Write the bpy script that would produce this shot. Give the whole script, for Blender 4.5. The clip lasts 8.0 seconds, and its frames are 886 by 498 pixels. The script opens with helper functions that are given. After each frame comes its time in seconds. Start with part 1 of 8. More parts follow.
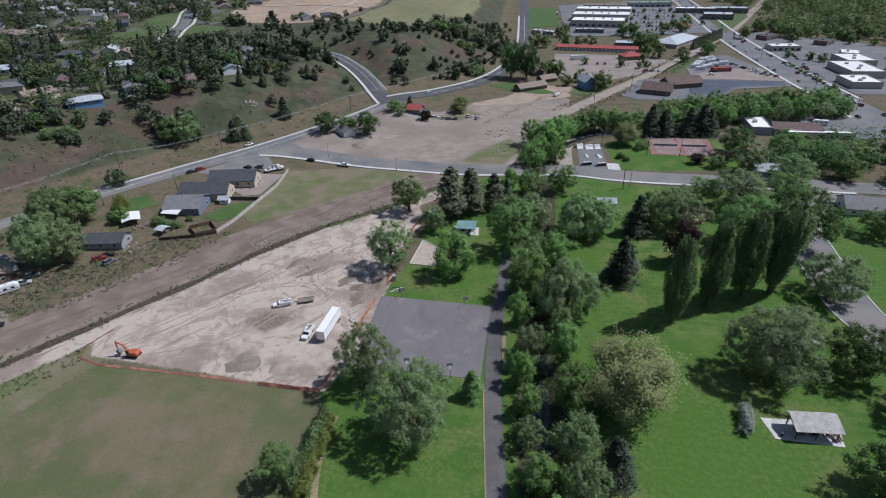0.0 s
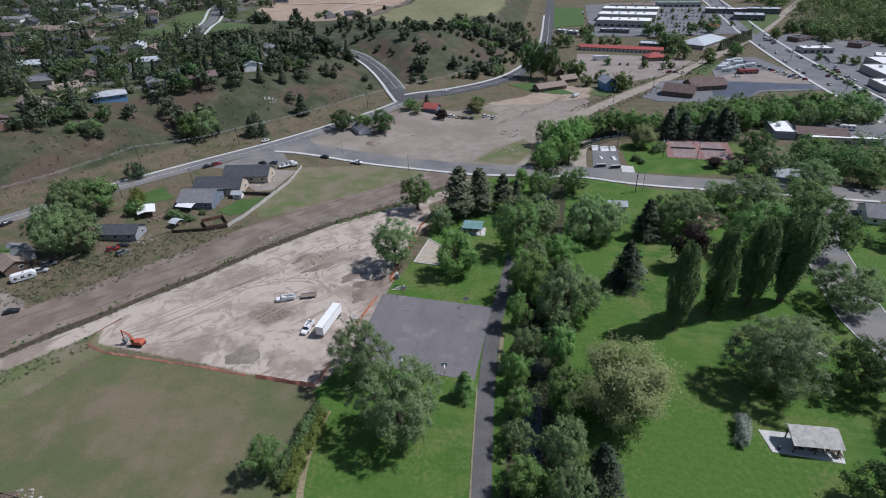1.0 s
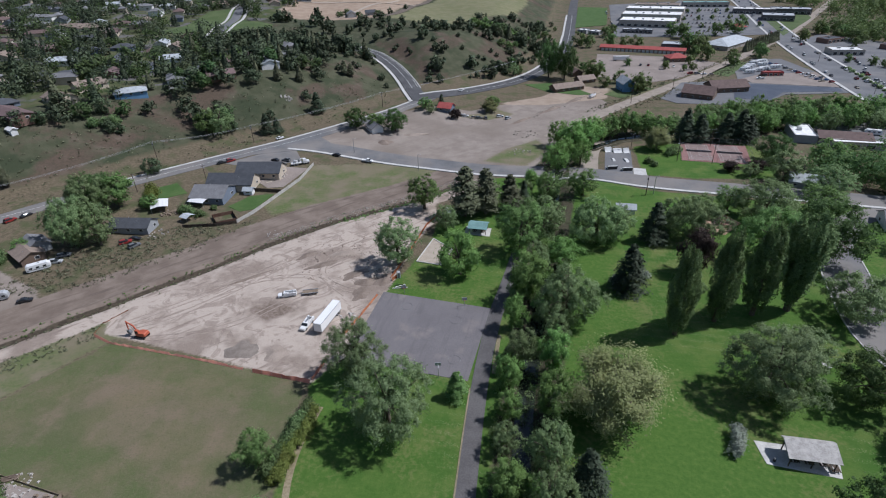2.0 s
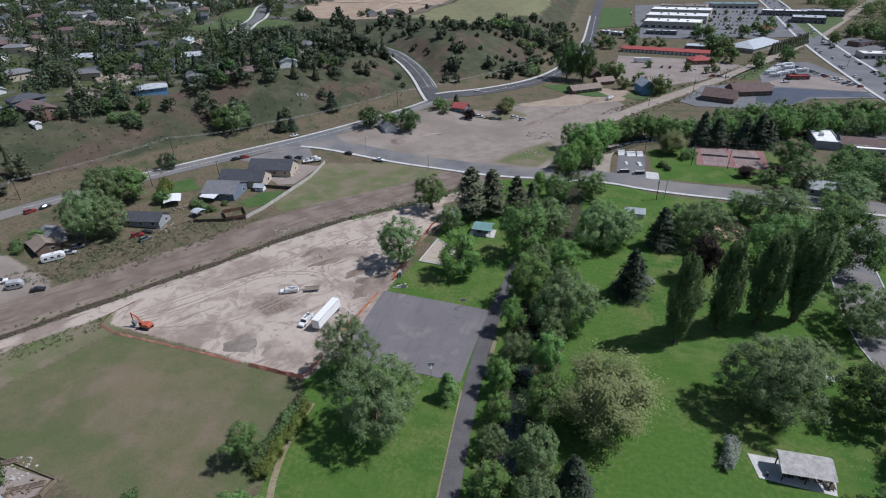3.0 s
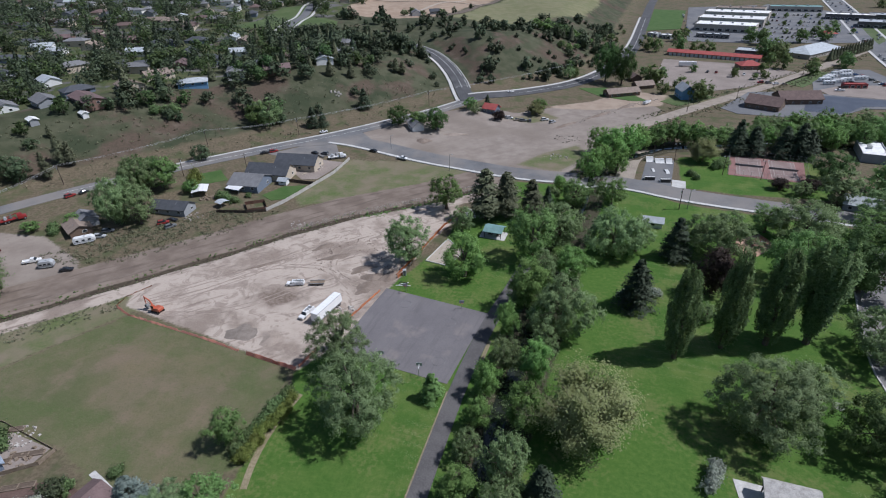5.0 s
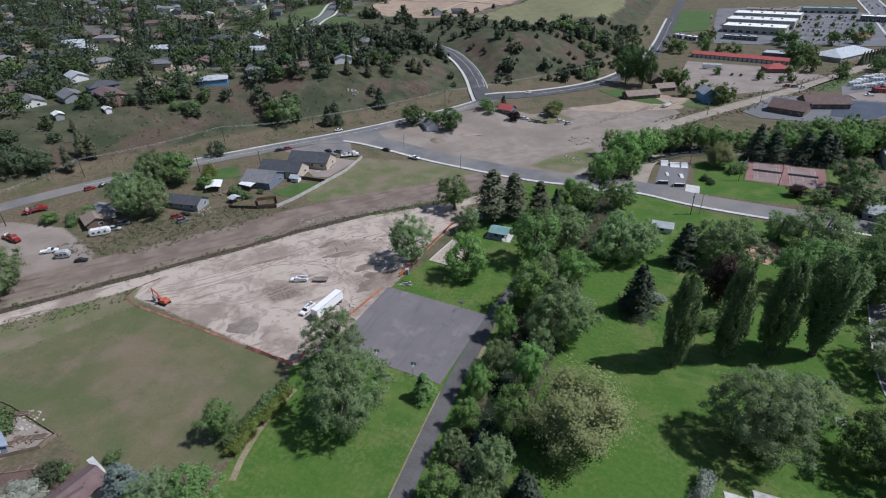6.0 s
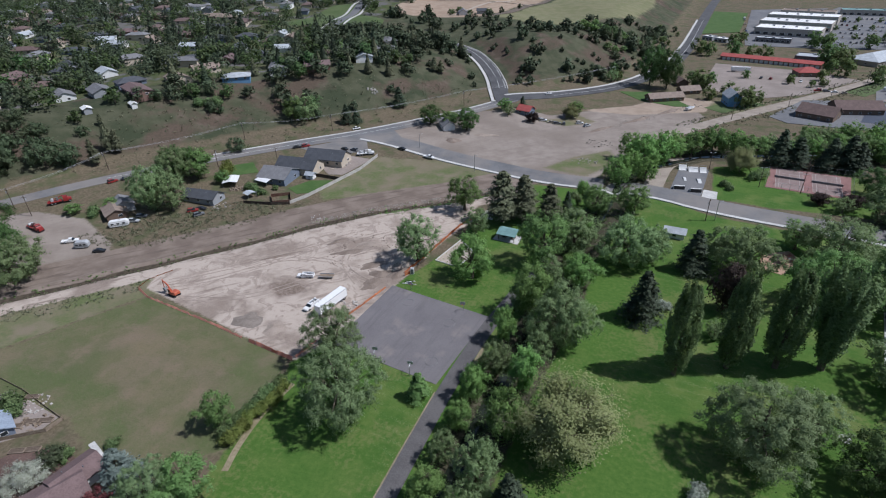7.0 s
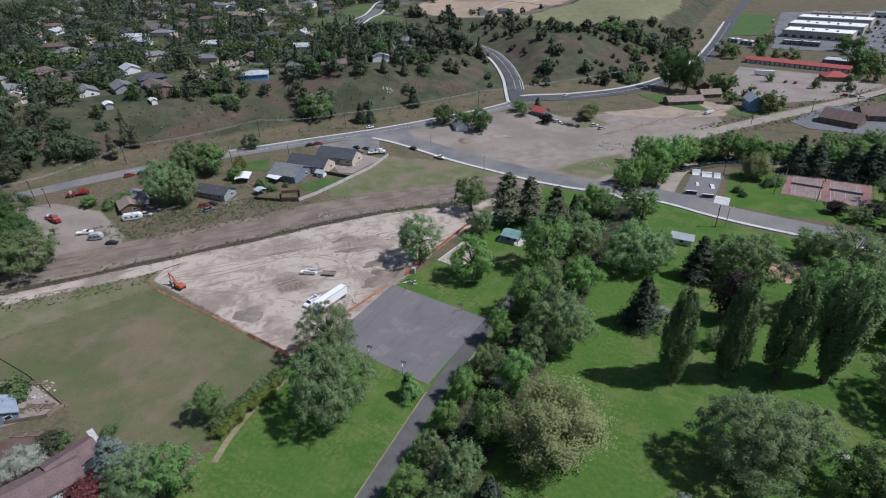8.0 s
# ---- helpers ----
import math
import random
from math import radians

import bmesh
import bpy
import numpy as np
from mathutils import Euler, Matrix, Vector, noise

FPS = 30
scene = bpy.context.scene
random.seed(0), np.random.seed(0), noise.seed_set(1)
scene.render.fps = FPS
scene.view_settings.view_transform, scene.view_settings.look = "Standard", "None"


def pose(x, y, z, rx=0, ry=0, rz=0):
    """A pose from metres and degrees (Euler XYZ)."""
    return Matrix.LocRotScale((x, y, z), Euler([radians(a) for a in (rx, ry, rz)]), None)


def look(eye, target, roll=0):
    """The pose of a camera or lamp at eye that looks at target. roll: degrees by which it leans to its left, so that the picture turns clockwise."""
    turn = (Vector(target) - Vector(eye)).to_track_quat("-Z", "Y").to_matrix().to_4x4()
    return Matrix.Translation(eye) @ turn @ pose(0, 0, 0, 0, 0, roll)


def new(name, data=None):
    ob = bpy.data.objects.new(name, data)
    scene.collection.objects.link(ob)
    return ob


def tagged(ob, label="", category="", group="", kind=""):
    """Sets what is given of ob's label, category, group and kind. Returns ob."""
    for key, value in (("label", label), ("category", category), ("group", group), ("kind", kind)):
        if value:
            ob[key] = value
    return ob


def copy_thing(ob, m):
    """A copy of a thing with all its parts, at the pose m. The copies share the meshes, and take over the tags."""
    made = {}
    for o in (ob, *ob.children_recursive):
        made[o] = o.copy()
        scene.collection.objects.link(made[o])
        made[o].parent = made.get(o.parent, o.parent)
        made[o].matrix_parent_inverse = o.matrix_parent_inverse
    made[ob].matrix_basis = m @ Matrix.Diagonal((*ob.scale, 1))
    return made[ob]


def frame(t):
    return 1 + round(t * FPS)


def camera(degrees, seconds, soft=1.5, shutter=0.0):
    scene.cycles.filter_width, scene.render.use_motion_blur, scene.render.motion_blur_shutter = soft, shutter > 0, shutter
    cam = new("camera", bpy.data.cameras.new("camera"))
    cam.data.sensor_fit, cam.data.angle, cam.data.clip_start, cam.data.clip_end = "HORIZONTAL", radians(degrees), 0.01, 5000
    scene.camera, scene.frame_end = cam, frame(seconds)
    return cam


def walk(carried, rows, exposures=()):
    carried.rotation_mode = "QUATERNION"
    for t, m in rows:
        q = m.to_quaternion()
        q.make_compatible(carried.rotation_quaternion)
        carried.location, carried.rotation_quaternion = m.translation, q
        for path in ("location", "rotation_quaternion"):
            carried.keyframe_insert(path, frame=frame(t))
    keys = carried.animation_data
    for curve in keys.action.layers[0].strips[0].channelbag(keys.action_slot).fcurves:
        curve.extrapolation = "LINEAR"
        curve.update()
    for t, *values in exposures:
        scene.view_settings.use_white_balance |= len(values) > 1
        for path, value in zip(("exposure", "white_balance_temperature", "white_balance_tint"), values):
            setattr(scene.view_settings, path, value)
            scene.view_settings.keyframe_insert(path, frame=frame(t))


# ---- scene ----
cam = camera(79.3, 8.0, soft=1.1)
PATH = [
    (0, (0.425, -0.203, 100.235), (0.378, 1.525, 99.23), -1.8),
    (0.5, (3.784, -0.04, 100.173), (3.696, 1.687, 99.167), -1.8),
    (1, (7.173, 0.157, 100.129), (7.039, 1.88, 99.123), -1.8),
    (1.5, (10.507, 0.429, 100.109), (10.332, 2.148, 99.103), -1.9),
    (3, (20.495, 1.813, 100.128), (20.201, 3.517, 99.123), -1.9),
    (3.5, (23.791, 2.413, 100.133), (23.457, 4.11, 99.129), -1.9),
    (4, (26.99, 3.105, 100.119), (26.618, 4.794, 99.115), -1.9),
    (4.5, (30.21, 3.829, 100.126), (29.796, 5.509, 99.123), -1.9),
    (6, (39.924, 6.444, 100.126), (39.388, 8.091, 99.125), -1.9),
    (6.5, (43.087, 7.488, 100.142), (42.508, 9.12, 99.142), -1.9),
    (7, (46.248, 8.657, 100.2), (45.624, 10.273, 99.2), -1.9),
    (7.5, (49.407, 9.86, 100.232), (48.742, 11.46, 99.234), -1.9),
    (8, (52.508, 11.114, 100.238), (51.811, 12.7, 99.24), -1.8),
]
walk(cam, [(t, look(eye, target, roll)) for t, eye, target, roll in PATH], exposures=((0, -0.1, 5860, 12.6), (8, -0.08, 5840, 12.6)))

# ---- light ----
SUN_TURN, SUN_HIGH = 13.0, 54.0
world = bpy.data.worlds.new("sky")
scene.world = world
world.use_nodes = True
sky = world.node_tree.nodes.new("ShaderNodeTexSky")
sky.sky_type = "NISHITA"
sky.sun_disc = False
sky.sun_elevation, sky.sun_rotation = radians(SUN_HIGH), radians(90 - SUN_TURN)
world.node_tree.links.new(sky.outputs["Color"], world.node_tree.nodes["Background"].inputs["Color"])
world.node_tree.nodes["Background"].inputs["Strength"].default_value = 0.073
sun_dir = Vector((math.cos(radians(SUN_TURN)) * math.cos(radians(SUN_HIGH)), math.sin(radians(SUN_TURN)) * math.cos(radians(SUN_HIGH)), math.sin(radians(SUN_HIGH))))
sun = new("sun", bpy.data.lights.new("sun", "SUN"))
sun.data.energy, sun.data.angle, sun.data.color = 4.3, radians(0.5), (1.0, 0.965, 0.93)
sun.matrix_world = look(sun_dir * 900, (0, 0, 0))


# ---- materials ----
def start(name, rough=0.85, metal=0.0, spec=0.3):
    m = bpy.data.materials.new(name)
    m.use_nodes = True
    b = m.node_tree.nodes["Principled BSDF"]
    b.inputs["Roughness"].default_value, b.inputs["Metallic"].default_value = rough, metal
    b.inputs["Specular IOR Level"].default_value = spec
    return m, m.node_tree, b


def put(nt, kind, **kw):
    n = nt.nodes.new(kind)
    for k, v in kw.items():
        if k in n.inputs:
            n.inputs[k].default_value = v
    return n


def noise_node(nt, vec, scale, detail=3.0, rough=0.55):
    n = put(nt, "ShaderNodeTexNoise", Scale=scale, Detail=detail, Roughness=rough)
    if vec is not None:
        nt.links.new(vec, n.inputs["Vector"])
    return n.outputs["Fac"]


def maths(nt, op, a, b=None, clamp=False):
    n = nt.nodes.new("ShaderNodeMath")
    n.operation, n.use_clamp = op, clamp
    for i, v in enumerate((a, b)):
        if v is None:
            continue
        if isinstance(v, (int, float)):
            n.inputs[i].default_value = v
        else:
            nt.links.new(v, n.inputs[i])
    return n.outputs[0]


def blend(nt, fac, a, b):
    n = nt.nodes.new("ShaderNodeMix")
    n.data_type = "RGBA"
    if isinstance(fac, (int, float)):
        n.inputs[0].default_value = fac
    else:
        nt.links.new(fac, n.inputs[0])
    for i, v in ((6, a), (7, b)):
        if isinstance(v, tuple):
            n.inputs[i].default_value = (*v, 1)
        else:
            nt.links.new(v, n.inputs[i])
    return n.outputs[2]


def span(nt, v, lo, hi):
    n = put(nt, "ShaderNodeMapRange")
    n.interpolation_type = "SMOOTHSTEP"
    nt.links.new(v, n.inputs["Value"])
    n.inputs["From Min"].default_value, n.inputs["From Max"].default_value = lo, hi
    return n.outputs["Result"]


def surface(name, c1, c2, rough=0.85, fine=6.0, coarse=0.5, bump=0.0, metal=0.0, rnd=0.0, spec=0.3):
    """Two colours mixed at two scales, with fine relief; rnd: how much each object differs."""
    m, nt, b = start(name, rough, metal, spec)
    co = nt.nodes.new("ShaderNodeTexCoord").outputs["Object"]
    f = noise_node(nt, co, fine, 4)
    g = noise_node(nt, co, coarse, 3)
    mixed = span(nt, maths(nt, "ADD", maths(nt, "MULTIPLY", f, 0.5), maths(nt, "MULTIPLY", g, 0.5)), 0.36, 0.64)
    col = blend(nt, mixed, c1, c2)
    if rnd:
        r = nt.nodes.new("ShaderNodeObjectInfo").outputs["Random"]
        h = put(nt, "ShaderNodeHueSaturation")
        nt.links.new(col, h.inputs["Color"])
        nt.links.new(maths(nt, "ADD", maths(nt, "MULTIPLY", r, rnd), 1 - rnd / 2), h.inputs["Value"])
        col = h.outputs["Color"]
    nt.links.new(col, b.inputs["Base Color"])
    if bump:
        bn = put(nt, "ShaderNodeBump", Strength=bump, Distance=0.05)
        nt.links.new(f, bn.inputs["Height"])
        nt.links.new(bn.outputs["Normal"], b.inputs["Normal"])
    return m


def leafy(name, dark, light, hue=0.012, through_light=0.43):
    """Leaves: each clump and each tree differ a little; some light passes through."""
    m, nt, b = start(name, 0.7, 0, 0.25)
    isl = nt.nodes.new("ShaderNodeNewGeometry").outputs["Random Per Island"]
    r = nt.nodes.new("ShaderNodeObjectInfo").outputs["Random"]
    col = blend(nt, isl, dark, light)
    h = put(nt, "ShaderNodeHueSaturation")
    nt.links.new(col, h.inputs["Color"])
    nt.links.new(maths(nt, "ADD", maths(nt, "MULTIPLY", r, hue * 2), 0.5 - hue), h.inputs["Hue"])
    nt.links.new(maths(nt, "ADD", maths(nt, "MULTIPLY", r, 0.4), 0.8), h.inputs["Value"])
    nt.links.new(h.outputs["Color"], b.inputs["Base Color"])
    tr = nt.nodes.new("ShaderNodeBsdfTranslucent")
    nt.links.new(h.outputs["Color"], tr.inputs["Color"])
    mx = nt.nodes.new("ShaderNodeMixShader")
    mx.inputs[0].default_value = through_light
    nt.links.new(b.outputs[0], mx.inputs[1])
    nt.links.new(tr.outputs[0], mx.inputs[2])
    nt.links.new(mx.outputs[0], nt.nodes["Material Output"].inputs["Surface"])
    return m


M_TWIG = surface("pale_twig_bark", (0.2, 0.165, 0.115), (0.31, 0.265, 0.19), 0.9, 5, 0.8)
M_BARK = surface("bark", (0.09, 0.07, 0.05), (0.17, 0.14, 0.11), 0.95, 5, 0.8, 0.5)
M_ASH = leafy("ash_leaves", (0.15, 0.245, 0.078), (0.225, 0.34, 0.12))
M_DARKASH = leafy("dark_ash_leaves", (0.075, 0.135, 0.042), (0.12, 0.2, 0.068))
M_FARASH = leafy("suburb_leaves", (0.056, 0.1, 0.035), (0.112, 0.175, 0.062), 0.025, 0.3)
M_TOWN = leafy("town_leaves", (0.1, 0.155, 0.052), (0.17, 0.245, 0.085), 0.025, 0.3)
M_FARGREY = leafy("suburb_grey_leaves", (0.07, 0.095, 0.05), (0.125, 0.165, 0.085), 0.02, 0.3)
M_WILLOW = leafy("willow_leaves", (0.19, 0.262, 0.118), (0.275, 0.36, 0.178))
M_GREY = leafy("greygreen_leaves", (0.185, 0.262, 0.112), (0.272, 0.36, 0.168))
M_SPRUCE = leafy("spruce_needles", (0.03, 0.046, 0.026), (0.075, 0.104, 0.058), 0.01, 0.1)
M_PINE = leafy("pine_needles", (0.095, 0.105, 0.058), (0.172, 0.186, 0.106), 0.01, 0.15)
M_BLUE = leafy("bluespruce_needles", (0.1, 0.135, 0.118), (0.21, 0.255, 0.225), 0.01, 0.12)
M_POPLAR = leafy("poplar_leaves", (0.1, 0.16, 0.062), (0.24, 0.335, 0.14))
M_BUD = leafy("budding_leaves", (0.215, 0.235, 0.095), (0.29, 0.305, 0.138), 0.01)
M_RED = leafy("red_leaves", (0.16, 0.055, 0.055), (0.34, 0.13, 0.125), 0.01)
M_PLUM = leafy("plum_leaves", (0.04, 0.03, 0.026), (0.085, 0.06, 0.05), 0.01)
M_BRIGHT = leafy("fresh_leaves", (0.17, 0.3, 0.085), (0.25, 0.4, 0.125))
M_PALE = leafy("silvery_leaves", (0.3, 0.34, 0.27), (0.5, 0.54, 0.46), 0.008, 0.4)
M_BLOSSOM = leafy("white_blossom", (0.43, 0.48, 0.34), (0.76, 0.77, 0.68), 0.005)
M_YELLOW = leafy("yellow_shrub_leaves", (0.15, 0.2, 0.05), (0.29, 0.33, 0.09), 0.01)
M_DARKSHRUB = leafy("juniper_leaves", (0.045, 0.062, 0.034), (0.095, 0.122, 0.065), 0.015, 0.1)
M_SAGE = leafy("sagebrush_leaves", (0.12, 0.13, 0.075), (0.22, 0.225, 0.14), 0.015, 0.2)
M_PATHASPHALT = surface("path_asphalt", (0.09, 0.085, 0.084), (0.135, 0.128, 0.126), 0.9, 3, 0.12, 0.2)
M_DARKROAD = surface("dark_asphalt", (0.065, 0.065, 0.068), (0.11, 0.11, 0.112), 0.9, 3, 0.12, 0.2)
M_ROAD = surface("road_asphalt", (0.122, 0.123, 0.126), (0.175, 0.176, 0.178), 0.9, 3, 0.12, 0.2)
M_LOT = surface("lot_asphalt", (0.125, 0.128, 0.134), (0.18, 0.182, 0.188), 0.9, 2, 0.06, 0.2)
M_COURT = surface("court_asphalt", (0.145, 0.135, 0.139), (0.182, 0.17, 0.172), 0.88, 3, 0.09, 0.08)


def weathered(m, scale, light, lo=0.56, hi=0.7, much=0.6, long=(1, 1, 1), turn=0.0):
    """Pale dusty blotches or streaks over a finished surface."""
    nt = m.node_tree
    b = nt.nodes["Principled BSDF"]
    old = b.inputs["Base Color"].links[0].from_socket
    mp = put(nt, "ShaderNodeMapping")
    mp.vector_type = "TEXTURE"
    mp.inputs["Rotation"].default_value, mp.inputs["Scale"].default_value = (0, 0, radians(turn)), long
    nt.links.new(nt.nodes.new("ShaderNodeNewGeometry").outputs["Position"], mp.inputs["Vector"])
    n = noise_node(nt, mp.outputs["Vector"], scale, 5, 0.6)
    nt.links.new(blend(nt, maths(nt, "MULTIPLY", span(nt, n, lo, hi), much), old, light), b.inputs["Base Color"])


weathered(M_ROAD, 0.045, (0.24, 0.218, 0.196), 0.38, 0.62, 0.7)
weathered(M_LOT, 0.03, (0.21, 0.195, 0.18), 0.48, 0.68, 0.5)
weathered(M_COURT, 0.11, (0.27, 0.235, 0.215), 0.54, 0.72, 0.6)
weathered(M_COURT, 1.0, (0.095, 0.09, 0.092), 0.5, 0.66, 0.25, (1.5, 14, 1), -8)
M_CONCRETE = surface("concrete", (0.42, 0.41, 0.39), (0.58, 0.57, 0.54), 0.85, 4, 0.4, 0.1)
M_PAINT = surface("white_line_paint", (0.5, 0.5, 0.48), (0.75, 0.75, 0.72), 0.7, 5, 0.6)
M_TENNIS = surface("red_court_paint", (0.20, 0.105, 0.095), (0.28, 0.16, 0.145), 0.85, 2, 0.15)
M_TENNIS_IN = surface("faded_court_paint", (0.27, 0.215, 0.20), (0.20, 0.14, 0.125), 0.85, 2, 0.12)
M_WATER = surface("creek_water", (0.015, 0.02, 0.015), (0.03, 0.035, 0.025), 0.08, 2, 0.3, 0.15, spec=0.5)


# ---- terrain ----
TOE = [(-330, 0), (-260, 90), (-214, 142), (-193, 188), (-160, 227), (-131, 262), (-109, 283), (-82, 316), (-55, 356), (-44, 382), (-17, 399), (22, 440), (44, 481), (65, 560), (94, 796), (121, 1021), (200, 1700)]
HILL_ROAD = [(-43, 364, 4), (-53, 390, 5.5), (-61.5, 413.5, 7.5), (-76, 438, 13), (-95, 459.5, 18.5), (-122, 474, 22), (-165, 484, 27)]
CREEK = [(13, -90), (17, 20), (19, 70), (21, 100), (25, 125), (29, 150), (30, 180), (36, 215), (40, 250), (50, 275), (75, 300), (110, 312), (160, 318), (235, 325)]
SITE = [(-104, 115), (-109, 127), (-92, 148), (-76, 166), (-56, 186), (-26, 209), (-16, 214), (-12, 196), (-18, 178), (-22, 150), (-23, 142.5), (-25.4, 128.4), (-26.5, 113), (-31, 107), (-34.5, 100), (-66, 107)]
DITCH = [(-200, 38), (-147, 92), (-129, 111), (-105, 137), (-91, 152), (-75, 171), (-55, 191), (-25, 213), (-5, 232)]


def ease(a, b, t):
    t = np.clip((np.asarray(t, float) - a) / (b - a), 0, 1)
    return t * t * (3 - 2 * t)


def beside(x, y, line):
    """Distance from a line of points, positive on its left."""
    x, y = np.asarray(x, float), np.asarray(y, float)
    best, sign = np.full(x.shape, 1e9), np.ones(x.shape)
    for (ax, ay), (bx, by) in zip(line[:-1], line[1:]):
        dx, dy = bx - ax, by - ay
        u = np.clip(((x - ax) * dx + (y - ay) * dy) / (dx * dx + dy * dy), 0, 1)
        d = np.hypot(x - ax - u * dx, y - ay - u * dy)
        m = d < best
        best, sign = np.where(m, d, best), np.where(m, np.sign(dx * (y - ay) - dy * (x - ax)), sign)
    return best * sign


def inside(x, y, poly):
    """Distance from a closed outline, positive inside."""
    x, y = np.asarray(x, float), np.asarray(y, float)
    d = np.abs(beside(x, y, [*poly, poly[0]]))
    odd = np.zeros(x.shape, bool)
    for (ax, ay), (bx, by) in zip(poly, [*poly[1:], poly[0]]):
        cross = (ay > y) != (by > y)
        at = ax + (y - ay) * (bx - ax) / ((by - ay) if by != ay else 1e-9)
        odd ^= cross & (x < at)
    return np.where(odd, d, -d)


def height(x, y):
    x, y = np.asarray(x, float), np.asarray(y, float)
    d = beside(x, y, TOE)
    z = 3.5 * ease(-75, 0, d) * (1 - ease(-40, 60, x)) + 5 * ease(560, 900, y)
    z = z + 23 * ease(6, 84, d) + 14 * ease(84, 400, d)
    z = z + ease(15, 70, d) * (1.6 * np.sin(x * 0.043 + y * 0.021) + 1.2 * np.sin(y * 0.061 - x * 0.03 + 1.0))
    best, zr = np.full(x.shape, 1e9), np.zeros(x.shape)
    for (ax, ay, az), (bx, by, bz) in zip(HILL_ROAD[:-1], HILL_ROAD[1:]):
        dx, dy = bx - ax, by - ay
        u = np.clip(((x - ax) * dx + (y - ay) * dy) / (dx * dx + dy * dy), 0, 1)
        dd = np.hypot(x - ax - u * dx, y - ay - u * dy)
        m = dd < best
        best, zr = np.where(m, dd, best), np.where(m, az + u * (bz - az), zr)
    w = np.exp(-(np.maximum(best - 6, 0) / 18) ** 2)
    z = z * (1 - w) + zr * w
    z = z - 1.5 * (1 - ease(1.5, 4.5, np.abs(beside(x, y, CREEK))))
    z = z - 1.3 * (1 - ease(0.7, 2.0, np.abs(beside(x, y, DITCH))))
    churn = np.sin(x * 0.9 + 2.1 * np.sin(y * 0.31)) * np.sin(y * 0.8 + 1.7 * np.sin(x * 0.27)) + 0.6 * np.sin(x * 0.37 - y * 0.45) + 0.5 * np.sin(x * 1.7 + y * 1.3 + np.sin(y * 0.6))
    z = z + 0.13 * churn * ease(0, 6, inside(x, y, SITE)) * (0.35 + ease(130, 165, y))
    return z + 0.7 * np.exp(-(np.abs(beside(x, y, DITCH) - 3.6) / 1.2) ** 2) * (y < 236)


def gz(x, y):
    return float(height(np.array([x]), np.array([y]))[0])


# ---- mesh tools ----
class Geo:
    """Gathers vertices and faces."""

    def __init__(self):
        self.v, self.f = [], []

    def add(self, verts, faces):
        n = len(self.v)
        self.v += [tuple(p) for p in verts]
        self.f += [tuple(i + n for i in f) for f in faces]
        return self

    def box(self, c, s, turn=0.0, taper=1.0, pitch=0.0):
        """c: middle of the underside; s: sizes; taper: size of the top against the bottom."""
        m = Matrix.Translation(c) @ pose(0, 0, 0, pitch, 0, turn)
        hx, hy = s[0] / 2, s[1] / 2
        vs = [m @ Vector((a * hx * k, b * hy * k, z)) for z, k in ((0, 1), (s[2], taper)) for a, b in ((-1, -1), (1, -1), (1, 1), (-1, 1))]
        return self.add(vs, [(3, 2, 1, 0), (4, 5, 6, 7), (0, 1, 5, 4), (1, 2, 6, 5), (2, 3, 7, 6), (3, 0, 4, 7)])

    def tube(self, a, b, ra, rb, sides=7, caps=True):
        a, b = Vector(a), Vector(b)
        q = (b - a).to_track_quat("Z", "Y")
        vs = []
        for p, r in ((a, ra), (b, rb)):
            vs += [p + q @ Vector((r * math.cos(6.2832 * i / sides), r * math.sin(6.2832 * i / sides), 0)) for i in range(sides)]
        fs = [(i, (i + 1) % sides, sides + (i + 1) % sides, sides + i) for i in range(sides)]
        if caps:
            fs += [tuple(range(sides - 1, -1, -1)), tuple(range(sides, 2 * sides))]
        return self.add(vs, fs)

    def prism(self, outline, z0, z1):
        n = len(outline)
        vs = [(x, y, z0) for x, y in outline] + [(x, y, z1) for x, y in outline]
        fs = [(i, (i + 1) % n, n + (i + 1) % n, n + i) for i in range(n)]
        return self.add(vs, fs + [tuple(range(n - 1, -1, -1)), tuple(range(n, 2 * n))])

    def slab(self, outline, axis_len, place):
        """An outline in x, z pushed along y by axis_len, laid with the matrix place."""
        n = len(outline)
        vs = [place @ Vector((x, s * axis_len / 2, z)) for s in (-1, 1) for x, z in outline]
        fs = [(i, (i + 1) % n, n + (i + 1) % n, n + i) for i in range(n)]
        return self.add(vs, fs + [tuple(range(n - 1, -1, -1)), tuple(range(n, 2 * n))])

    def mesh(self, name, smooth=False):
        me = bpy.data.meshes.new(name)
        me.from_pydata(self.v, [], self.f)
        bm = bmesh.new()
        bm.from_mesh(me)
        bmesh.ops.recalc_face_normals(bm, faces=bm.faces)
        bm.to_mesh(me)
        bm.free()
        if smooth:
            me.shade_smooth()
        return me


def part(name, geo, material, parent=None, label="", smooth=False):
    me = geo if isinstance(geo, bpy.types.Mesh) else geo.mesh(name, smooth)
    if not me.materials:
        me.materials.append(material)
    ob = new(name, me)
    if parent is not None:
        ob.parent = parent
    if label:
        tagged(ob, label)
    return ob


def thing(name, label, category, group="", m=None):
    ob = new(name)
    ob.empty_display_size = 0.5
    if m is not None:
        ob.matrix_basis = m
    return tagged(ob, label, category, group)


def resample(line, step):
    out = [Vector(line[0])]
    for a, b in zip(line[:-1], line[1:]):
        a, b = Vector(a), Vector(b)
        n = max(1, int((b - a).length / step))
        out += [a.lerp(b, (i + 1) / n) for i in range(n)]
    return out


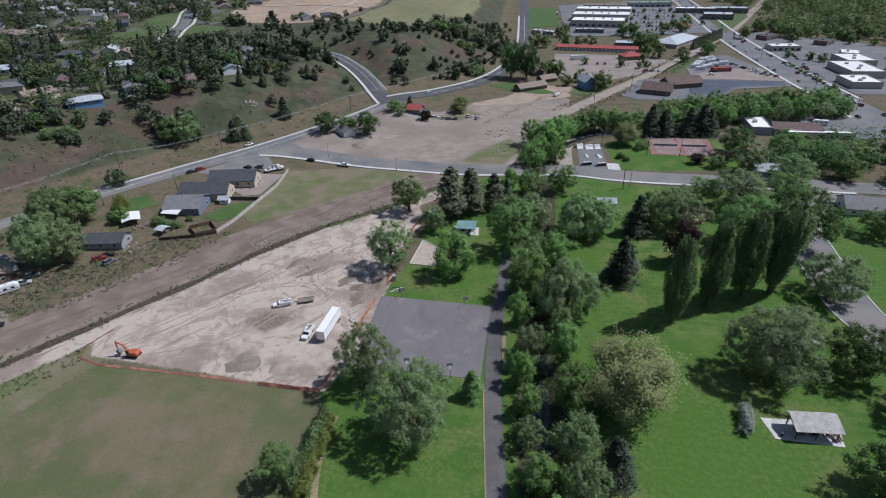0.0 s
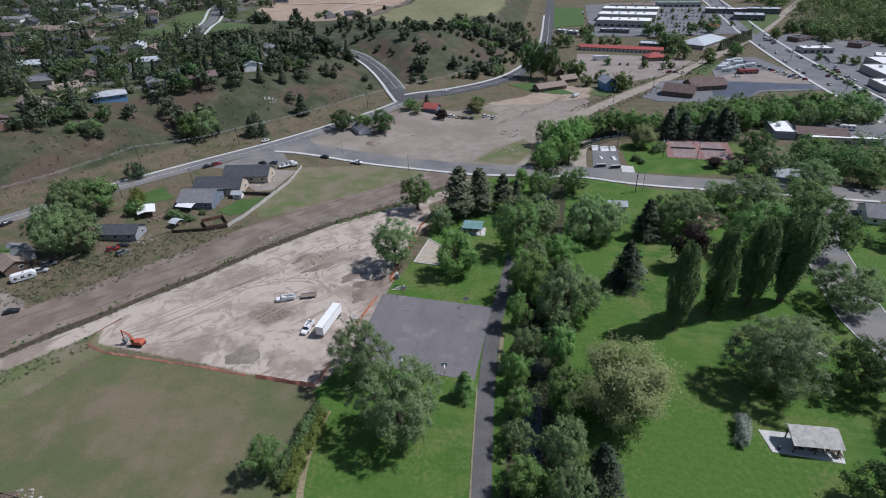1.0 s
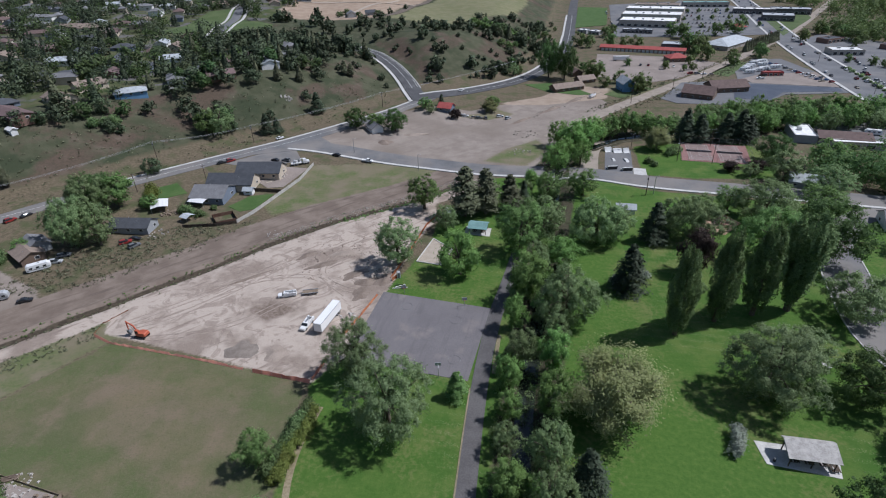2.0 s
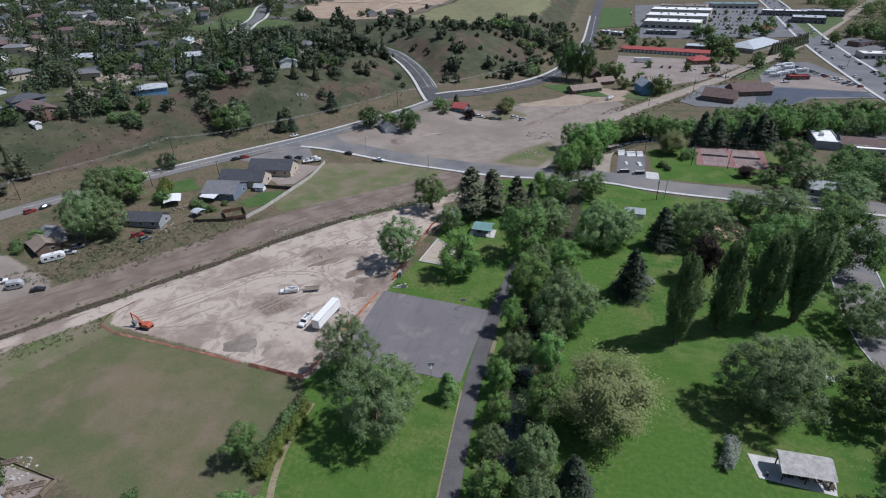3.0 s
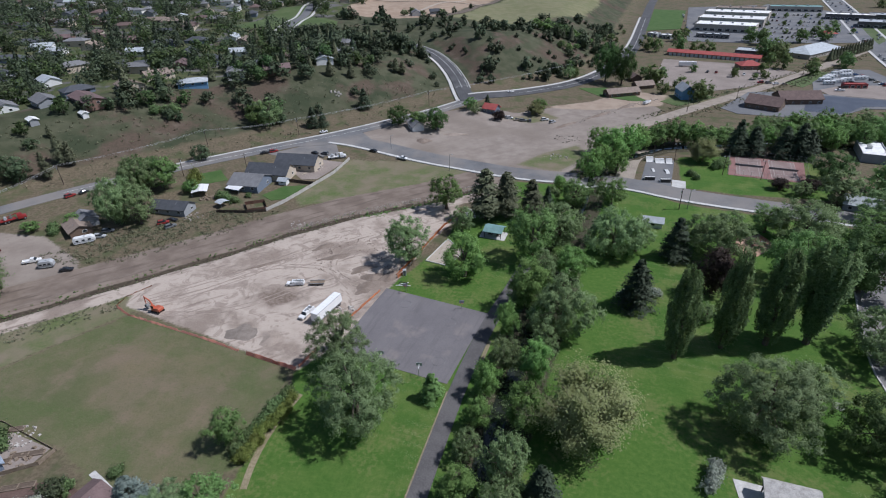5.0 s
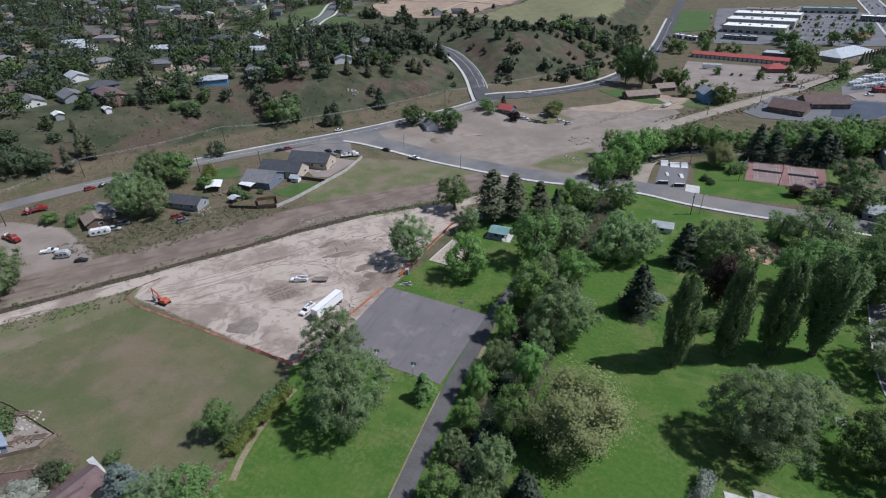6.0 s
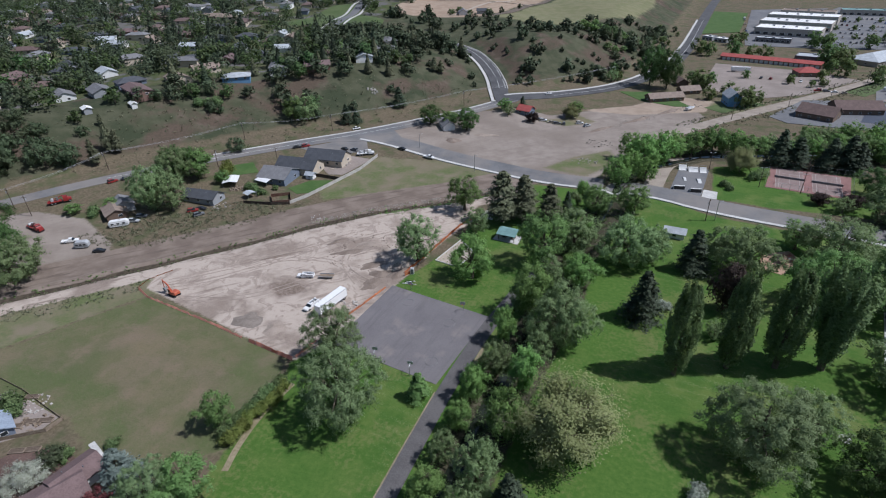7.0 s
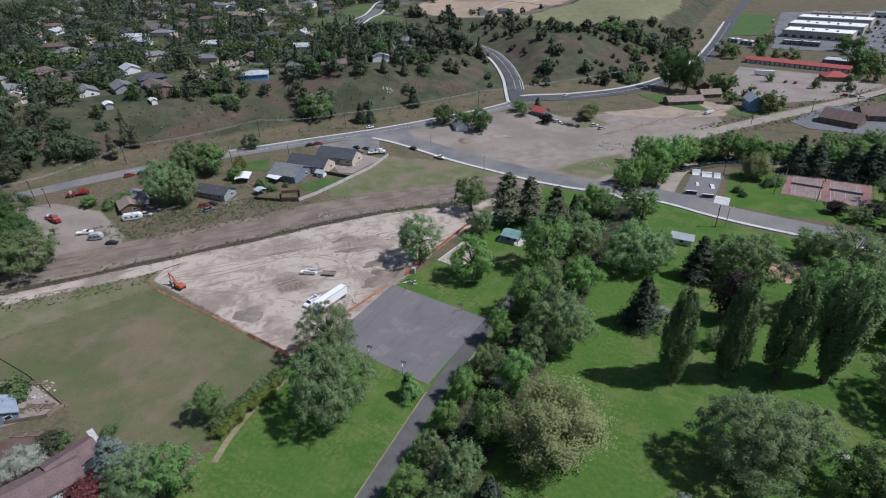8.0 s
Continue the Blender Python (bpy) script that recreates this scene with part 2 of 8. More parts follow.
def rounded(line, times=2):
    """Cuts the corners of an open line."""
    pts = [Vector(p) for p in line]
    for _ in range(times):
        new_pts = [pts[0]]
        for a, b in zip(pts[:-1], pts[1:]):
            new_pts += [a.lerp(b, 0.25), a.lerp(b, 0.75)]
        pts = [*new_pts, pts[-1]]
    return pts


def ribbon(line, width, lift, thick=0.25, step=6.0, shift=0.0):
    """A strip along a line, laid over the terrain, with sides."""
    pts = resample(rounded([p[:2] for p in line]), step)
    g, rows = Geo(), []
    for i, p in enumerate(pts):
        d = (pts[min(i + 1, len(pts) - 1)] - pts[max(i - 1, 0)]).normalized()
        n = Vector((-d.y, d.x))
        rows.append([p + n * (shift + width / 2), p + n * shift, p + n * (shift - width / 2)])
    xs = np.array([[q.x for q in r] for r in rows])
    ys = np.array([[q.y for q in r] for r in rows])
    zs = height(xs, ys) + lift
    vs, fs = [], []
    for x, y, z in zip(xs, ys, zs):
        vs += [(x[0], y[0], z[0] - thick), (x[0], y[0], z[0]), (x[1], y[1], z[1]), (x[2], y[2], z[2]), (x[2], y[2], z[2] - thick)]
    for i in range(len(rows) - 1):
        for k in range(4):
            a = i * 5 + k
            fs.append((a, a + 1, a + 6, a + 5))
    return g.add(vs, fs)


def sheet(poly, lift, cell=12.0, thick=0.2):
    """A paved area: the outline cut into cells and laid over the terrain, with an edge."""
    bm = bmesh.new()
    bm.faces.new([bm.verts.new((x, y, 0)) for x, y in poly])
    xs, ys = [p[0] for p in poly], [p[1] for p in poly]
    for axis, lo, hi in ((0, min(xs), max(xs)), (1, min(ys), max(ys))):
        for k in range(1, int((hi - lo) / cell) + 1):
            co, no = [0, 0, 0], [0, 0, 0]
            co[axis], no[axis] = lo + k * cell, 1
            bmesh.ops.bisect_plane(bm, geom=bm.verts[:] + bm.edges[:] + bm.faces[:], plane_co=co, plane_no=no)
    vs = bm.verts[:]
    z = height(np.array([v.co.x for v in vs]), np.array([v.co.y for v in vs])) + lift
    for v, h in zip(vs, z):
        v.co.z = h
    bm.normal_update()
    rim = [e for e in bm.edges if e.is_boundary]
    made = bmesh.ops.extrude_edge_only(bm, edges=rim)
    for v in made["geom"]:
        if isinstance(v, bmesh.types.BMVert):
            v.co.z -= thick
    bmesh.ops.recalc_face_normals(bm, faces=bm.faces)
    me = bpy.data.meshes.new("sheet")
    bm.to_mesh(me)
    bm.free()
    return me


# ---- ground ----
LAWN = [(-31, -90), (-31, 20), (-32, 69), (-31, 89), (-35, 98), (-25, 141), (-21, 150), (-13, 172), (-12, 192), (-4, 216), (2, 240), (28, 240), (57, 242), (79, 228), (117, 221), (170, 212), (178, 190), (150, 150), (140, 110), (150, 20), (150, -90)]
LAWN_B = [(80, 247), (83, 286), (98, 291), (142, 292), (150, 268), (138, 243), (100, 243)]
DRY = [(-36, 100), (-66, 107), (-99, 112.5), (-108, 98), (-121, 75), (-122, 60), (-78, 64), (-50, 52), (-32, 69)]
GRAVEL = [(-98, 286), (-83, 312), (-52, 340), (-30, 352), (-8, 350), (11, 366), (40, 384), (74, 397), (84, 372), (72, 350), (52, 300), (40, 282), (28, 252), (8, 253), (-31, 262), (-60, 270), (-93, 281)]
TAN = [(8, 368), (40, 390), (62, 424), (92, 412), (84, 385), (40, 368)]
ISLANDS = [
    [(4, 262), (16, 281), (33, 297), (38, 279), (25, 256)],
    [(-16, 338), (-2, 346), (10, 356), (20, 346), (4, 333)],
    [(-82, 250), (-86, 228), (-91, 204), (-84, 196), (-70, 203), (-52, 216), (-30, 234), (-10, 246), (-44, 257)],
    [(84, 393), (92, 416), (112, 428), (128, 414), (106, 384)],
]
YARD = [(-210, 128), (-196, 143), (-170, 146), (-144, 136), (-134, 126), (-160, 100), (-185, 105)]
BROWNFIELD = [(-222, 578), (-180, 572), (-124, 576), (-92, 740), (-70, 900), (-260, 900), (-250, 690)]
GREENFIELD = [(-112, 580), (-62, 560), (-15, 598), (20, 660), (40, 800), (40, 950), (-50, 950), (-80, 740)]


def spaced(lo, hi, step, grow, far_lo, far_hi):
    mid = list(np.arange(lo, hi, step))
    up, s = [hi], step
    while up[-1] < far_hi:
        s *= grow
        up.append(up[-1] + s)
    down, s = [], step
    at = lo
    while at > far_lo:
        s *= grow
        at -= s
        down.append(at)
    return np.array(down[::-1] + mid + up)


gx = spaced(-225, 150, 1.7, 1.06, -2600, 2600)
gy = spaced(45, 300, 1.7, 1.035, -400, 4000)
GX, GY = np.meshgrid(gx, gy)
GZ = height(GX, GY)
ny, nx = GX.shape
flat = np.arange(nx * ny).reshape(ny, nx)
faces = np.stack([flat[:-1, :-1], flat[:-1, 1:], flat[1:, 1:], flat[1:, :-1]], -1).reshape(-1, 4)
ground_mesh = bpy.data.meshes.new("ground")
ground_mesh.from_pydata(np.stack([GX, GY, GZ], -1).reshape(-1, 3).tolist(), [], faces.tolist())
ground_mesh.shade_smooth()


def soft_mask(d, width=2.4):
    return np.clip(0.5 + d / (2 * width), 0, 1)


dd, td = beside(GX, GY, DITCH), beside(GX, GY, TOE)
near_ditch = GY < 250
m_lawn = np.maximum(soft_mask(inside(GX, GY, LAWN)), soft_mask(inside(GX, GY, LAWN_B)))
m_dry = soft_mask(inside(GX, GY, DRY), 5)
m_site = np.maximum(soft_mask(inside(GX, GY, SITE)), soft_mask(np.minimum(dd + 9.5, -0.3 - dd), 2) * near_ditch)
m_haul = soft_mask(np.minimum(dd - 0.5, 21 - dd), 2.2) * near_ditch
m_gravel = np.maximum(soft_mask(inside(GX, GY, GRAVEL), 3), soft_mask(inside(GX, GY, YARD), 3))
m_tan = soft_mask(inside(GX, GY, TAN), 3)
m_hill = ease(8, 40, td)
m_brown, m_green = soft_mask(inside(GX, GY, BROWNFIELD), 12), soft_mask(inside(GX, GY, GREENFIELD), 12)
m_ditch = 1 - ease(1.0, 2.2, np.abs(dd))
m_town = ease(76, 96, td) * np.where((GY < 415 - (GX + 200) * 0.2) | (GX < -225), 1.0, 0.0) * (GX < -120) * (GY > 180)
d_dry = inside(GX, GY, DRY)
m_rim = ease(-1, 2, d_dry) * (1 - ease(4, 20, d_dry))
m_weeds = soft_mask(np.minimum(-0.5 - d_dry, np.minimum(-9.0 - dd, dd + 34)), 3) * (GX < -96) * near_ditch
for island in ISLANDS:
    m_weeds = np.maximum(m_weeds, soft_mask(inside(GX, GY, island), 6))
slope_y, slope_x = np.gradient(GZ, gy, gx)
m_steep = ease(0.16, 0.42, np.hypot(slope_x, slope_y)) * ease(4, 20, td)
m_bank = np.maximum(soft_mask(7.5 - np.abs(beside(GX, GY, CREEK) + 1.2), 2.5), 0)
for key, masks in (("zone_a", (m_lawn, m_dry, m_site)), ("zone_b", (m_haul, m_gravel, m_tan)), ("zone_c", (m_hill, m_brown, m_green)), ("zone_d", (m_ditch, m_bank, m_town)), ("zone_e", (m_rim, m_steep, m_weeds))):
    at = ground_mesh.attributes.new(key, "FLOAT_VECTOR", "POINT")
    at.data.foreach_set("vector", np.stack(masks, -1).astype(np.float32).ravel())


def ground_material():
    m, nt, b = start("ground_soil_and_grass", 0.95, 0, 0.15)
    co = nt.nodes.new("ShaderNodeNewGeometry").outputs["Position"]
    n_big, n_mid, n_small = noise_node(nt, co, 0.018, 3), noise_node(nt, co, 0.12, 4), noise_node(nt, co, 0.9, 4, 0.65)
    n_fine = noise_node(nt, co, 3.5, 3, 0.7)
    n_patch = noise_node(nt, co, 0.045, 5, 0.6)
    wob = maths(nt, "MULTIPLY", maths(nt, "SUBTRACT", maths(nt, "ADD", maths(nt, "MULTIPLY", n_small, 0.6), maths(nt, "MULTIPLY", n_mid, 0.4)), 0.5), 0.9)

    def zone(key):
        a = nt.nodes.new("ShaderNodeAttribute")
        a.attribute_name = key
        s = nt.nodes.new("ShaderNodeSeparateXYZ")
        nt.links.new(a.outputs["Vector"], s.inputs[0])
        return [span(nt, maths(nt, "ADD", o, wob), 0.38, 0.62) for o in s.outputs]

    lawn, dry, site = zone("zone_a")
    haul, gravel, tan = zone("zone_b")
    hill, brown, green = zone("zone_c")
    ditch, bank, town = zone("zone_d")
    rim, steep, weeds = zone("zone_e")

    def two(a, c, n, lo=0.35, hi=0.65):
        return blend(nt, span(nt, n, lo, hi), a, c)

    scrub = two(two((0.105, 0.088, 0.056), (0.165, 0.132, 0.09), n_small), (0.085, 0.094, 0.046), n_mid, 0.46, 0.68)
    olive = two(two((0.06, 0.067, 0.038), (0.088, 0.091, 0.056), n_mid), (0.047, 0.058, 0.032), n_patch, 0.5, 0.62)
    earth = two(two((0.118, 0.082, 0.063), (0.08, 0.061, 0.046), n_small, 0.38, 0.66), (0.138, 0.104, 0.083), n_mid, 0.52, 0.7)
    bare = span(nt, maths(nt, "ADD", maths(nt, "MULTIPLY", noise_node(nt, co, 0.032, 5, 0.62), 0.8), maths(nt, "MULTIPLY", steep, 0.08)), 0.45, 0.56)
    hillc = blend(nt, maths(nt, "MULTIPLY", bare, 0.85), olive, earth)
    hillc = blend(nt, maths(nt, "MULTIPLY", span(nt, n_fine, 0.52, 0.7), 0.4), hillc, (0.045, 0.045, 0.03))
    drygrass = two(two((0.17, 0.142, 0.086), (0.098, 0.112, 0.05), n_patch, 0.32, 0.62), (0.185, 0.148, 0.1), n_mid, 0.46, 0.72)
    drygrass = blend(nt, maths(nt, "MULTIPLY", span(nt, noise_node(nt, co, 0.075, 5, 0.65), 0.42, 0.66), 0.5), drygrass, (0.19, 0.146, 0.106))
    lush = maths(nt, "MULTIPLY", span(nt, maths(nt, "ADD", maths(nt, "MULTIPLY", n_mid, 0.6), maths(nt, "MULTIPLY", n_small, 0.4)), 0.36, 0.58), 0.9)
    drygrass = blend(nt, maths(nt, "MULTIPLY", maths(nt, "MULTIPLY", rim, lush), maths(nt, "ADD", maths(nt, "MULTIPLY", span(nt, n_patch, 0.36, 0.6), 0.75), 0.12)), drygrass, (0.08, 0.114, 0.038))
    drygrass = blend(nt, maths(nt, "MULTIPLY", span(nt, n_fine, 0.48, 0.7), 0.35), drygrass, (0.215, 0.185, 0.125))
    drygrass = blend(nt, maths(nt, "MULTIPLY", span(nt, noise_node(nt, co, 1.7, 4, 0.7), 0.5, 0.68), 0.38), drygrass, (0.075, 0.082, 0.038))
    weedy = two(two((0.09, 0.128, 0.045), (0.135, 0.152, 0.066), n_small), (0.185, 0.158, 0.105), n_patch, 0.36, 0.7)
    weedy = two(weedy, (0.2, 0.17, 0.118), n_mid, 0.4, 0.72)
    sep = nt.nodes.new("ShaderNodeSeparateXYZ")
    nt.links.new(co, sep.inputs[0])
    stripe = maths(nt, "SINE", maths(nt, "ADD", maths(nt, "MULTIPLY", maths(nt, "ADD", sep.outputs["Y"], maths(nt, "MULTIPLY", sep.outputs["X"], 0.16)), 2.4), maths(nt, "MULTIPLY", n_mid, 4.0)))
    stripe = maths(nt, "ADD", maths(nt, "MULTIPLY", stripe, 0.025), maths(nt, "MULTIPLY", n_small, 1.0))
    grass = two(two((0.058, 0.124, 0.022), (0.09, 0.158, 0.032), stripe, 0.3, 0.75), two((0.115, 0.16, 0.042), (0.05, 0.115, 0.02), n_mid, 0.35, 0.6), n_big, 0.4, 0.66)
    worn = maths(nt, "MULTIPLY", span(nt, maths(nt, "ADD", maths(nt, "MULTIPLY", n_patch, 0.65), maths(nt, "MULTIPLY", n_small, 0.35)), 0.5, 0.62), 0.7)
    grass = blend(nt, worn, grass, (0.15, 0.165, 0.06))
    grass = blend(nt, maths(nt, "MULTIPLY", span(nt, n_fine, 0.5, 0.8), 0.3), grass, (0.125, 0.175, 0.055))
    grass = blend(nt, maths(nt, "MULTIPLY", span(nt, noise_node(nt, co, 2.2, 4, 0.7), 0.53, 0.7), 0.4), grass, (0.035, 0.085, 0.015))
    rows_of = maths(nt, "SINE", maths(nt, "ADD", maths(nt, "MULTIPLY", maths(nt, "ADD", sep.outputs["Y"], maths(nt, "MULTIPLY", sep.outputs["X"], 0.1)), 2.1), maths(nt, "MULTIPLY", n_big, 14.0)))
    flowers = maths(nt, "MULTIPLY", span(nt, maths(nt, "ADD", noise_node(nt, co, 3.2, 2, 0.5), maths(nt, "MULTIPLY", rows_of, 0.07)), 0.62, 0.7), maths(nt, "MULTIPLY", span(nt, n_big, 0.5, 0.62), 0.45))
    grass = blend(nt, flowers, grass, (0.34, 0.36, 0.2))
    stretch = put(nt, "ShaderNodeMapping")
    nt.links.new(co, stretch.inputs["Vector"])
    stretch.vector_type = "TEXTURE"
    stretch.inputs["Rotation"].default_value = (0, 0, radians(44))
    stretch.inputs["Scale"].default_value = (16, 2.2, 1)
    tracks = noise_node(nt, stretch.outputs["Vector"], 1.0, 4, 0.55)
    n_blot = noise_node(nt, co, 0.05, 5, 0.62)
    dirt = two(two((0.26, 0.21, 0.172), (0.45, 0.382, 0.322), n_blot, 0.36, 0.54), (0.25, 0.2, 0.165), tracks, 0.56, 0.7)
    dirt = blend(nt, maths(nt, "MULTIPLY", span(nt, n_small, 0.55, 0.75), 0.45), dirt, (0.17, 0.13, 0.105))
    dirt = blend(nt, span(nt, noise_node(nt, co, 0.028, 4, 0.6), 0.56, 0.66), dirt, two((0.15, 0.115, 0.09), (0.24, 0.19, 0.155), n_small))
    swirl = put(nt, "ShaderNodeTexNoise", Scale=0.11, Detail=5.0, Roughness=0.62, Distortion=2.2)
    nt.links.new(co, swirl.inputs["Vector"])
    dirt = blend(nt, maths(nt, "MULTIPLY", span(nt, swirl.outputs["Fac"], 0.53, 0.6), 0.6), dirt, two((0.19, 0.148, 0.12), (0.28, 0.225, 0.188), n_small))
    dirt = blend(nt, maths(nt, "MULTIPLY", span(nt, n_fine, 0.52, 0.7), 0.3), dirt, (0.46, 0.4, 0.345))
    haulc = two(two((0.165, 0.13, 0.105), (0.235, 0.19, 0.155), n_mid), (0.14, 0.11, 0.09), tracks, 0.5, 0.7)
    grav = two(two((0.235, 0.198, 0.168), (0.31, 0.268, 0.23), n_mid, 0.3, 0.7), (0.21, 0.175, 0.145), n_small, 0.55, 0.85)
    grav = blend(nt, maths(nt, "MULTIPLY", span(nt, tracks, 0.45, 0.75), 0.22), grav, (0.165, 0.134, 0.108))
    grav = blend(nt, maths(nt, "MULTIPLY", span(nt, noise_node(nt, co, 0.03, 3, 0.5), 0.45, 0.65), 0.55), grav, (0.185, 0.152, 0.124))
    tanc = two((0.3, 0.235, 0.18), (0.36, 0.29, 0.225), n_mid)
    col = blend(nt, hill, scrub, hillc)
    yards = two(two((0.06, 0.08, 0.03), (0.10, 0.10, 0.055), n_mid), (0.13, 0.125, 0.12), n_patch, 0.5, 0.6)
    col = blend(nt, town, col, yards)
    col = blend(nt, brown, col, two((0.30, 0.225, 0.165), (0.36, 0.28, 0.21), n_mid))
    col = blend(nt, green, col, two((0.16, 0.165, 0.085), (0.20, 0.19, 0.11), n_mid))
    col = blend(nt, dry, col, drygrass)
    col = blend(nt, gravel, col, grav)
    col = blend(nt, tan, col, tanc)
    col = blend(nt, weeds, col, weedy)
    col = blend(nt, lawn, col, grass)
    # dark brown replaces the lawn colour in a band along the creek
    col = blend(nt, bank, col, two((0.045, 0.042, 0.026), (0.085, 0.078, 0.05), n_small))
    col = blend(nt, haul, col, haulc)
    col = blend(nt, site, col, dirt)
    # darker brown along the carved ditch bottom
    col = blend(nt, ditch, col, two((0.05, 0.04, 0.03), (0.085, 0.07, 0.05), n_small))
    nt.links.new(col, b.inputs["Base Color"])
    bn = put(nt, "ShaderNodeBump", Strength=0.5, Distance=0.35)
    nt.links.new(maths(nt, "ADD", maths(nt, "MULTIPLY", n_small, 0.7), maths(nt, "MULTIPLY", n_fine, 0.4)), bn.inputs["Height"])
    nt.links.new(bn.outputs["Normal"], b.inputs["Normal"])
    return m


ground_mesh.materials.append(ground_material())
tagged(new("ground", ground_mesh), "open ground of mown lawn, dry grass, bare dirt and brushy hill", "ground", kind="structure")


def setting(name, mesh, material, label, category):
    me = mesh if isinstance(mesh, bpy.types.Mesh) else mesh.mesh(name)
    me.materials.append(material)
    return tagged(new(name, me), label, category, kind="structure")


# ---- roads and paving ----
VALLEY_ROAD = [(-330, -20), (-262, 80), (-222, 134), (-196, 181), (-163, 219), (-130, 254), (-106, 277), (-80, 309), (-52, 347), (-38, 372)]
STREET = [(-102, 276), (-84, 274), (-50, 265), (-20, 257), (5, 250), (30, 249), (57, 248), (80, 238), (118, 231), (175, 220), (260, 200)]
EAST_ROAD = [(-42, 372), (-14, 392), (24, 431), (49, 483), (74, 570), (101, 800), (128, 1030), (200, 1500)]
MAIN_STREET = [(210, 120), (246, 270), (252, 318), (258, 360), (268, 442), (288, 566), (333, 790), (378, 1000), (470, 1400)]
RAIL_TRAIL = [(40, 300), (72, 345), (126, 408), (182, 472), (268, 587), (322, 655), (512, 955)]
setting("road", ribbon(VALLEY_ROAD, 10, 0.2), M_ROAD, "grey two-lane asphalt road at the foot of the bluff", "road")
setting("road", ribbon(STREET, 12.5, 0.22), M_ROAD, "grey asphalt street past the park", "road")
setting("road", sheet([(-120, 258), (-99, 286), (-91, 289), (-82, 280), (-66, 270), (-96, 268)], 0.19, 8), M_ROAD, "worn asphalt where two roads meet", "road")
setting("road", ribbon(EAST_ROAD, 12, 0.3), M_DARKROAD, "dark asphalt road below the hill", "road")
setting("road", ribbon(HILL_ROAD[:6], 11, 0.45), M_DARKROAD, "dark asphalt road climbing through the cut", "road")
setting("road", ribbon(MAIN_STREET, 23, 0.3), M_LOT, "wide multi-lane commercial street", "road")
M_TRAIL = surface("packed_trail_dirt", (0.25, 0.21, 0.172), (0.34, 0.295, 0.245), 0.95, 2, 0.2, 0.2)
setting("road", ribbon(RAIL_TRAIL, 9, 0.12), M_TRAIL, "straight tan dirt track of an old railway bed", "track")
for line, w, sh, lift, lab in (
    (VALLEY_ROAD[4:], 1.6, 5.9, 0.34, "pale concrete kerb and walk along the bluff road"),
    (STREET[:6], 1.9, -7.2, 0.36, "pale concrete walk along the street"),
    (STREET[5:10], 1.8, -7.2, 0.36, "pale curving concrete walk by the lawn"),
    (EAST_ROAD[:6], 2.2, 7.2, 0.5, "pale concrete walk under the hill"),
    (HILL_ROAD[:6], 2.2, 7.4, 0.7, "pale concrete walk beside the climbing road"),
    (HILL_ROAD[1:6], 0.6, -6.0, 0.6, "narrow pale kerb of the climbing road"),
    (MAIN_STREET[2:], 2.4, 12.8, 0.5, "pale concrete walk of the commercial street"),
    (MAIN_STREET[3:], 2.4, -12.8, 0.5, "pale concrete walk of the commercial street"),
):
    setting("pavement", ribbon(line, w, lift, 0.4, 3.0, sh), M_CONCRETE, lab, "pavement")
for line, w, sh, lift in ((HILL_ROAD[1:6], 0.22, -4.4, 0.46), (HILL_ROAD[1:6], 0.24, 0.0, 0.46), (EAST_ROAD[1:6], 0.24, 0.0, 0.31), (VALLEY_ROAD[3:], 0.2, 0.0, 0.21)):
    setting("road_marking", ribbon(line, w, lift, 0.02, 3.0, sh), M_PAINT, "pale painted line along the asphalt", "road marking")
M_LANE = surface("dark_field_lane", (0.11, 0.09, 0.072), (0.16, 0.13, 0.105), 0.95, 1, 0.05)
M_PALELANE = surface("pale_field_lane", (0.36, 0.3, 0.24), (0.44, 0.37, 0.3), 0.95, 1, 0.05)
setting("track", ribbon([(-116, 574), (-104, 640), (-84, 760), (-66, 920)], 7, 0.5, 0.3, 8), M_LANE, "dark farm lane between two fields", "track")
setting("track", ribbon([(-160, 590), (-132, 690), (-116, 800), (-104, 900)], 4, 0.5, 0.3, 8), M_PALELANE, "pale farm lane across bare soil", "track")
setting("track", ribbon([(-240, 690), (-132, 690), (-95, 688)], 4, 0.5, 0.3, 8), M_PALELANE, "pale farm lane across bare soil", "track")
COURT = [(-24, 142.5), (11.2, 135.8), (6.3, 103.7), (-28.3, 109.6)]
setting("court", sheet(COURT, 0.08), M_COURT, "worn grey asphalt basketball court", "court")
M_EDGING = surface("dusty_edging", (0.19, 0.165, 0.095), (0.32, 0.265, 0.18), 0.95, 2, 0.12)
PATH_LINE = [(0.8, -90), (6.0, 20), (8.0, 69), (8.5, 84), (9.3, 101), (10.8, 118), (13.0, 134), (16.4, 150), (20, 170)]
setting("pavement", ribbon(PATH_LINE, 4.3, 0.11, 0.2, 4.0), M_PATHASPHALT, "dark asphalt footpath through the park", "footpath")
setting("pavement", ribbon(PATH_LINE[:5], 0.35, 0.12, 0.2, 3.0, 2.3), M_EDGING, "narrow concrete edging of the footpath", "edging")
setting("water", ribbon(CREEK, 4.4, 0.45, 0.02, 4.0), M_WATER, "narrow dark creek between trees", "creek")


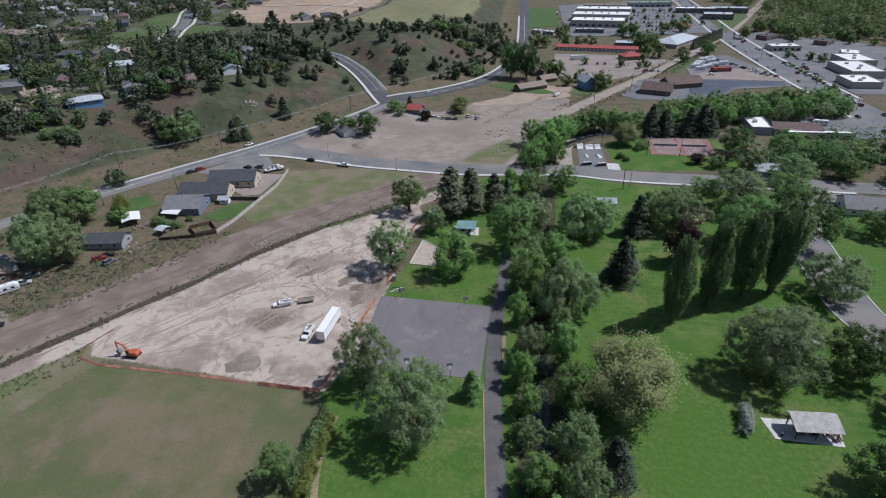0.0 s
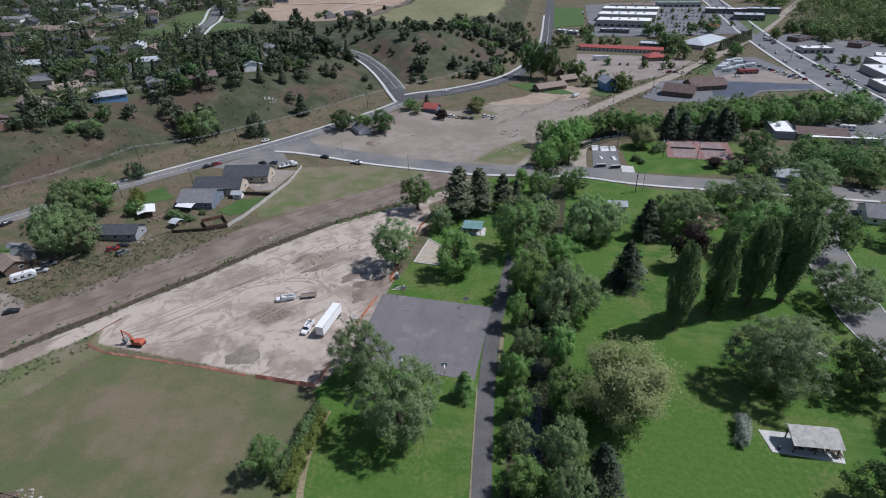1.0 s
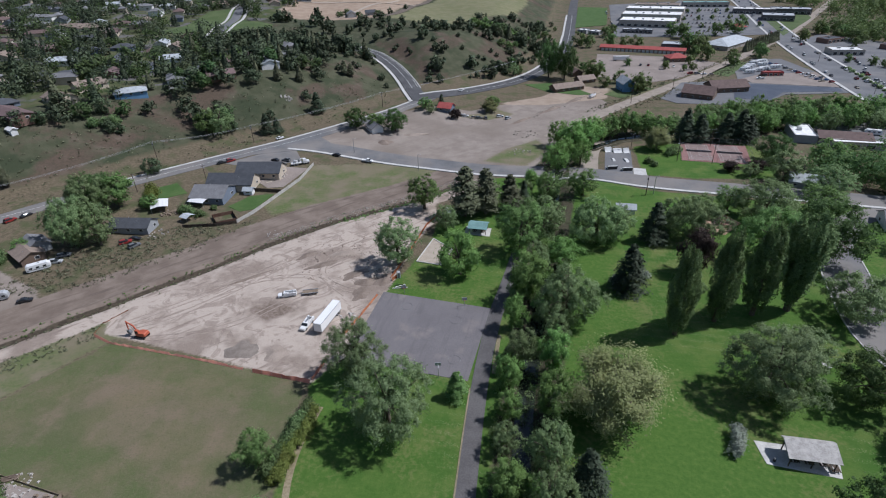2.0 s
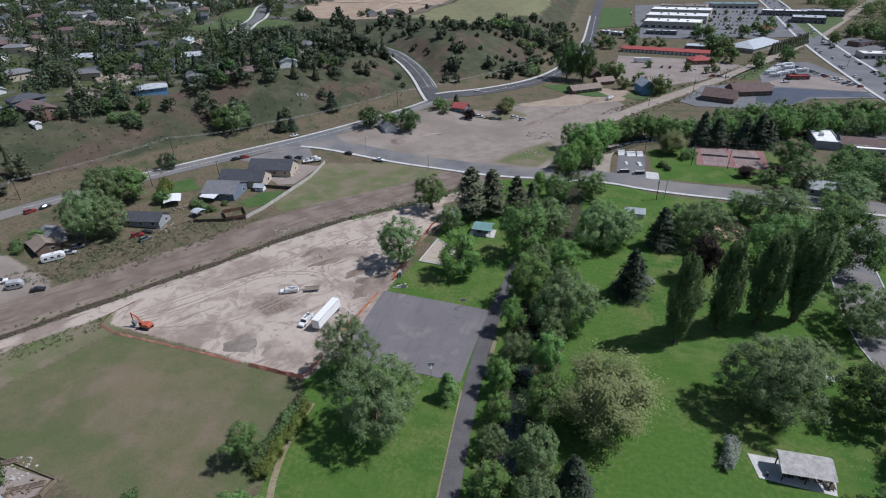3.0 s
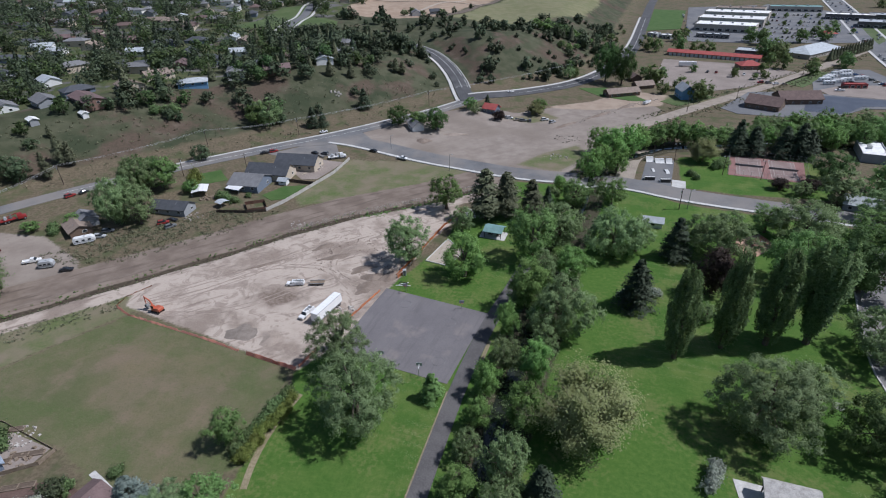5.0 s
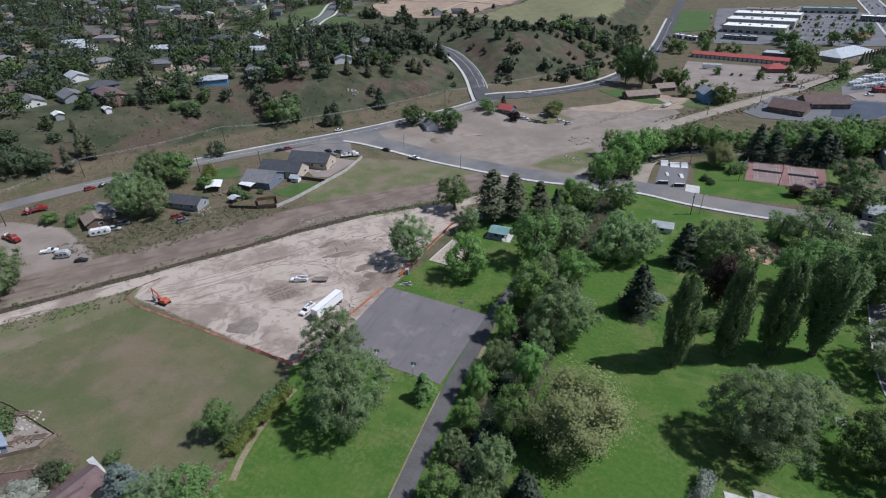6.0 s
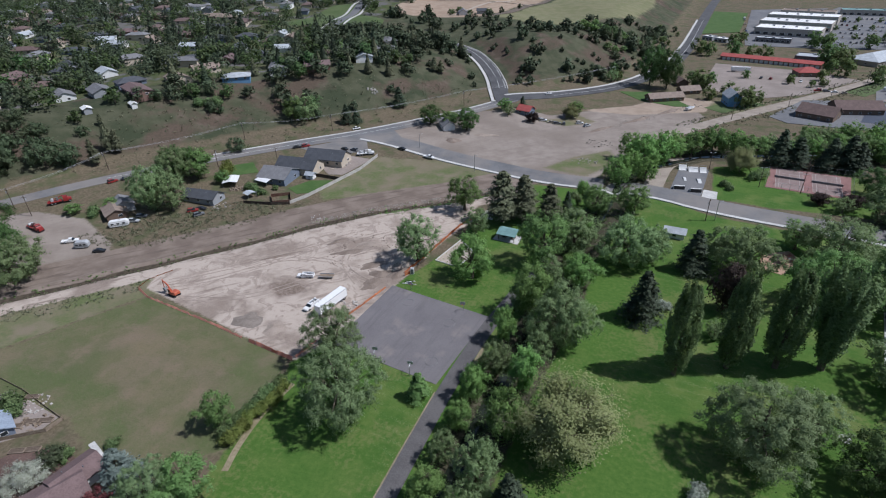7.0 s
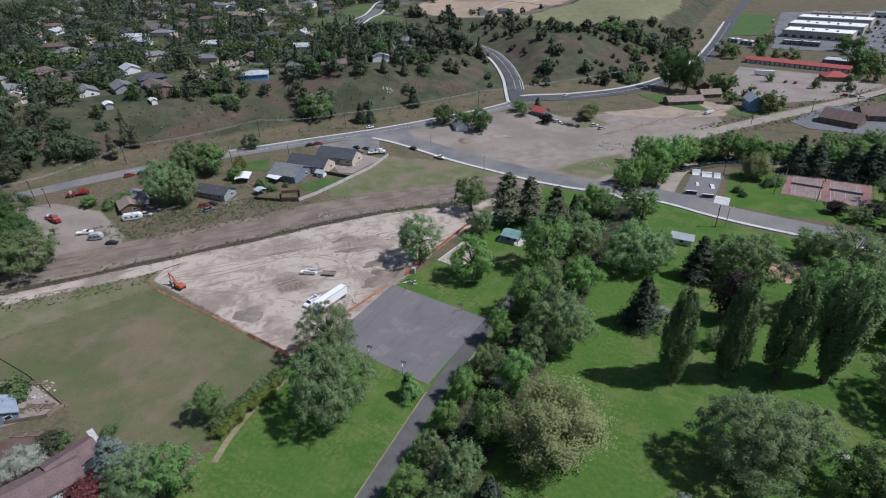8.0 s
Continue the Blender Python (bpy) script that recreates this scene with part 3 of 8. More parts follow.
# ---- trees ----
def card_mesh(name, at, out, size, rng, material, lean=0.6):
    """Small leaf sprigs: one pointed sliver each, facing outwards and up, at random turns; a clump shades as one soft mass."""
    n = len(at)
    nor = out + rng.normal(0, lean, (n, 3))
    nor /= np.linalg.norm(nor, axis=1)[:, None] + 1e-9
    ref = rng.normal(0, 1, (n, 3))
    u = np.cross(nor, ref)
    u /= np.linalg.norm(u, axis=1)[:, None] + 1e-9
    w = np.cross(nor, u)
    s = (size * rng.uniform(0.6, 1.35, n))[:, None]
    a, c = u * s, w * s * rng.uniform(0.55, 1.0, n)[:, None]
    bend = nor * s * 0.3
    v = np.stack([at - a - bend, at + a * 1.2 - c * 0.75, at + c * 1.25], 1).reshape(-1, 3)
    soft = out / (np.linalg.norm(out, axis=1)[:, None] + 1e-9) + nor * 0.45
    soft /= np.linalg.norm(soft, axis=1)[:, None] + 1e-9
    me = bpy.data.meshes.new(name)
    me.vertices.add(3 * n)
    me.vertices.foreach_set("co", v.astype(np.float32).ravel())
    me.loops.add(3 * n)
    me.loops.foreach_set("vertex_index", np.arange(3 * n, dtype=np.int32))
    me.polygons.add(n)
    me.polygons.foreach_set("loop_start", np.arange(0, 3 * n, 3, dtype=np.int32))
    me.update()
    rounded_look = me.attributes.new("custom_normal", "FLOAT_VECTOR", "POINT")
    rounded_look.data.foreach_set("vector", np.repeat(soft, 3, 0).astype(np.float32).ravel())
    me.update()
    me.materials.append(material)
    return me


def clumps(rng, centres, radii, count, flat=0.8, shell=0.55):
    """Points on the outer skin of many small lumps, with their outward directions."""
    k = rng.choice(len(centres), count, p=radii ** 2 / (radii ** 2).sum())
    d = rng.normal(0, 1, (count, 3))
    d[:, 2] = np.abs(d[:, 2]) * rng.choice([1, 1, -0.7], count)
    d /= np.linalg.norm(d, axis=1)[:, None]
    r = radii[k] * rng.uniform(shell, 1.3, count)
    p = centres[k] + d * r[:, None] * np.array([1, 1, flat])
    return p, d


def round_crown(rng, h, r, n, low=0.22, lumps=46, droop=0.0, hollow=0.5, strand=12):
    """A broad uneven crown: lumps of twigs, each twig a short string of leaves that reaches outwards and sags."""
    z0, zt = h * low, h
    c = []
    while len(c) < lumps:
        d = rng.normal(0, 1, 3)
        d /= np.linalg.norm(d)
        q = rng.uniform(hollow + 0.1, 0.9) if rng.random() < 0.85 else rng.uniform(0.1, hollow)
        z = (z0 + zt) / 2 + d[2] * q * (zt - z0) / 2
        wide = 1.0 + 0.2 * math.sin(3 * math.atan2(d[1], d[0]) + 1.3) + 0.1 * math.sin(5 * d[2] + 2)
        c.append((d[0] * q * r * wide, d[1] * q * r * wide, z - droop * r * q * q * 0.25))
    c = np.array(c)
    rad = r * rng.uniform(0.7, 1.3, len(c)) * 1.95 / math.sqrt(lumps)
    c[:, 2] = np.maximum(c[:, 2], z0 * 0.7 + rad * 0.3)
    m = max(1, n // strand)
    k = rng.choice(len(c), m, p=rad ** 2 / (rad ** 2).sum())
    mid = np.array([0, 0, z0 + (zt - z0) * 0.42])
    shape = np.array([r, r, (zt - z0) * 0.55])
    lump_way = rng.normal(0, 1, (m, 3))
    lump_way /= np.linalg.norm(lump_way, axis=1)[:, None]
    out = (c[k] - mid) / shape
    out /= np.linalg.norm(out, axis=1)[:, None] + 1e-6
    way = lump_way * 0.8 + out * 0.5 + np.array([0, 0, 0.3])
    way /= np.linalg.norm(way, axis=1)[:, None]
    length = (rad[k] * rng.uniform(0.8, 1.55, m))[:, None, None]
    s = np.linspace(0.12, 1, strand)[None, :, None]
    p = c[k][:, None, :] + way[:, None, :] * s * length
    p[:, :, 2] -= (0.18 + droop) * (s * s * length)[:, :, 0]
    p = (p + rng.normal(0, 0.21, p.shape) * length).reshape(-1, 3)
    p[:, 2] = np.maximum(p[:, 2], 0.25)
    o = (p - mid) / shape
    o /= np.linalg.norm(o, axis=1)[:, None] + 1e-6
    return c, rad, p, o * 0.55 + np.repeat(lump_way, strand, 0) * 0.7 + np.array([0, 0, 0.4])


def limbs(h, r, ends, rng, trunk_r, fork=0.3):
    """A tapered, slightly crooked trunk with limbs that reach into the crown."""
    g = Geo()
    p, top = Vector((0, 0, -0.3)), h * 0.72
    steps = [Vector((0, 0, -0.3)), Vector((rng.normal(0, 0.1), rng.normal(0, 0.1), h * 0.15)), Vector((rng.normal(0, 0.3), rng.normal(0, 0.3), h * 0.38)), Vector((rng.normal(0, 0.5), rng.normal(0, 0.5), top))]
    rr = [trunk_r * 1.35, trunk_r, trunk_r * 0.72, trunk_r * 0.2]
    for a, b, ra, rb in zip(steps[:-1], steps[1:], rr[:-1], rr[1:]):
        g.tube(a, b, ra, rb, 8)
    for e in ends:
        e = Vector(e)
        s = rng.uniform(fork * 0.6, fork * 1.6)
        a = steps[1].lerp(steps[3], min(0.85, s))
        mid = a.lerp(e, 0.5) + Vector((0, 0, 0.1 * (e - a).length))
        t = trunk_r * rng.uniform(0.28, 0.5)
        g.tube(a, mid, t, t * 0.6, 5, False)
        g.tube(mid, e, t * 0.6, t * 0.15, 5, False)
    return g


BROADLEAF = dict(
    ash=(M_ASH, "leafy green broadleaf tree", "broadleaf tree", 16.0, 6.0, 0.10, 130, 0.0),
    willow=(M_WILLOW, "large spreading grey-green willow tree", "willow tree", 24.0, 11.0, 0.03, 330, 0.25),
    greyw=(M_GREY, "grey-green willow tree with a loose crown", "willow tree", 20.0, 8.0, 0.05, 190, 0.1),
    redplum=(M_RED, "small tree with bright red leaves", "ornamental tree", 6.0, 3.6, 0.1, 60, 0.0),
    bright=(M_BRIGHT, "fresh green rounded tree by the footpath", "broadleaf tree", 12.0, 4.6, 0.04, 70, 0.0),
    midbright=(M_BRIGHT, "fresh green rounded tree by the creek", "broadleaf tree", 14.0, 6.5, 0.04, 90, 0.0),
    plum=(M_PLUM, "small dark red purple-leaf plum tree", "plum tree", 6.0, 3.6, 0.15, 45, 0.0),
    blossom=(M_BLOSSOM, "small tree covered with white blossom", "blossom tree", 7.0, 4.0, 0.05, 60, 0.0),
    bigash=(M_DARKASH, "large round dense green tree", "broadleaf tree", 22.0, 12.0, 0.06, 190, 0.0),
    bigfresh=(M_ASH, "large round fresh green tree", "broadleaf tree", 22.0, 12.0, 0.06, 220, 0.0),
    biggrey=(M_GREY, "large spreading grey-green willow tree", "willow tree", 20.0, 12.0, 0.04, 270, 0.15),
    midash=(M_ASH, "leafy green broadleaf tree", "broadleaf tree", 16.0, 6.0, 0.10, 70, 0.0),
    midgrey=(M_GREY, "grey-green willow tree with a loose crown", "willow tree", 20.0, 8.0, 0.05, 90, 0.1),
    # darker leaf colour stands in for the shadow lying over the bluff
    brush=(M_FARGREY, "grey-green brushy tree on the bluff", "broadleaf tree", 10.0, 7.0, 0.03, 80, 0.0),
    silver=(M_GREY, "bright silvery young willow", "willow tree", 12.0, 5.0, 0.08, 90, 0.0),
)


def broadleaf(kind, seed, leaves, size):
    rng = np.random.default_rng(seed)
    material, label, cat, h, r, low, lumps, droop = BROADLEAF[kind]
    t = thing(cat.replace(" ", "_"), label, cat)
    c, rad, p, d = round_crown(rng, h, r, leaves, low, lumps, droop)
    ends = c[rng.choice(len(c), min(14, len(c)), replace=False)]
    part("trunk", limbs(h, r, ends, rng, 0.028 * h), M_BARK, t)
    part("crown", card_mesh("crown", p, d, size, rng, material, 0.42), material, t)
    return t


def conifer(name, label, material, seed, h, r, leaves, size, ragged=0.25, low=0.06, oval=False):
    rng = np.random.default_rng(seed)
    t = thing(name.replace(" ", "_"), label, name)
    g = Geo().tube((0, 0, -0.3), (0, 0, h * 0.97), 0.02 * h, 0.02, 7)
    tiers = int(h * 1.5)
    pts, outs = [], []
    per = leaves // (tiers * 9) + 1
    for i in range(tiers):
        f = i / tiers
        z = h * (low + (1 - low) * f)
        reach = r * (1 - f) ** 0.85 * (1 + 0.08 * math.sin(i * 2.1)) + 0.25
        if oval:
            reach = r * min(1.0, 0.55 + 1.5 * f) * (1.02 - f) ** 0.72 * (0.8 + 0.3 * math.sin(i * 1.7) ** 2)
        for k in range(9):
            a = rng.uniform(0, 6.283)
            l = reach * rng.uniform(1 - ragged, 1 + ragged * 0.5)
            tip = Vector((math.cos(a) * l, math.sin(a) * l, z - 0.22 * l + 0.1))
            if k < 3 and f < 0.8:
                g.tube((0, 0, z), tip, 0.06, 0.015, 4, False)
            s = rng.uniform(0.25, 1.0, per) ** 0.6
            q = np.stack([s * tip.x, s * tip.y, z + (tip.z - z) * s + 0.15 * l * s * s], 1)
            q += rng.normal(0, 0.13 * l + 0.06, q.shape) * np.array([1, 1, 0.5])
            pts.append(q)
            outs.append(np.tile((math.cos(a) * 0.6, math.sin(a) * 0.6, 0.7), (per, 1)))
    part("trunk", g, M_BARK, t)
    part("crown", card_mesh("crown", np.concatenate(pts), np.concatenate(outs), size, rng, material, 0.45), material, t)
    return t


def poplar(seed, h=29.0, r=4.4, plumes=270, strand=66, vase=False):
    """A columnar poplar: many upright plumes of leaves, close round a straight trunk, ragged at the top."""
    rng = np.random.default_rng(seed)
    t = thing("poplar_tree", "tall narrow columnar poplar with dark leaves", "poplar tree")
    g = Geo().tube((0, 0, -0.3), (0, 0, h * 0.5), 0.7, 0.4, 8).tube((0, 0, h * 0.5), (0, 0, h * 0.93), 0.4, 0.05, 6)
    pts, outs = [], []
    s = np.linspace(0, 1, strand)
    for i in range(plumes):
        a = rng.uniform(0, 6.283)
        f = rng.uniform(0.05, 0.8)
        zb = h * f
        rise = h * rng.uniform(0.13, 0.24)
        if f > 0.68:
            rise = h * rng.uniform(0.1, 0.2)
        edge = r * min(1.0, 0.6 + 1.6 * f) * min(1.0, (1.0 - f) * 1.6) ** 0.9 * rng.uniform(0.7, 1.04)
        if vase:
            edge = r * min(1.0, 0.24 + 1.3 * f) * min(1.0, (1.0 - f) * 2.6) ** 0.75 * rng.uniform(0.7, 1.04)
        inner = edge * rng.uniform(0.35, 0.7)
        rad = inner + (edge - inner) * np.sin(s * 1.9)
        way = np.array([math.cos(a), math.sin(a)])
        q = np.column_stack([way[0] * rad, way[1] * rad, zb + rise * s])
        fat = (0.5 * (1 - s) ** 0.6 + 0.07)[:, None] * r / 4.4
        q += rng.normal(0, 1, q.shape) * fat * np.array([0.75, 0.75, 0.9])
        pts.append(q)
        outs.append(np.tile((way[0] * 0.85, way[1] * 0.85, 0.35), (strand, 1)) + rng.normal(0, 0.5, (1, 3)))
        if i % 7 == 0:
            g.tube((0, 0, zb * 0.85), (way[0] * inner, way[1] * inner, zb + rise * 0.2), 0.12, 0.04, 4, False)
    p = np.concatenate(pts)
    part("trunk", g, M_BARK, t)
    part("crown", card_mesh("crown", p, np.concatenate(outs), 0.225, rng, M_POPLAR, 0.4), M_POPLAR, t)
    return t


def budding(seed, h=20.0, r=9.0):
    """A tree just coming into leaf: branches and twigs show through thin brownish leaves."""
    rng = np.random.default_rng(seed)
    t = thing("broadleaf_tree", "half-bare tree with brownish opening leaves", "broadleaf tree")
    g, tips = Geo().tube((0, 0, -0.3), (0, 0, h * 0.22), 0.5, 0.36, 8).tube((0, 0, h * 0.22), (0.3, 0.2, h * 0.7), 0.36, 0.1, 6), []
    for i in range(30):
        a = i * 2.4
        up = rng.uniform(-0.62, 0.95)
        flat_r = r * math.sqrt(max(0.05, 1 - up * up)) * 0.72
        s = Vector((0, 0, h * rng.uniform(0.12, 0.36)))
        e = Vector((math.cos(a) * flat_r, math.sin(a) * flat_r, h * (0.5 + 0.4 * up)))
        m = s.lerp(e, 0.5) + Vector((0, 0, h * 0.04))
        g.tube(s, m, 0.2, 0.13, 5, False).tube(m, e, 0.13, 0.07, 5, False)
        for _ in range(7):
            b = s.lerp(e, rng.uniform(0.45, 1.0))
            q = b + Vector(rng.normal(0, 1.0, 3)) * 1.3 + (e - s).normalized() * 2.0
            g.tube(b, q, 0.06, 0.03, 4, False)
            for _ in range(4):
                w = q + Vector(rng.normal(0, 0.9, 3)) + (e - s).normalized() * 0.9
                g.tube(q, w, 0.03, 0.012, 3, False)
                tips.append(w)
    tip = np.array([tuple(p) for p in tips])
    part("trunk", g, M_TWIG, t, "pale trunk with fine bare branches")
    n = 34000
    p = tip[rng.choice(len(tip), n)] * rng.uniform(0.82, 1.04, (n, 1)) + rng.normal(0, 0.62, (n, 3))
    p[:, 2] = np.maximum(p[:, 2], h * 0.06)
    d = (p - np.array([0, 0, h * 0.4])) / r + np.array([0, 0, 0.5])
    part("crown", card_mesh("crown", p, d, 0.21, rng, M_BUD, 0.4), M_BUD, t, "thin brownish-green leaves")
    return t


def shrub(name, label, material, seed, leaves, size, h=2.4, r=1.6):
    rng = np.random.default_rng(seed)
    t = thing(name, label, "shrub")
    c, rad, p, d = round_crown(rng, h, r, leaves, 0.05, 16, 0.0, 0.3)
    g = Geo()
    for e in c[:6]:
        g.tube((0, 0, -0.1), tuple(e), 0.06, 0.02, 4, False)
    part("stem", g, M_BARK, t)
    part("foliage", card_mesh("foliage", p, d, size, rng, material), material, t)
    return t


def set_at(ob, x, y, sx=1.0, sz=1.0, turn=0.0, first=None, sink=0.0):
    m = pose(x, y, gz(x, y) - sink, 0, 0, turn) @ Matrix.Diagonal((sx, sx, sz, 1))
    if ob.get("placed"):
        return copy_thing(ob, m @ Matrix.Diagonal((*[1 / v for v in ob.scale], 1)))
    ob["placed"] = 1
    ob.matrix_basis = m
    return ob


KINDS = {}
for kind, leaves, size in (("ash", 10500, 0.202), ("willow", 41000, 0.18), ("greyw", 13500, 0.232), ("bigash", 18500, 0.29), ("bigfresh", 20500, 0.268), ("biggrey", 21500, 0.26), ("midash", 3800, 0.36), ("midgrey", 4600, 0.38), ("plum", 5200, 0.22), ("redplum", 6500, 0.18), ("brush", 4200, 0.34), ("midbright", 4800, 0.32), ("bright", 10500, 0.19), ("blossom", 12000, 0.125), ("silver", 11000, 0.185)):
    KINDS[kind] = [(broadleaf(kind, 10 + s, leaves, size), BROADLEAF[kind][3], BROADLEAF[kind][4]) for s in range(3 if leaves > 2500 and kind not in ("silver", "blossom") else 1)]
KINDS["spruce"] = [(conifer("spruce tree", "dark green conical spruce tree", M_SPRUCE, 40 + s, 16.0, 4.4, 7000, 0.26), 16.0, 4.4) for s in range(2)]
KINDS["bluespruce"] = [(conifer("spruce tree", "blue-grey conical spruce tree", M_BLUE, 44, 14.0, 4.4, 6500, 0.22), 14.0, 4.4)]
KINDS["pine"] = [(conifer("pine tree", "dark ragged pine tree", M_PINE, 46 + s, 20.0, 5.6, 9500, 0.3, 0.5, 0.12, True), 20.0, 5.6) for s in range(2)]
KINDS["cone"] = [(conifer("broadleaf tree", "young dense conical green tree", M_ASH, 48, 8.6, 2.7, 5200, 0.2, 0.2, 0.1), 8.6, 2.7)]
KINDS["poplar"] = [(poplar(50 + s), 29.0, 4.4) for s in range(2)]
KINDS["vasepoplar"] = [(poplar(53, 29.0, 4.4, 360, 66, True), 29.0, 4.4)]
KINDS["bare"] = [(budding(60), 20.0, 9.0)]
turns = random.Random(5)


def tree(kind, x, y, h, r, group=""):
    """A tree of that kind with its height and crown radius; simpler ones stand beyond the street and on the bluff."""
    if (y > 232 or x < -140) and kind in ("ash", "greyw"):
        kind = "midash" if kind == "ash" else "midgrey"
    ob, h0, r0 = turns.choice(KINDS[kind])
    made = set_at(ob, x, y, r / r0 * (0.93 if kind in BROADLEAF else 1.0), h / h0, turns.uniform(0, 360))
    if group:
        tagged(made, group=group)
    return made


# park trees by the court and the footpath
tree("willow", -23, 103.5, 20, 8.6)
tree("willow", -10.8, 86, 23, 11.0)
tree("ash", -38, 74, 11.5, 4.6)
tree("cone", 4, 98, 8.6, 2.9)
tree("bright", 0, 155, 16.5, 7.6)
tree("greyw", -22, 160, 19.5, 9.0)
tree("greyw", -8, 186, 12, 5.5)
tree("ash", -19, 205, 16, 8.0)
tree("pine", -1, 199, 22, 9.0)
tree("pine", 7, 202, 20, 8.0)
tree("pine", 17, 206, 16, 6.4)
tree("spruce", 23, 212, 11, 2.8)
tree("ash", 21, 171, 22, 9.4)
tree("greyw", 30, 185, 18, 9.0)
tree("ash", 34, 219, 14, 6.5)
tree("ash", 49, 222, 13, 7.0)
tree("biggrey", 49, 180, 18, 12.0)
tree("greyw", 57, 184, 15, 6.5)
tree("bright", 35, 161, 12.5, 6.0)
tree("greyw", 26, 156, 14, 5.0)
tree("bright", 23, 142, 18, 7.0)
tree("biggrey", 34, 131, 19, 10.5)
tree("bright", 18.6, 126, 12.5, 4.0)
tree("silver", 20, 112, 12.5, 4.6)
tree("bright", 17, 102, 11.0, 3.6)
tree("bright", 16.6, 92, 9.5, 3.4)
tree("greyw", 16.5, 82.5, 10, 3.8)
tree("bright", 16.8, 72, 11.5, 4.6)
tree("bright", 28.4, 109, 15, 4.6)
tree("bright", 27.4, 93, 15, 5.0)
tree("greyw", 25.4, 77, 17, 5.4)
tree("greyw", 25.2, 67, 15, 5.0)
tree("bright", 18, 60, 12, 5.0)
tree("greyw", 29.6, 119, 12, 4.2)
tree("spruce", 33, 74, 12.5, 4.6)
tree("bare", 40.5, 94.5, 18.5, 10.5)
# lawn trees
tree("spruce", 55, 149, 17.0, 6.0)
for kind, x, y, h, r in (("poplar", 64, 127, 30.5, 4.3), ("poplar", 77, 134, 32, 4.4), ("poplar", 89, 138, 32, 5.0), ("vasepoplar", 100, 141, 33, 6.3)):
    tree(kind, x, y, h, r, "row of poplars on the lawn")
tree("willow", 80, 104.5, 22, 12.5)
tree("greyw", 92, 113, 14.5, 8.0)
tree("biggrey", 117, 138, 16, 11.0)
tree("bigash", 101.5, 103, 16, 8.5)
tree("bigash", 87, 69.5, 15, 8.5)
tree("biggrey", 109, 90, 14, 8.0)
tree("bigash", 123, 171, 23, 14.5)
tree("biggrey", 115, 199, 18, 14.0)
tree("biggrey", 85, 185, 18, 11.5)
tree("greyw", 78, 191, 14, 6.0)
tree("spruce", 70, 182, 16, 5.6)
tree("plum", 79, 161, 14.5, 6.2)
tree("greyw", 74.7, 146, 6.5, 3.4)
tree("bigfresh", 106.5, 170, 21, 12.0)
tree("ash", 105, 208, 11.5, 7.0)
tree("bigash", 145, 265, 14.5, 10.0)
tree("ash", 163, 253, 16, 9.5)
tree("ash", 178, 260, 11, 8.0)
tree("ash", 192, 246, 12, 9.5)
tree("ash", 178, 228, 11, 8.0)
tree("greyw", 140, 240, 15, 9.5)
tree("greyw", 152, 226, 15, 10.5)
tree("greyw", 128, 246, 7, 4.5)
tree("plum", 121, 252, 4.6, 4.4)
tree("plum", 133, 252, 5.5, 4.2)
tree("ash", 158, 176, 12, 8.0)
tree("ash", 172, 180, 10, 8.0)
tree("ash", 140, 208, 12, 9.0)
tree("greyw", 205, 222, 14, 10.0)
tree("ash", 218, 250, 14, 9.0)
# trees by the creek beyond the street
for x, y, h, r in ((40, 255, 14.5, 7), (52, 258, 12.5, 6), (44, 266, 13, 6.5), (50, 277, 18, 9), (57, 284, 18, 9), (62, 292, 16, 8), (44, 286, 15, 7)):
    tree("midbright", x, y, h, r, "thicket of trees by the creek")
row = random.Random(8)
for i in range(34):
    x = 68 + i * 5.1
    y = 304 + (x - 68) * 0.11 + row.uniform(-4, 6)
    tree(row.choice(["ash", "midbright", "greyw"]), x, y, row.uniform(10, 16), row.uniform(4.5, 7.5), "tree row along the creek")
for i in range(24):
    x = 128 + i * 4.9
    tree(row.choice(["ash", "midbright", "ash", "greyw"]), x, 322 + (x - 128) * 0.14 + row.uniform(-3, 8), row.uniform(11, 16), row.uniform(5.5, 8), "tree row along the creek")
tree("bare", 94, 282, 12, 6.5)
tree("greyw", 103, 277, 5, 3.5)
for x, h in ((112, 18), (119.5, 15), (133, 16), (140, 18), (144, 15)):
    tree("spruce", x, 297 - (x - 112) * 0.05, h, 6.2, "dark spruces behind the tennis court")
# trees of the yards, the bluff and the lots
tree("bare", 4, 350, 8, 5.0)
tree("ash", 6, 357, 9, 5.6)
tree("bigash", -50, 304, 13.5, 9.0)
tree("ash", -62, 309, 9, 6.5)
tree("bigash", -74, 306, 12, 8.5)
tree("ash", -38, 346, 8, 5)
tree("greyw", -33, 339, 6, 4)
tree("spruce", -28, 354, 8, 2.6)
tree("plum", -17, 333, 6, 4)
tree("bigash", 48, 448, 31, 11.0)
tree("bigash", 60, 443, 30, 11.0)
tree("greyw", 20, 452, 10, 5)
tree("biggrey", -149, 165, 22, 11.0)
tree("greyw", -141, 166, 18, 8.0)
tree("biggrey", -160, 189, 18, 10.5)
tree("ash", -152, 196, 16, 8.0)
tree("ash", -138, 196, 7, 4.0)
tree("greyw", -146, 282, 17, 8.0)
tree("ash", -153, 279, 14, 7.0)
tree("spruce", -123, 291, 12, 4.4)
tree("bigash", -163, 195, 16, 10.0)
tree("spruce", -118, 294, 9, 3.6)
tree("brush", -158, 231, 8, 5.2)
tree("spruce", -104, 327, 13, 5.0)
tree("pine", -96, 384, 9, 4.0)
tree("pine", -100, 382, 10, 4.0)
tree("willow", -36.5, 52, 14, 6.6)
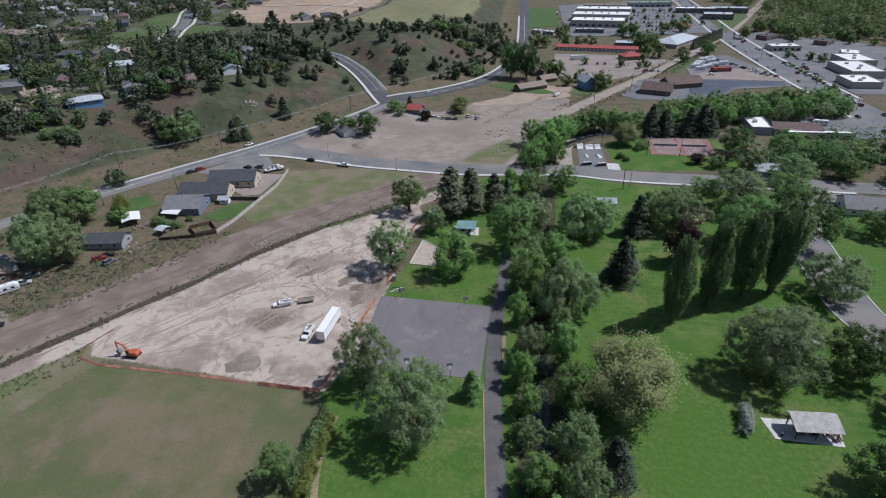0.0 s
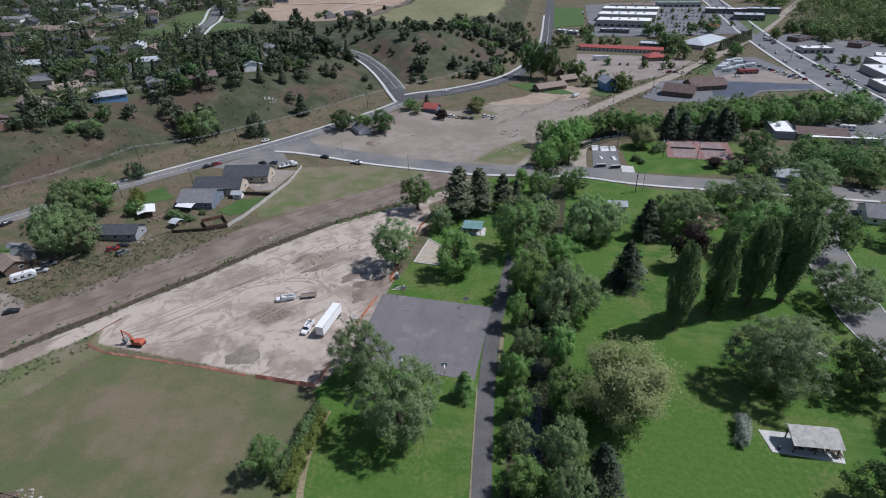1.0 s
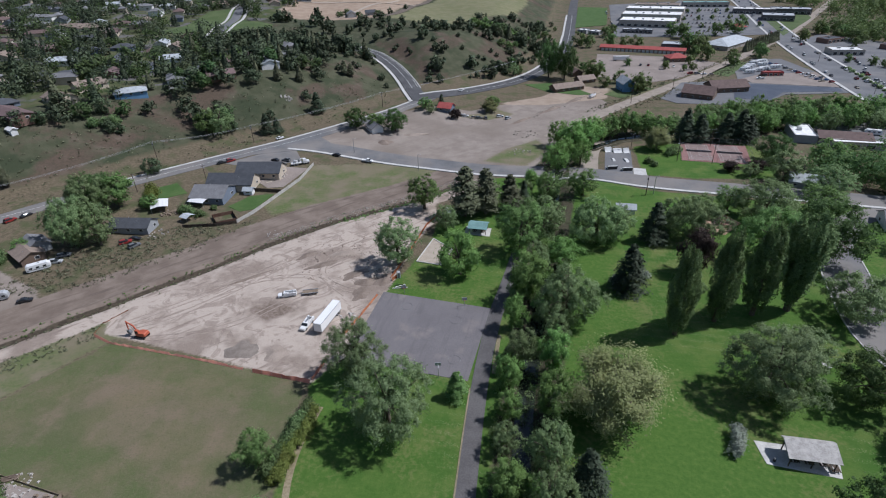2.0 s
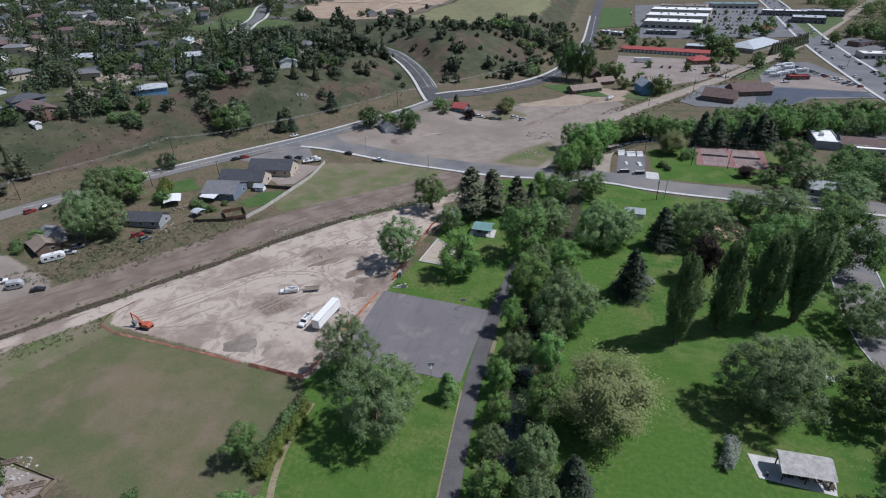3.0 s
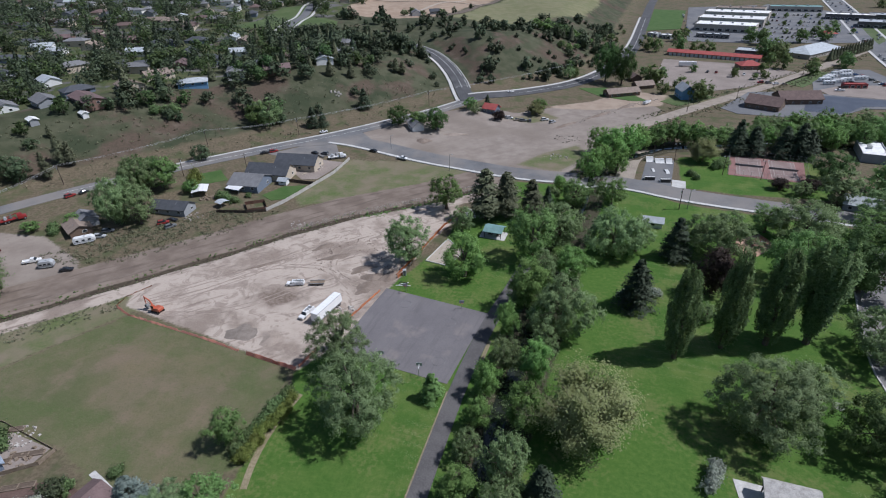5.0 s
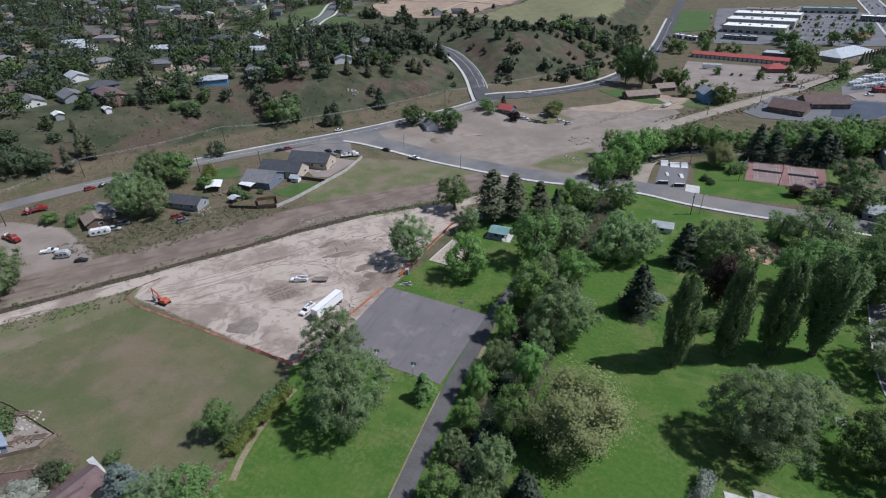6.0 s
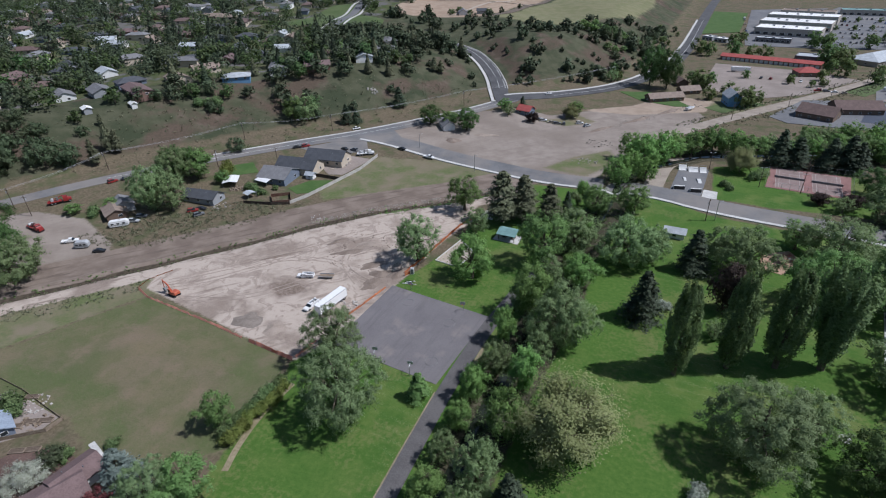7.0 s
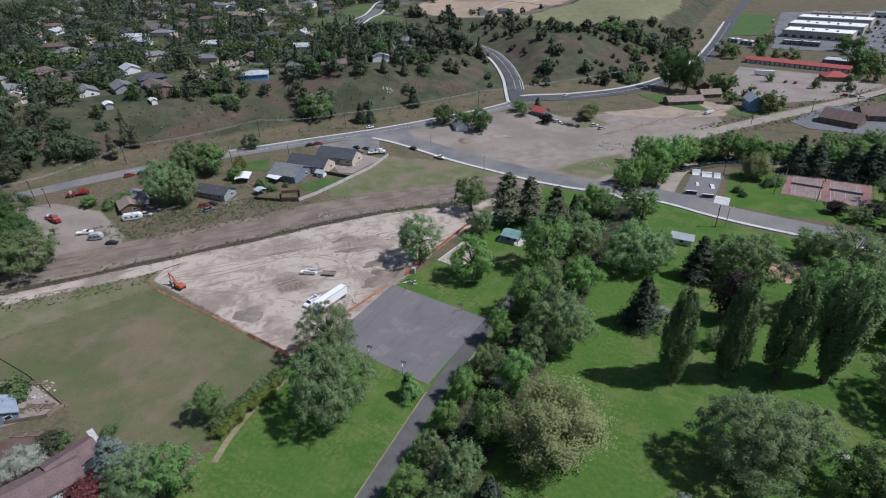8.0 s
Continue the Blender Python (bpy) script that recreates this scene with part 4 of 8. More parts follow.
tree("ash", -30.5, 56, 13, 6.2)
tree("bluespruce", -46.5, 54, 11.5, 5.0)
tree("blossom", -67.5, 46.5, 5.4, 4.6)
tree("redplum", -45, 46, 6.5, 4.8)
tree("brush", -67, 53, 4.6, 3.6)
tree("biggrey", -153, 104, 17, 13.0)
tree("bigash", -172, 110, 19, 12.0)
tree("ash", -163, 98, 17, 10.0)
tree("bigash", -187, 118, 20, 11.0)
tree("ash", -178, 148, 5, 4.0)
tree("ash", -166, 158, 5.5, 4.2)
for x, y, h, r in ((-244, 168, 15, 10), (-240, 160, 11, 9), (-230, 177, 14, 9), (-222, 183, 11, 8), (-252, 178, 12, 9), (-258, 160, 15, 10), (-236, 150, 11, 8), (-268, 172, 13, 9), (-272, 150, 13, 9), (-262, 190, 9, 7), (-280, 185, 10, 8), (-248, 190, 7, 6)):
    tree("brush", x, y, h, r, "brushy trees on the bluff")
for x, y, h in ((-213, 190, 14), (-216, 202, 15), (-212, 204, 13), (-222, 208, 9), (-232, 214, 7)):
    tree("pine", x, y, h, h * 0.26, "pines on the bluff")


# ---- shrubs ----
def hedge_row():
    dark = shrub("shrub", "dark green conifer of the hedge", M_POPLAR, 71, 1800, 0.16)
    yellow = shrub("shrub", "yellow-green shrub of the hedge", M_YELLOW, 72, 1800, 0.15)
    spirea = shrub("shrub", "pale silvery shrub on the lawn", M_PALE, 73, 1500, 0.15)
    return dark, yellow, spirea


DARK_SHRUB, YELLOW_SHRUB, PALE_SHRUB = hedge_row()
for i in range(11):
    f = i / 10
    tagged(set_at(DARK_SHRUB, -32.0 - 2.8 * f + row.uniform(-0.4, 0.4), 91 - 19 * f, 1.1, 1.15 + row.uniform(0, 0.5), i * 50), group="hedge by the field")
    tagged(set_at(YELLOW_SHRUB, -30.0 - 2.6 * f + row.uniform(-0.4, 0.4), 89 - 19 * f, 1.0, 1.0 + row.uniform(0, 0.3), i * 70), group="hedge by the field")
for i in range(4):
    tagged(set_at(PALE_SHRUB, 66.3 + i * 0.75, 86 + i * 1.7, 1.05, 1.2, i * 40), group="pale shrubs by the shelter")
for x, y in ((51.5, 152), (52.5, 153.5), (58, 156), (60, 156.4), (61.8, 156)):
    set_at(PALE_SHRUB, x, y, 1.1, 1.0, x * 31)
for x, y, s in ((-58, 61, 1.0), (-94, 62, 2.0), (-91, 60, 1.6), (-66, 55, 1.2), (88, 205, 0.8), (86, 262, 1.3), (88, 258, 1.1), (99, 274, 1.8), (-200, 262, 2.0), (-197, 265, 2.4), (-204, 259, 2.0)):
    set_at(DARK_SHRUB, x, y, s, s, x * 17)
CREEK_SHRUB = shrub("shrub", "leafy green shrub by the creek", M_BRIGHT, 74, 1800, 0.18, 3.4, 2.2)
GREY_SHRUB = shrub("shrub", "grey-green brush by the creek", M_GREY, 75, 1800, 0.18, 3.4, 2.2)
for i in range(38):
    f = row.uniform(0, 1)
    y = 48 + f * 190
    x = 16.5 + max(0, y - 60) * 0.055 + (y > 130) * (y - 130) * 0.05 + row.choice([-1, 1]) * row.uniform(3.6, 6.5)
    x = max(x, 15.2 + max(0, y - 100) * 0.08)
    tagged(set_at(row.choice([CREEK_SHRUB, GREY_SHRUB]), x, y, row.uniform(0.8, 1.4), row.uniform(0.8, 1.7), row.uniform(0, 360)), group="brush along the creek")


def scatter(name, label, material, seed, where, count, size, lump, per):
    """Low brush too small to count: many little lumps of leaves in one mesh."""
    rng = np.random.default_rng(seed)
    spots = where(rng, count)
    z = height(spots[:, 0], spots[:, 1])
    c = np.column_stack([spots, z + lump * 0.25])
    rad = lump * rng.uniform(0.4, 1.5, len(c))
    p, d = clumps(rng, c, rad, len(c) * per, 0.7, 0.3)
    tagged(new(name, card_mesh(name, p, d, size, rng, material)), label, "brush", kind="stuff")


def in_poly(poly):
    xs, ys = [p[0] for p in poly], [p[1] for p in poly]

    def pick(rng, n):
        p = np.column_stack([rng.uniform(min(xs), max(xs), n * 4), rng.uniform(min(ys), max(ys), n * 4)])
        return p[inside(p[:, 0], p[:, 1], poly) > 0.5][:n]
    return pick


def along(line, off, width):
    def pick(rng, n):
        pts = resample(line, 1.0)
        k = rng.integers(0, len(pts), n)
        return np.array([(pts[i].x, pts[i].y) for i in k]) + np.array(off) + rng.normal(0, width, (n, 2))
    return pick


scatter("sagebrush", "low grey-green sagebrush below the yards", M_SAGE, 81, in_poly([(-166, 128), (-128, 136), (-100, 166), (-88, 186), (-92, 196), (-120, 182), (-142, 158)]), 520, 0.22, 0.75, 14)
scatter("trail_brush", "low brush along the old railway bed", M_SAGE, 87, along(RAIL_TRAIL[1:5], (6.5, -6), 2.2), 420, 0.3, 0.8, 10)
scatter("trail_brush", "low brush along the old railway bed", M_SAGE, 88, along(RAIL_TRAIL[1:5], (-6.5, 5), 1.8), 300, 0.3, 0.8, 10)
scatter("creek_brush", "tangled brush along the creek banks", M_GREY, 85, along(CREEK[1:9], (0, 0), 3.6), 330, 0.24, 1.0, 26)
scatter("creek_undergrowth", "dark leafy undergrowth along the creek", M_POPLAR, 86, along(CREEK[1:9], (1.5, 0), 3.8), 300, 0.24, 1.2, 26)
scatter("ditch_weeds", "green weeds along the ditch", M_ASH, 82, along(DITCH[6:], (0.6, -0.6), 1.5), 300, 0.22, 0.6, 10)
scatter("ditch_weeds", "tufts of weeds on the ditch banks", M_SAGE, 89, along(DITCH[:7], (1.2, -1.2), 0.7), 420, 0.16, 0.4, 12)
scatter("ditch_weeds", "tufts of weeds on the ditch banks", M_ASH, 94, along(DITCH[:7], (-1.3, 1.3), 0.6), 260, 0.16, 0.35, 12)
scatter("yard_weeds", "dry weeds round the yards", M_SAGE, 95, in_poly([(-168, 156), (-140, 162), (-118, 184), (-98, 186), (-112, 172), (-138, 142), (-152, 146)]), 380, 0.2, 0.5, 12)
scatter("field_weeds", "weeds between track and field", M_SAGE, 83, in_poly([(-150, 84), (-128, 100), (-108, 120), (-104, 113), (-120, 94), (-140, 78)]), 320, 0.2, 0.45, 8)
scatter("hill_brush", "scattered dry brush on the hillside", M_SAGE, 84, in_poly([(-240, 150), (-196, 192), (-112, 288), (-60, 362), (-80, 400), (-130, 350), (-190, 270), (-262, 210)]), 700, 0.3, 0.8, 8)


# ---- hillside junipers and far trees ----
def far_tree(kind, label, cat, material, seed, h, r, leaves, size, cone=False):
    rng = np.random.default_rng(seed)
    t = thing(cat.replace(" ", "_"), label, cat)
    if cone:
        s = rng.uniform(0, 1, leaves) ** 0.7
        a = rng.uniform(0, 6.283, leaves)
        w = r * s * rng.uniform(0.6, 1.1, leaves)
        p = np.column_stack([np.cos(a) * w, np.sin(a) * w, h * (1 - s * 0.93)])
        d = np.column_stack([np.cos(a), np.sin(a), np.full(leaves, 0.5)])
    else:
        c, rad, p, d = round_crown(rng, h, r, leaves, 0.1, 26, 0.0, 0.5, 5)
    part("trunk", Geo().tube((0, 0, -0.5), (0, 0, h * 0.7), 0.03 * h, 0.01 * h, 5), M_BARK, t)
    part("crown", card_mesh("crown", p, d, size, rng, material, 0.45), material, t)
    return t


FAR = [
    far_tree("ash", "green broadleaf tree among the houses", "broadleaf tree", M_FARASH, 91, 11, 5.6, 620, 0.8),
    far_tree("ash", "green broadleaf tree among the houses", "broadleaf tree", M_FARASH, 92, 9, 5.8, 620, 0.8),
    far_tree("grey", "grey-green broadleaf tree among the houses", "broadleaf tree", M_FARGREY, 93, 10, 5.8, 620, 0.8),
    far_tree("fresh", "bright green tree among the houses", "broadleaf tree", M_ASH, 98, 10, 5.6, 620, 0.76),
    far_tree("pine", "dark pine among the houses", "pine tree", M_PINE, 94, 15, 3.8, 560, 0.75, True),
    far_tree("spruce", "dark conical spruce among the houses", "spruce tree", M_SPRUCE, 95, 14, 3.6, 560, 0.75, True),
    far_tree("spruce", "dark rounded tree among the houses", "broadleaf tree", M_DARKSHRUB, 96, 11, 6.0, 620, 0.8),
]
TOWN_TREES = [far_tree("town", "mid-green broadleaf tree by the shops", "broadleaf tree", M_TOWN, 103 + k, 10, 5.0, 640, 0.7) for k in range(3)]
JUNIPER = [far_tree("juniper", "dark juniper on the dry hill", "juniper tree", M_DARKSHRUB, 97 + k, 4.2, 2.2, 260, 0.55) for k in range(2)]
far_rng = random.Random(21)
GREEN_STRIP = [(-290, 470), (-262, 488), (-238, 470), (-196, 492), (-205, 520), (-258, 555), (-270, 600), (-300, 590)]
PLATEAU_ROAD = [(-238, 462), (-250, 530), (-280, 630), (-320, 760)]


def on_plateau(x, y, td_now):
    return td_now > 76 and (y < 415 - (x + 200) * 0.2 or x < -225) and y < 760


n_jun = 0
while n_jun < 240:
    x, y = far_rng.uniform(-225, 80), far_rng.uniform(385, 700)
    d = float(beside(np.array([x]), np.array([y]), TOE)[0])
    rd = float(np.abs(beside(np.array([x]), np.array([y]), [p[:2] for p in HILL_ROAD]))[0])
    if d < 10 or rd < 15 or on_plateau(x, y, d) or float(inside(np.array([x]), np.array([y]), GREEN_STRIP)[0]) > -5:
        continue
    if max(float(inside(np.array([x]), np.array([y]), q)[0]) for q in (BROWNFIELD, GREENFIELD)) > -4:
        continue
    big = far_rng.random() < 0.22
    s = far_rng.uniform(1.5, 2.4) if big else far_rng.uniform(0.6, 1.3)
    tagged(set_at(far_rng.choice(JUNIPER), x, y, s, s * far_rng.uniform(0.8, 1.2), far_rng.uniform(0, 360)), group="junipers on the hill")
    n_jun += 1
for k in range(34):
    f = k / 33
    x, y = -200 + 95 * f + far_rng.uniform(-7, 7), 440 - 42 * f + 34 * f * f + far_rng.uniform(-10, 14)
    s = far_rng.uniform(0.7, 1.1)
    tagged(set_at(far_rng.choice([FAR[4], FAR[6], FAR[6]]), x, y, s, s, k * 40), group="pine belt on the hill crest")
for k in range(26):
    x = -20 + k * 3.0 + far_rng.uniform(-5, 5)
    y = 556 + 14 * math.sin(k * 0.5) + far_rng.uniform(-10, 16)
    s = far_rng.uniform(0.6, 1.0)
    tagged(set_at(far_rng.choice([FAR[0], FAR[2], FAR[4], FAR[3], FAR[6]]), x, y, s * 1.1, s, k * 40), group="grove on the hilltop")


# thickets and yard trees along the crest of the bluff
for x, y, s, k in ((-160, 288, 0.9, 5), (-149, 283, 0.85, 0), (-170, 294, 0.8, 5), (-147, 293, 0.8, 0), (-154, 300, 0.7, 5), (-142, 287, 0.6, 2), (-195, 258, 0.55, 2), (-191, 260, 0.5, 2), (-198, 261, 0.5, 2), (-241, 234, 0.75, 0), (-232, 241, 0.7, 5), (-224, 249, 0.6, 2), (-216, 254, 0.75, 5), (-211, 262, 0.8, 0), (-222, 262, 0.9, 5), (-207, 272, 0.75, 2), (-196, 276, 0.7, 0), (-188, 284, 0.6, 5), (-228, 268, 1.1, 3), (-215, 280, 1.0, 4), (-233, 203, 0.5, 2), (-242, 209, 0.6, 0), (-182, 306, 0.9, 5), (-172, 318, 0.9, 0), (-160, 326, 0.9, 5), (-146, 334, 0.8, 5), (-134, 345, 0.8, 3), (-127, 307, 0.45, 5), (-113, 337, 0.5, 5), (-122, 352, 0.8, 3), (-112, 364, 0.7, 5)):
    tagged(set_at(FAR[k if k < 3 else k + 1], x, y, s * 1.05, s, x * 7), group="trees on the crest")


for k in range(30):
    f = k / 29
    x, y = -192 + 74 * f + far_rng.uniform(-9, 9), 312 + 66 * f + far_rng.uniform(-4, 14)
    s = far_rng.uniform(0.6, 1.05)
    tagged(set_at(FAR[(4, 5, 6, 0, 6)[k % 5]], x, y, s * 1.05, s, k * 77), group="trees on the crest")


# ---- houses ----
def roof_mat(name, c):
    return surface(name, tuple(v * 0.82 for v in c), tuple(v * 1.15 for v in c), 0.85, 3, 0.4, 0.2, rnd=0.15)


def wall_mat(name, c):
    return surface(name, tuple(v * 0.92 for v in c), tuple(min(0.9, v * 1.06) for v in c), 0.85, 4, 0.5, 0.05, rnd=0.1)


R_GREY, R_DARK, R_BROWN = roof_mat("grey_shingle", (0.19, 0.19, 0.195)), roof_mat("charcoal_shingle", (0.075, 0.08, 0.09)), roof_mat("brown_shingle", (0.135, 0.095, 0.085))
R_RED, R_WHITE, R_TAN = roof_mat("red_metal", (0.36, 0.09, 0.08)), roof_mat("white_membrane", (0.74, 0.74, 0.72)), roof_mat("tan_shingle", (0.24, 0.19, 0.155))
R_TEAL, R_MAROON = roof_mat("teal_metal", (0.20, 0.34, 0.33)), roof_mat("maroon_shingle", (0.165, 0.115, 0.11))
R_SLATE = roof_mat("slate_blue_metal", (0.26, 0.305, 0.37))
R_PALE = roof_mat("pale_grey_metal", (0.42, 0.45, 0.47))
W_WHITE, W_BEIGE, W_GREY = wall_mat("white_siding", (0.7, 0.7, 0.68)), wall_mat("beige_siding", (0.5, 0.43, 0.34)), wall_mat("grey_siding", (0.3, 0.31, 0.32))
W_SKY = wall_mat("sky_blue_siding", (0.15, 0.29, 0.46))
W_BLUE, W_BROWN, W_BRICK = wall_mat("blue_siding", (0.17, 0.20, 0.25)), wall_mat("brown_siding", (0.17, 0.12, 0.09)), wall_mat("brick_wall", (0.20, 0.125, 0.10))
M_GLASS = surface("dark_window_glass", (0.02, 0.025, 0.03), (0.035, 0.04, 0.045), 0.08, 2, 0.5, spec=0.6)
M_TRIM = surface("white_trim", (0.66, 0.66, 0.64), (0.76, 0.76, 0.74), 0.6)
M_DOOR = surface("garage_door", (0.55, 0.54, 0.52), (0.66, 0.65, 0.63), 0.6)
M_STEEL = surface("galvanised_steel", (0.32, 0.33, 0.34), (0.45, 0.46, 0.47), 0.45, 6, 1, metal=0.7)
M_WOOD = surface("weathered_wood", (0.16, 0.12, 0.085), (0.28, 0.225, 0.17), 0.9, 8, 0.7, 0.3)
M_DARKWOOD = surface("dark_stained_wood", (0.06, 0.045, 0.035), (0.12, 0.09, 0.07), 0.9, 8, 0.7, 0.3)


def house(x, y, turn, length, width, eave, rise, roof, wall, label, hip=False, chimney=False, near=False, m=None, far=False):
    """A house along its own y axis: walls with gables or a hipped roof, windows, a door."""
    t = thing("house", label, "house", m=m or pose(x, y, gz(x, y) - 0.1, 0, 0, turn))
    hw, hl, o = width / 2, length / 2, 0.6
    if hip:
        part("wall", Geo().box((0, 0, -2.5), (width, length, eave + 2.5)), wall, t)
        rl = max(0.3, hl - hw)
        g = Geo()
        a = [(-hw - o, -hl - o), (hw + o, -hl - o), (hw + o, hl + o), (-hw - o, hl + o)]
        vs = [(p[0], p[1], eave - 0.25) for p in a] + [(p[0], p[1], eave) for p in a] + [(0, -rl, eave + rise), (0, rl, eave + rise)]
        g.add(vs, [(3, 2, 1, 0), (0, 1, 5, 4), (1, 2, 6, 5), (2, 3, 7, 6), (3, 0, 4, 7), (4, 5, 8), (5, 6, 9, 8), (6, 7, 9), (7, 4, 8, 9)])
        part("roof", g, roof, t)
    else:
        g = Geo().slab([(-hw, -2.5), (hw, -2.5), (hw, eave), (0, eave + rise * 0.98), (-hw, eave)], length, Matrix.Identity(4))
        part("wall", g, wall, t)
        drop = rise * o / hw
        g = Geo().slab([(-hw - o, eave - drop), (0, eave + rise), (hw + o, eave - drop), (hw + o, eave - drop + 0.28), (0, eave + rise + 0.28), (-hw - o, eave - drop + 0.28)], length + 2 * o, Matrix.Identity(4))
        part("roof", g, roof, t)
    n = 2 if far else max(1, int(length / 4.5))
    for s in (-1, 1):
        for k in range(n):
            yy = -hl + (k + 0.5) * length / n
            if s == 1 and k == n // 2:
                part("door", Geo().box((s * (hw + 0.03), yy, 0.1), (0.08, 1.0, 2.05)), M_TRIM, t)
                continue
            if far:
                part("window", Geo().box((s * (hw + 0.03), yy, 1.0), (0.1, 2.2, 1.2)), M_GLASS, t)
                continue
            w = part("window", Geo().box((s * (hw + 0.03), yy, 1.0), (0.1, 1.5, 1.2)), M_TRIM, t)
            part("pane", Geo().box((s * (hw + 0.07), yy, 1.1), (0.06, 1.3, 1.0)), M_GLASS, w)
    if near:
        for s in (-1, 1):
            w = part("window", Geo().box((width * 0.15, s * (hl + 0.03), 1.0), (1.6, 0.1, 1.2)), M_TRIM, t)
            part("pane", Geo().box((width * 0.15, s * (hl + 0.07), 1.1), (1.4, 0.06, 1.0)), M_GLASS, w)
        part("vent", Geo().tube((hw * 0.4, hl * 0.3, eave + rise * 0.4), (hw * 0.4, hl * 0.3, eave + rise * 0.6 + 0.7), 0.12, 0.12, 8), M_STEEL, t)
        part("vent", Geo().tube((-hw * 0.4, -hl * 0.4, eave + rise * 0.4), (-hw * 0.4, -hl * 0.4, eave + rise * 0.6 + 0.6), 0.1, 0.1, 8), M_STEEL, t)
    if chimney:
        part("chimney", Geo().box((hw * 0.3, hl * 0.5, eave), (0.9, 0.9, rise + 1.0)), W_BRICK, t)
    return t


# houses by the valley road
house(-104, 236, 92, 21, 11, 3.2, 3.4, R_DARK, W_BEIGE, "new beige house with a charcoal gable roof", near=True)
house(-112, 222, 92, 21, 11, 3.2, 3.4, R_DARK, W_BEIGE, "beige house with an arched gable and charcoal roof", near=True)
house(-116, 210, 90, 15, 14, 3.0, 3.0, R_GREY, W_BLUE, "blue-grey house with a grey shingle roof", near=True)
house(-135, 179, 92, 16, 8, 2.8, 2.2, R_DARK, W_GREY, "low grey house with a charcoal roof in a dry yard", near=True)
house(-161, 154, 58, 11, 8, 2.6, 1.8, R_TAN, W_BROWN, "old low brown house with a tan roof", near=True)
house(-163, 160, 58, 9, 8, 2.8, 2.0, R_GREY, W_GREY, "grey outbuilding behind the old house")
house(-189, 112, 60, 15, 9, 2.8, 2.2, R_PALE, W_WHITE, "pale-roofed house under the trees")
house(-24, 346, 70, 9, 7, 2.8, 2.4, R_RED, W_BLUE, "small blue house with a red roof")
house(-62, 303, 35, 9, 7, 2.8, 2.4, R_GREY, W_WHITE, "small pale house hidden by trees")
# corner house and its neighbours
house(-59.6, 39.6, -25, 25, 8.4, 2.8, 1.7, R_MAROON, W_WHITE, "long white house with a maroon shingle roof", near=True)
house(-57.2, 51.6, -12, 9, 6.6, 2.9, 1.5, R_MAROON, W_WHITE, "garden wing with a maroon shingle roof", near=True)
house(-88.5, 55.2, 65, 7, 5.5, 2.4, 1.6, R_SLATE, W_BLUE, "blue garden shed with a slate-blue roof", near=True)
# park and town houses
house(168, 197, 75, 20, 12, 3, 3.0, R_GREY, W_WHITE, "pale house with a grey roof behind the park", near=True)
house(150, 236, 70, 18, 9, 3, 2.4, R_PALE, W_GREY, "house with a pale metal roof among trees")
house(59, 410, 117, 24, 9, 2.8, 2.4, R_TAN, W_BROWN, "long low brown house with a tan roof", near=True)
house(75, 434, 117, 14, 8, 2.8, 2.4, R_TAN, W_BROWN, "low brown outbuilding with a tan roof")
house(70, 458, 20, 10, 8, 3, 2.4, R_BROWN, W_BROWN, "brown barn beside the lot")
house(100.5, 409, 12, 14, 8, 6.0, 3.4, R_PALE, W_SKY, "tall blue barn with a rounded pale roof")
house(163, 512, 100, 17, 13, 3.6, 3.2, R_RED, W_BROWN, "brown lodge with a bright red roof", hip=True)
house(147, 390, 62, 20, 15, 3.6, 4.0, R_BROWN, W_BROWN, "dark brown timber building with a broad roof", near=True)
house(170, 407, 100, 26, 14, 3.6, 3.8, R_BROWN, W_BROWN, "dark brown timber building with a broad roof", near=True)
house(-205, 297, 125, 17, 11, 2.6, 2.0, R_PALE, W_SKY, "blue house with a pale metal roof on the crest", near=True, hip=True)
house(-240, 250, 62, 27, 11, 2.6, 1.7, R_MAROON, W_BRICK, "brick house with a maroon roof on the crest", near=True)
house(-262, 243, 62, 18, 11, 3, 2.4, R_GREY, W_GREY, "grey-roofed house on the crest", near=True)
house(-280, 232, 62, 16, 11, 3, 2.4, R_GREY, W_WHITE, "pale house on the crest", near=True)
house(-150, 600, 20, 15, 9, 3, 2.6, R_GREY, W_WHITE, "white farmhouse at the edge of a bare field")
house(-131, 606, 110, 10, 7, 3, 2.2, R_DARK, W_GREY, "dark farm shed at the edge of a bare field")
for x, y, s in ((-162, 596, 0.6), (-141, 596, 0.5), (-122, 602, 0.55), (-158, 610, 0.6)):
    set_at(FAR[1], x, y, s, s, x * 9)
house(-246, 219, 62, 6, 4, 2.4, 0.8, R_WHITE, W_GREY, "small white-roofed shed on the slope")
house(-230, 236, 62, 5, 3, 2.2, 0.8, R_WHITE, W_WHITE, "small white shed on the slope")

# the plateau neighbourhood
CREST = ((-313, 240, 62), (-296, 278, 62), (-315, 316, 150), (-286, 320, 62), (-267, 329, 150), (-232, 300, 150), (-190, 322, 120), (-167, 334, 125), (-188, 381, 40), (-146, 361, 125), (-154, 421, 40), (-343, 288, 62), (-258, 262, 62), (-232, 275, 62))
PALETTE = [(R_GREY, W_WHITE, "white house with a grey roof"), (R_DARK, W_GREY, "grey house with a charcoal roof"), (R_BROWN, W_BEIGE, "beige house with a brown roof"), (R_TAN, W_BEIGE, "beige house with a tan roof"), (R_GREY, W_BEIGE, "beige house with a grey roof"), (R_MAROON, W_BRICK, "brick house with a maroon roof"), (R_DARK, W_BLUE, "blue house with a charcoal roof"), (R_PALE, W_WHITE, "white house with a pale metal roof")]
MODELS = []
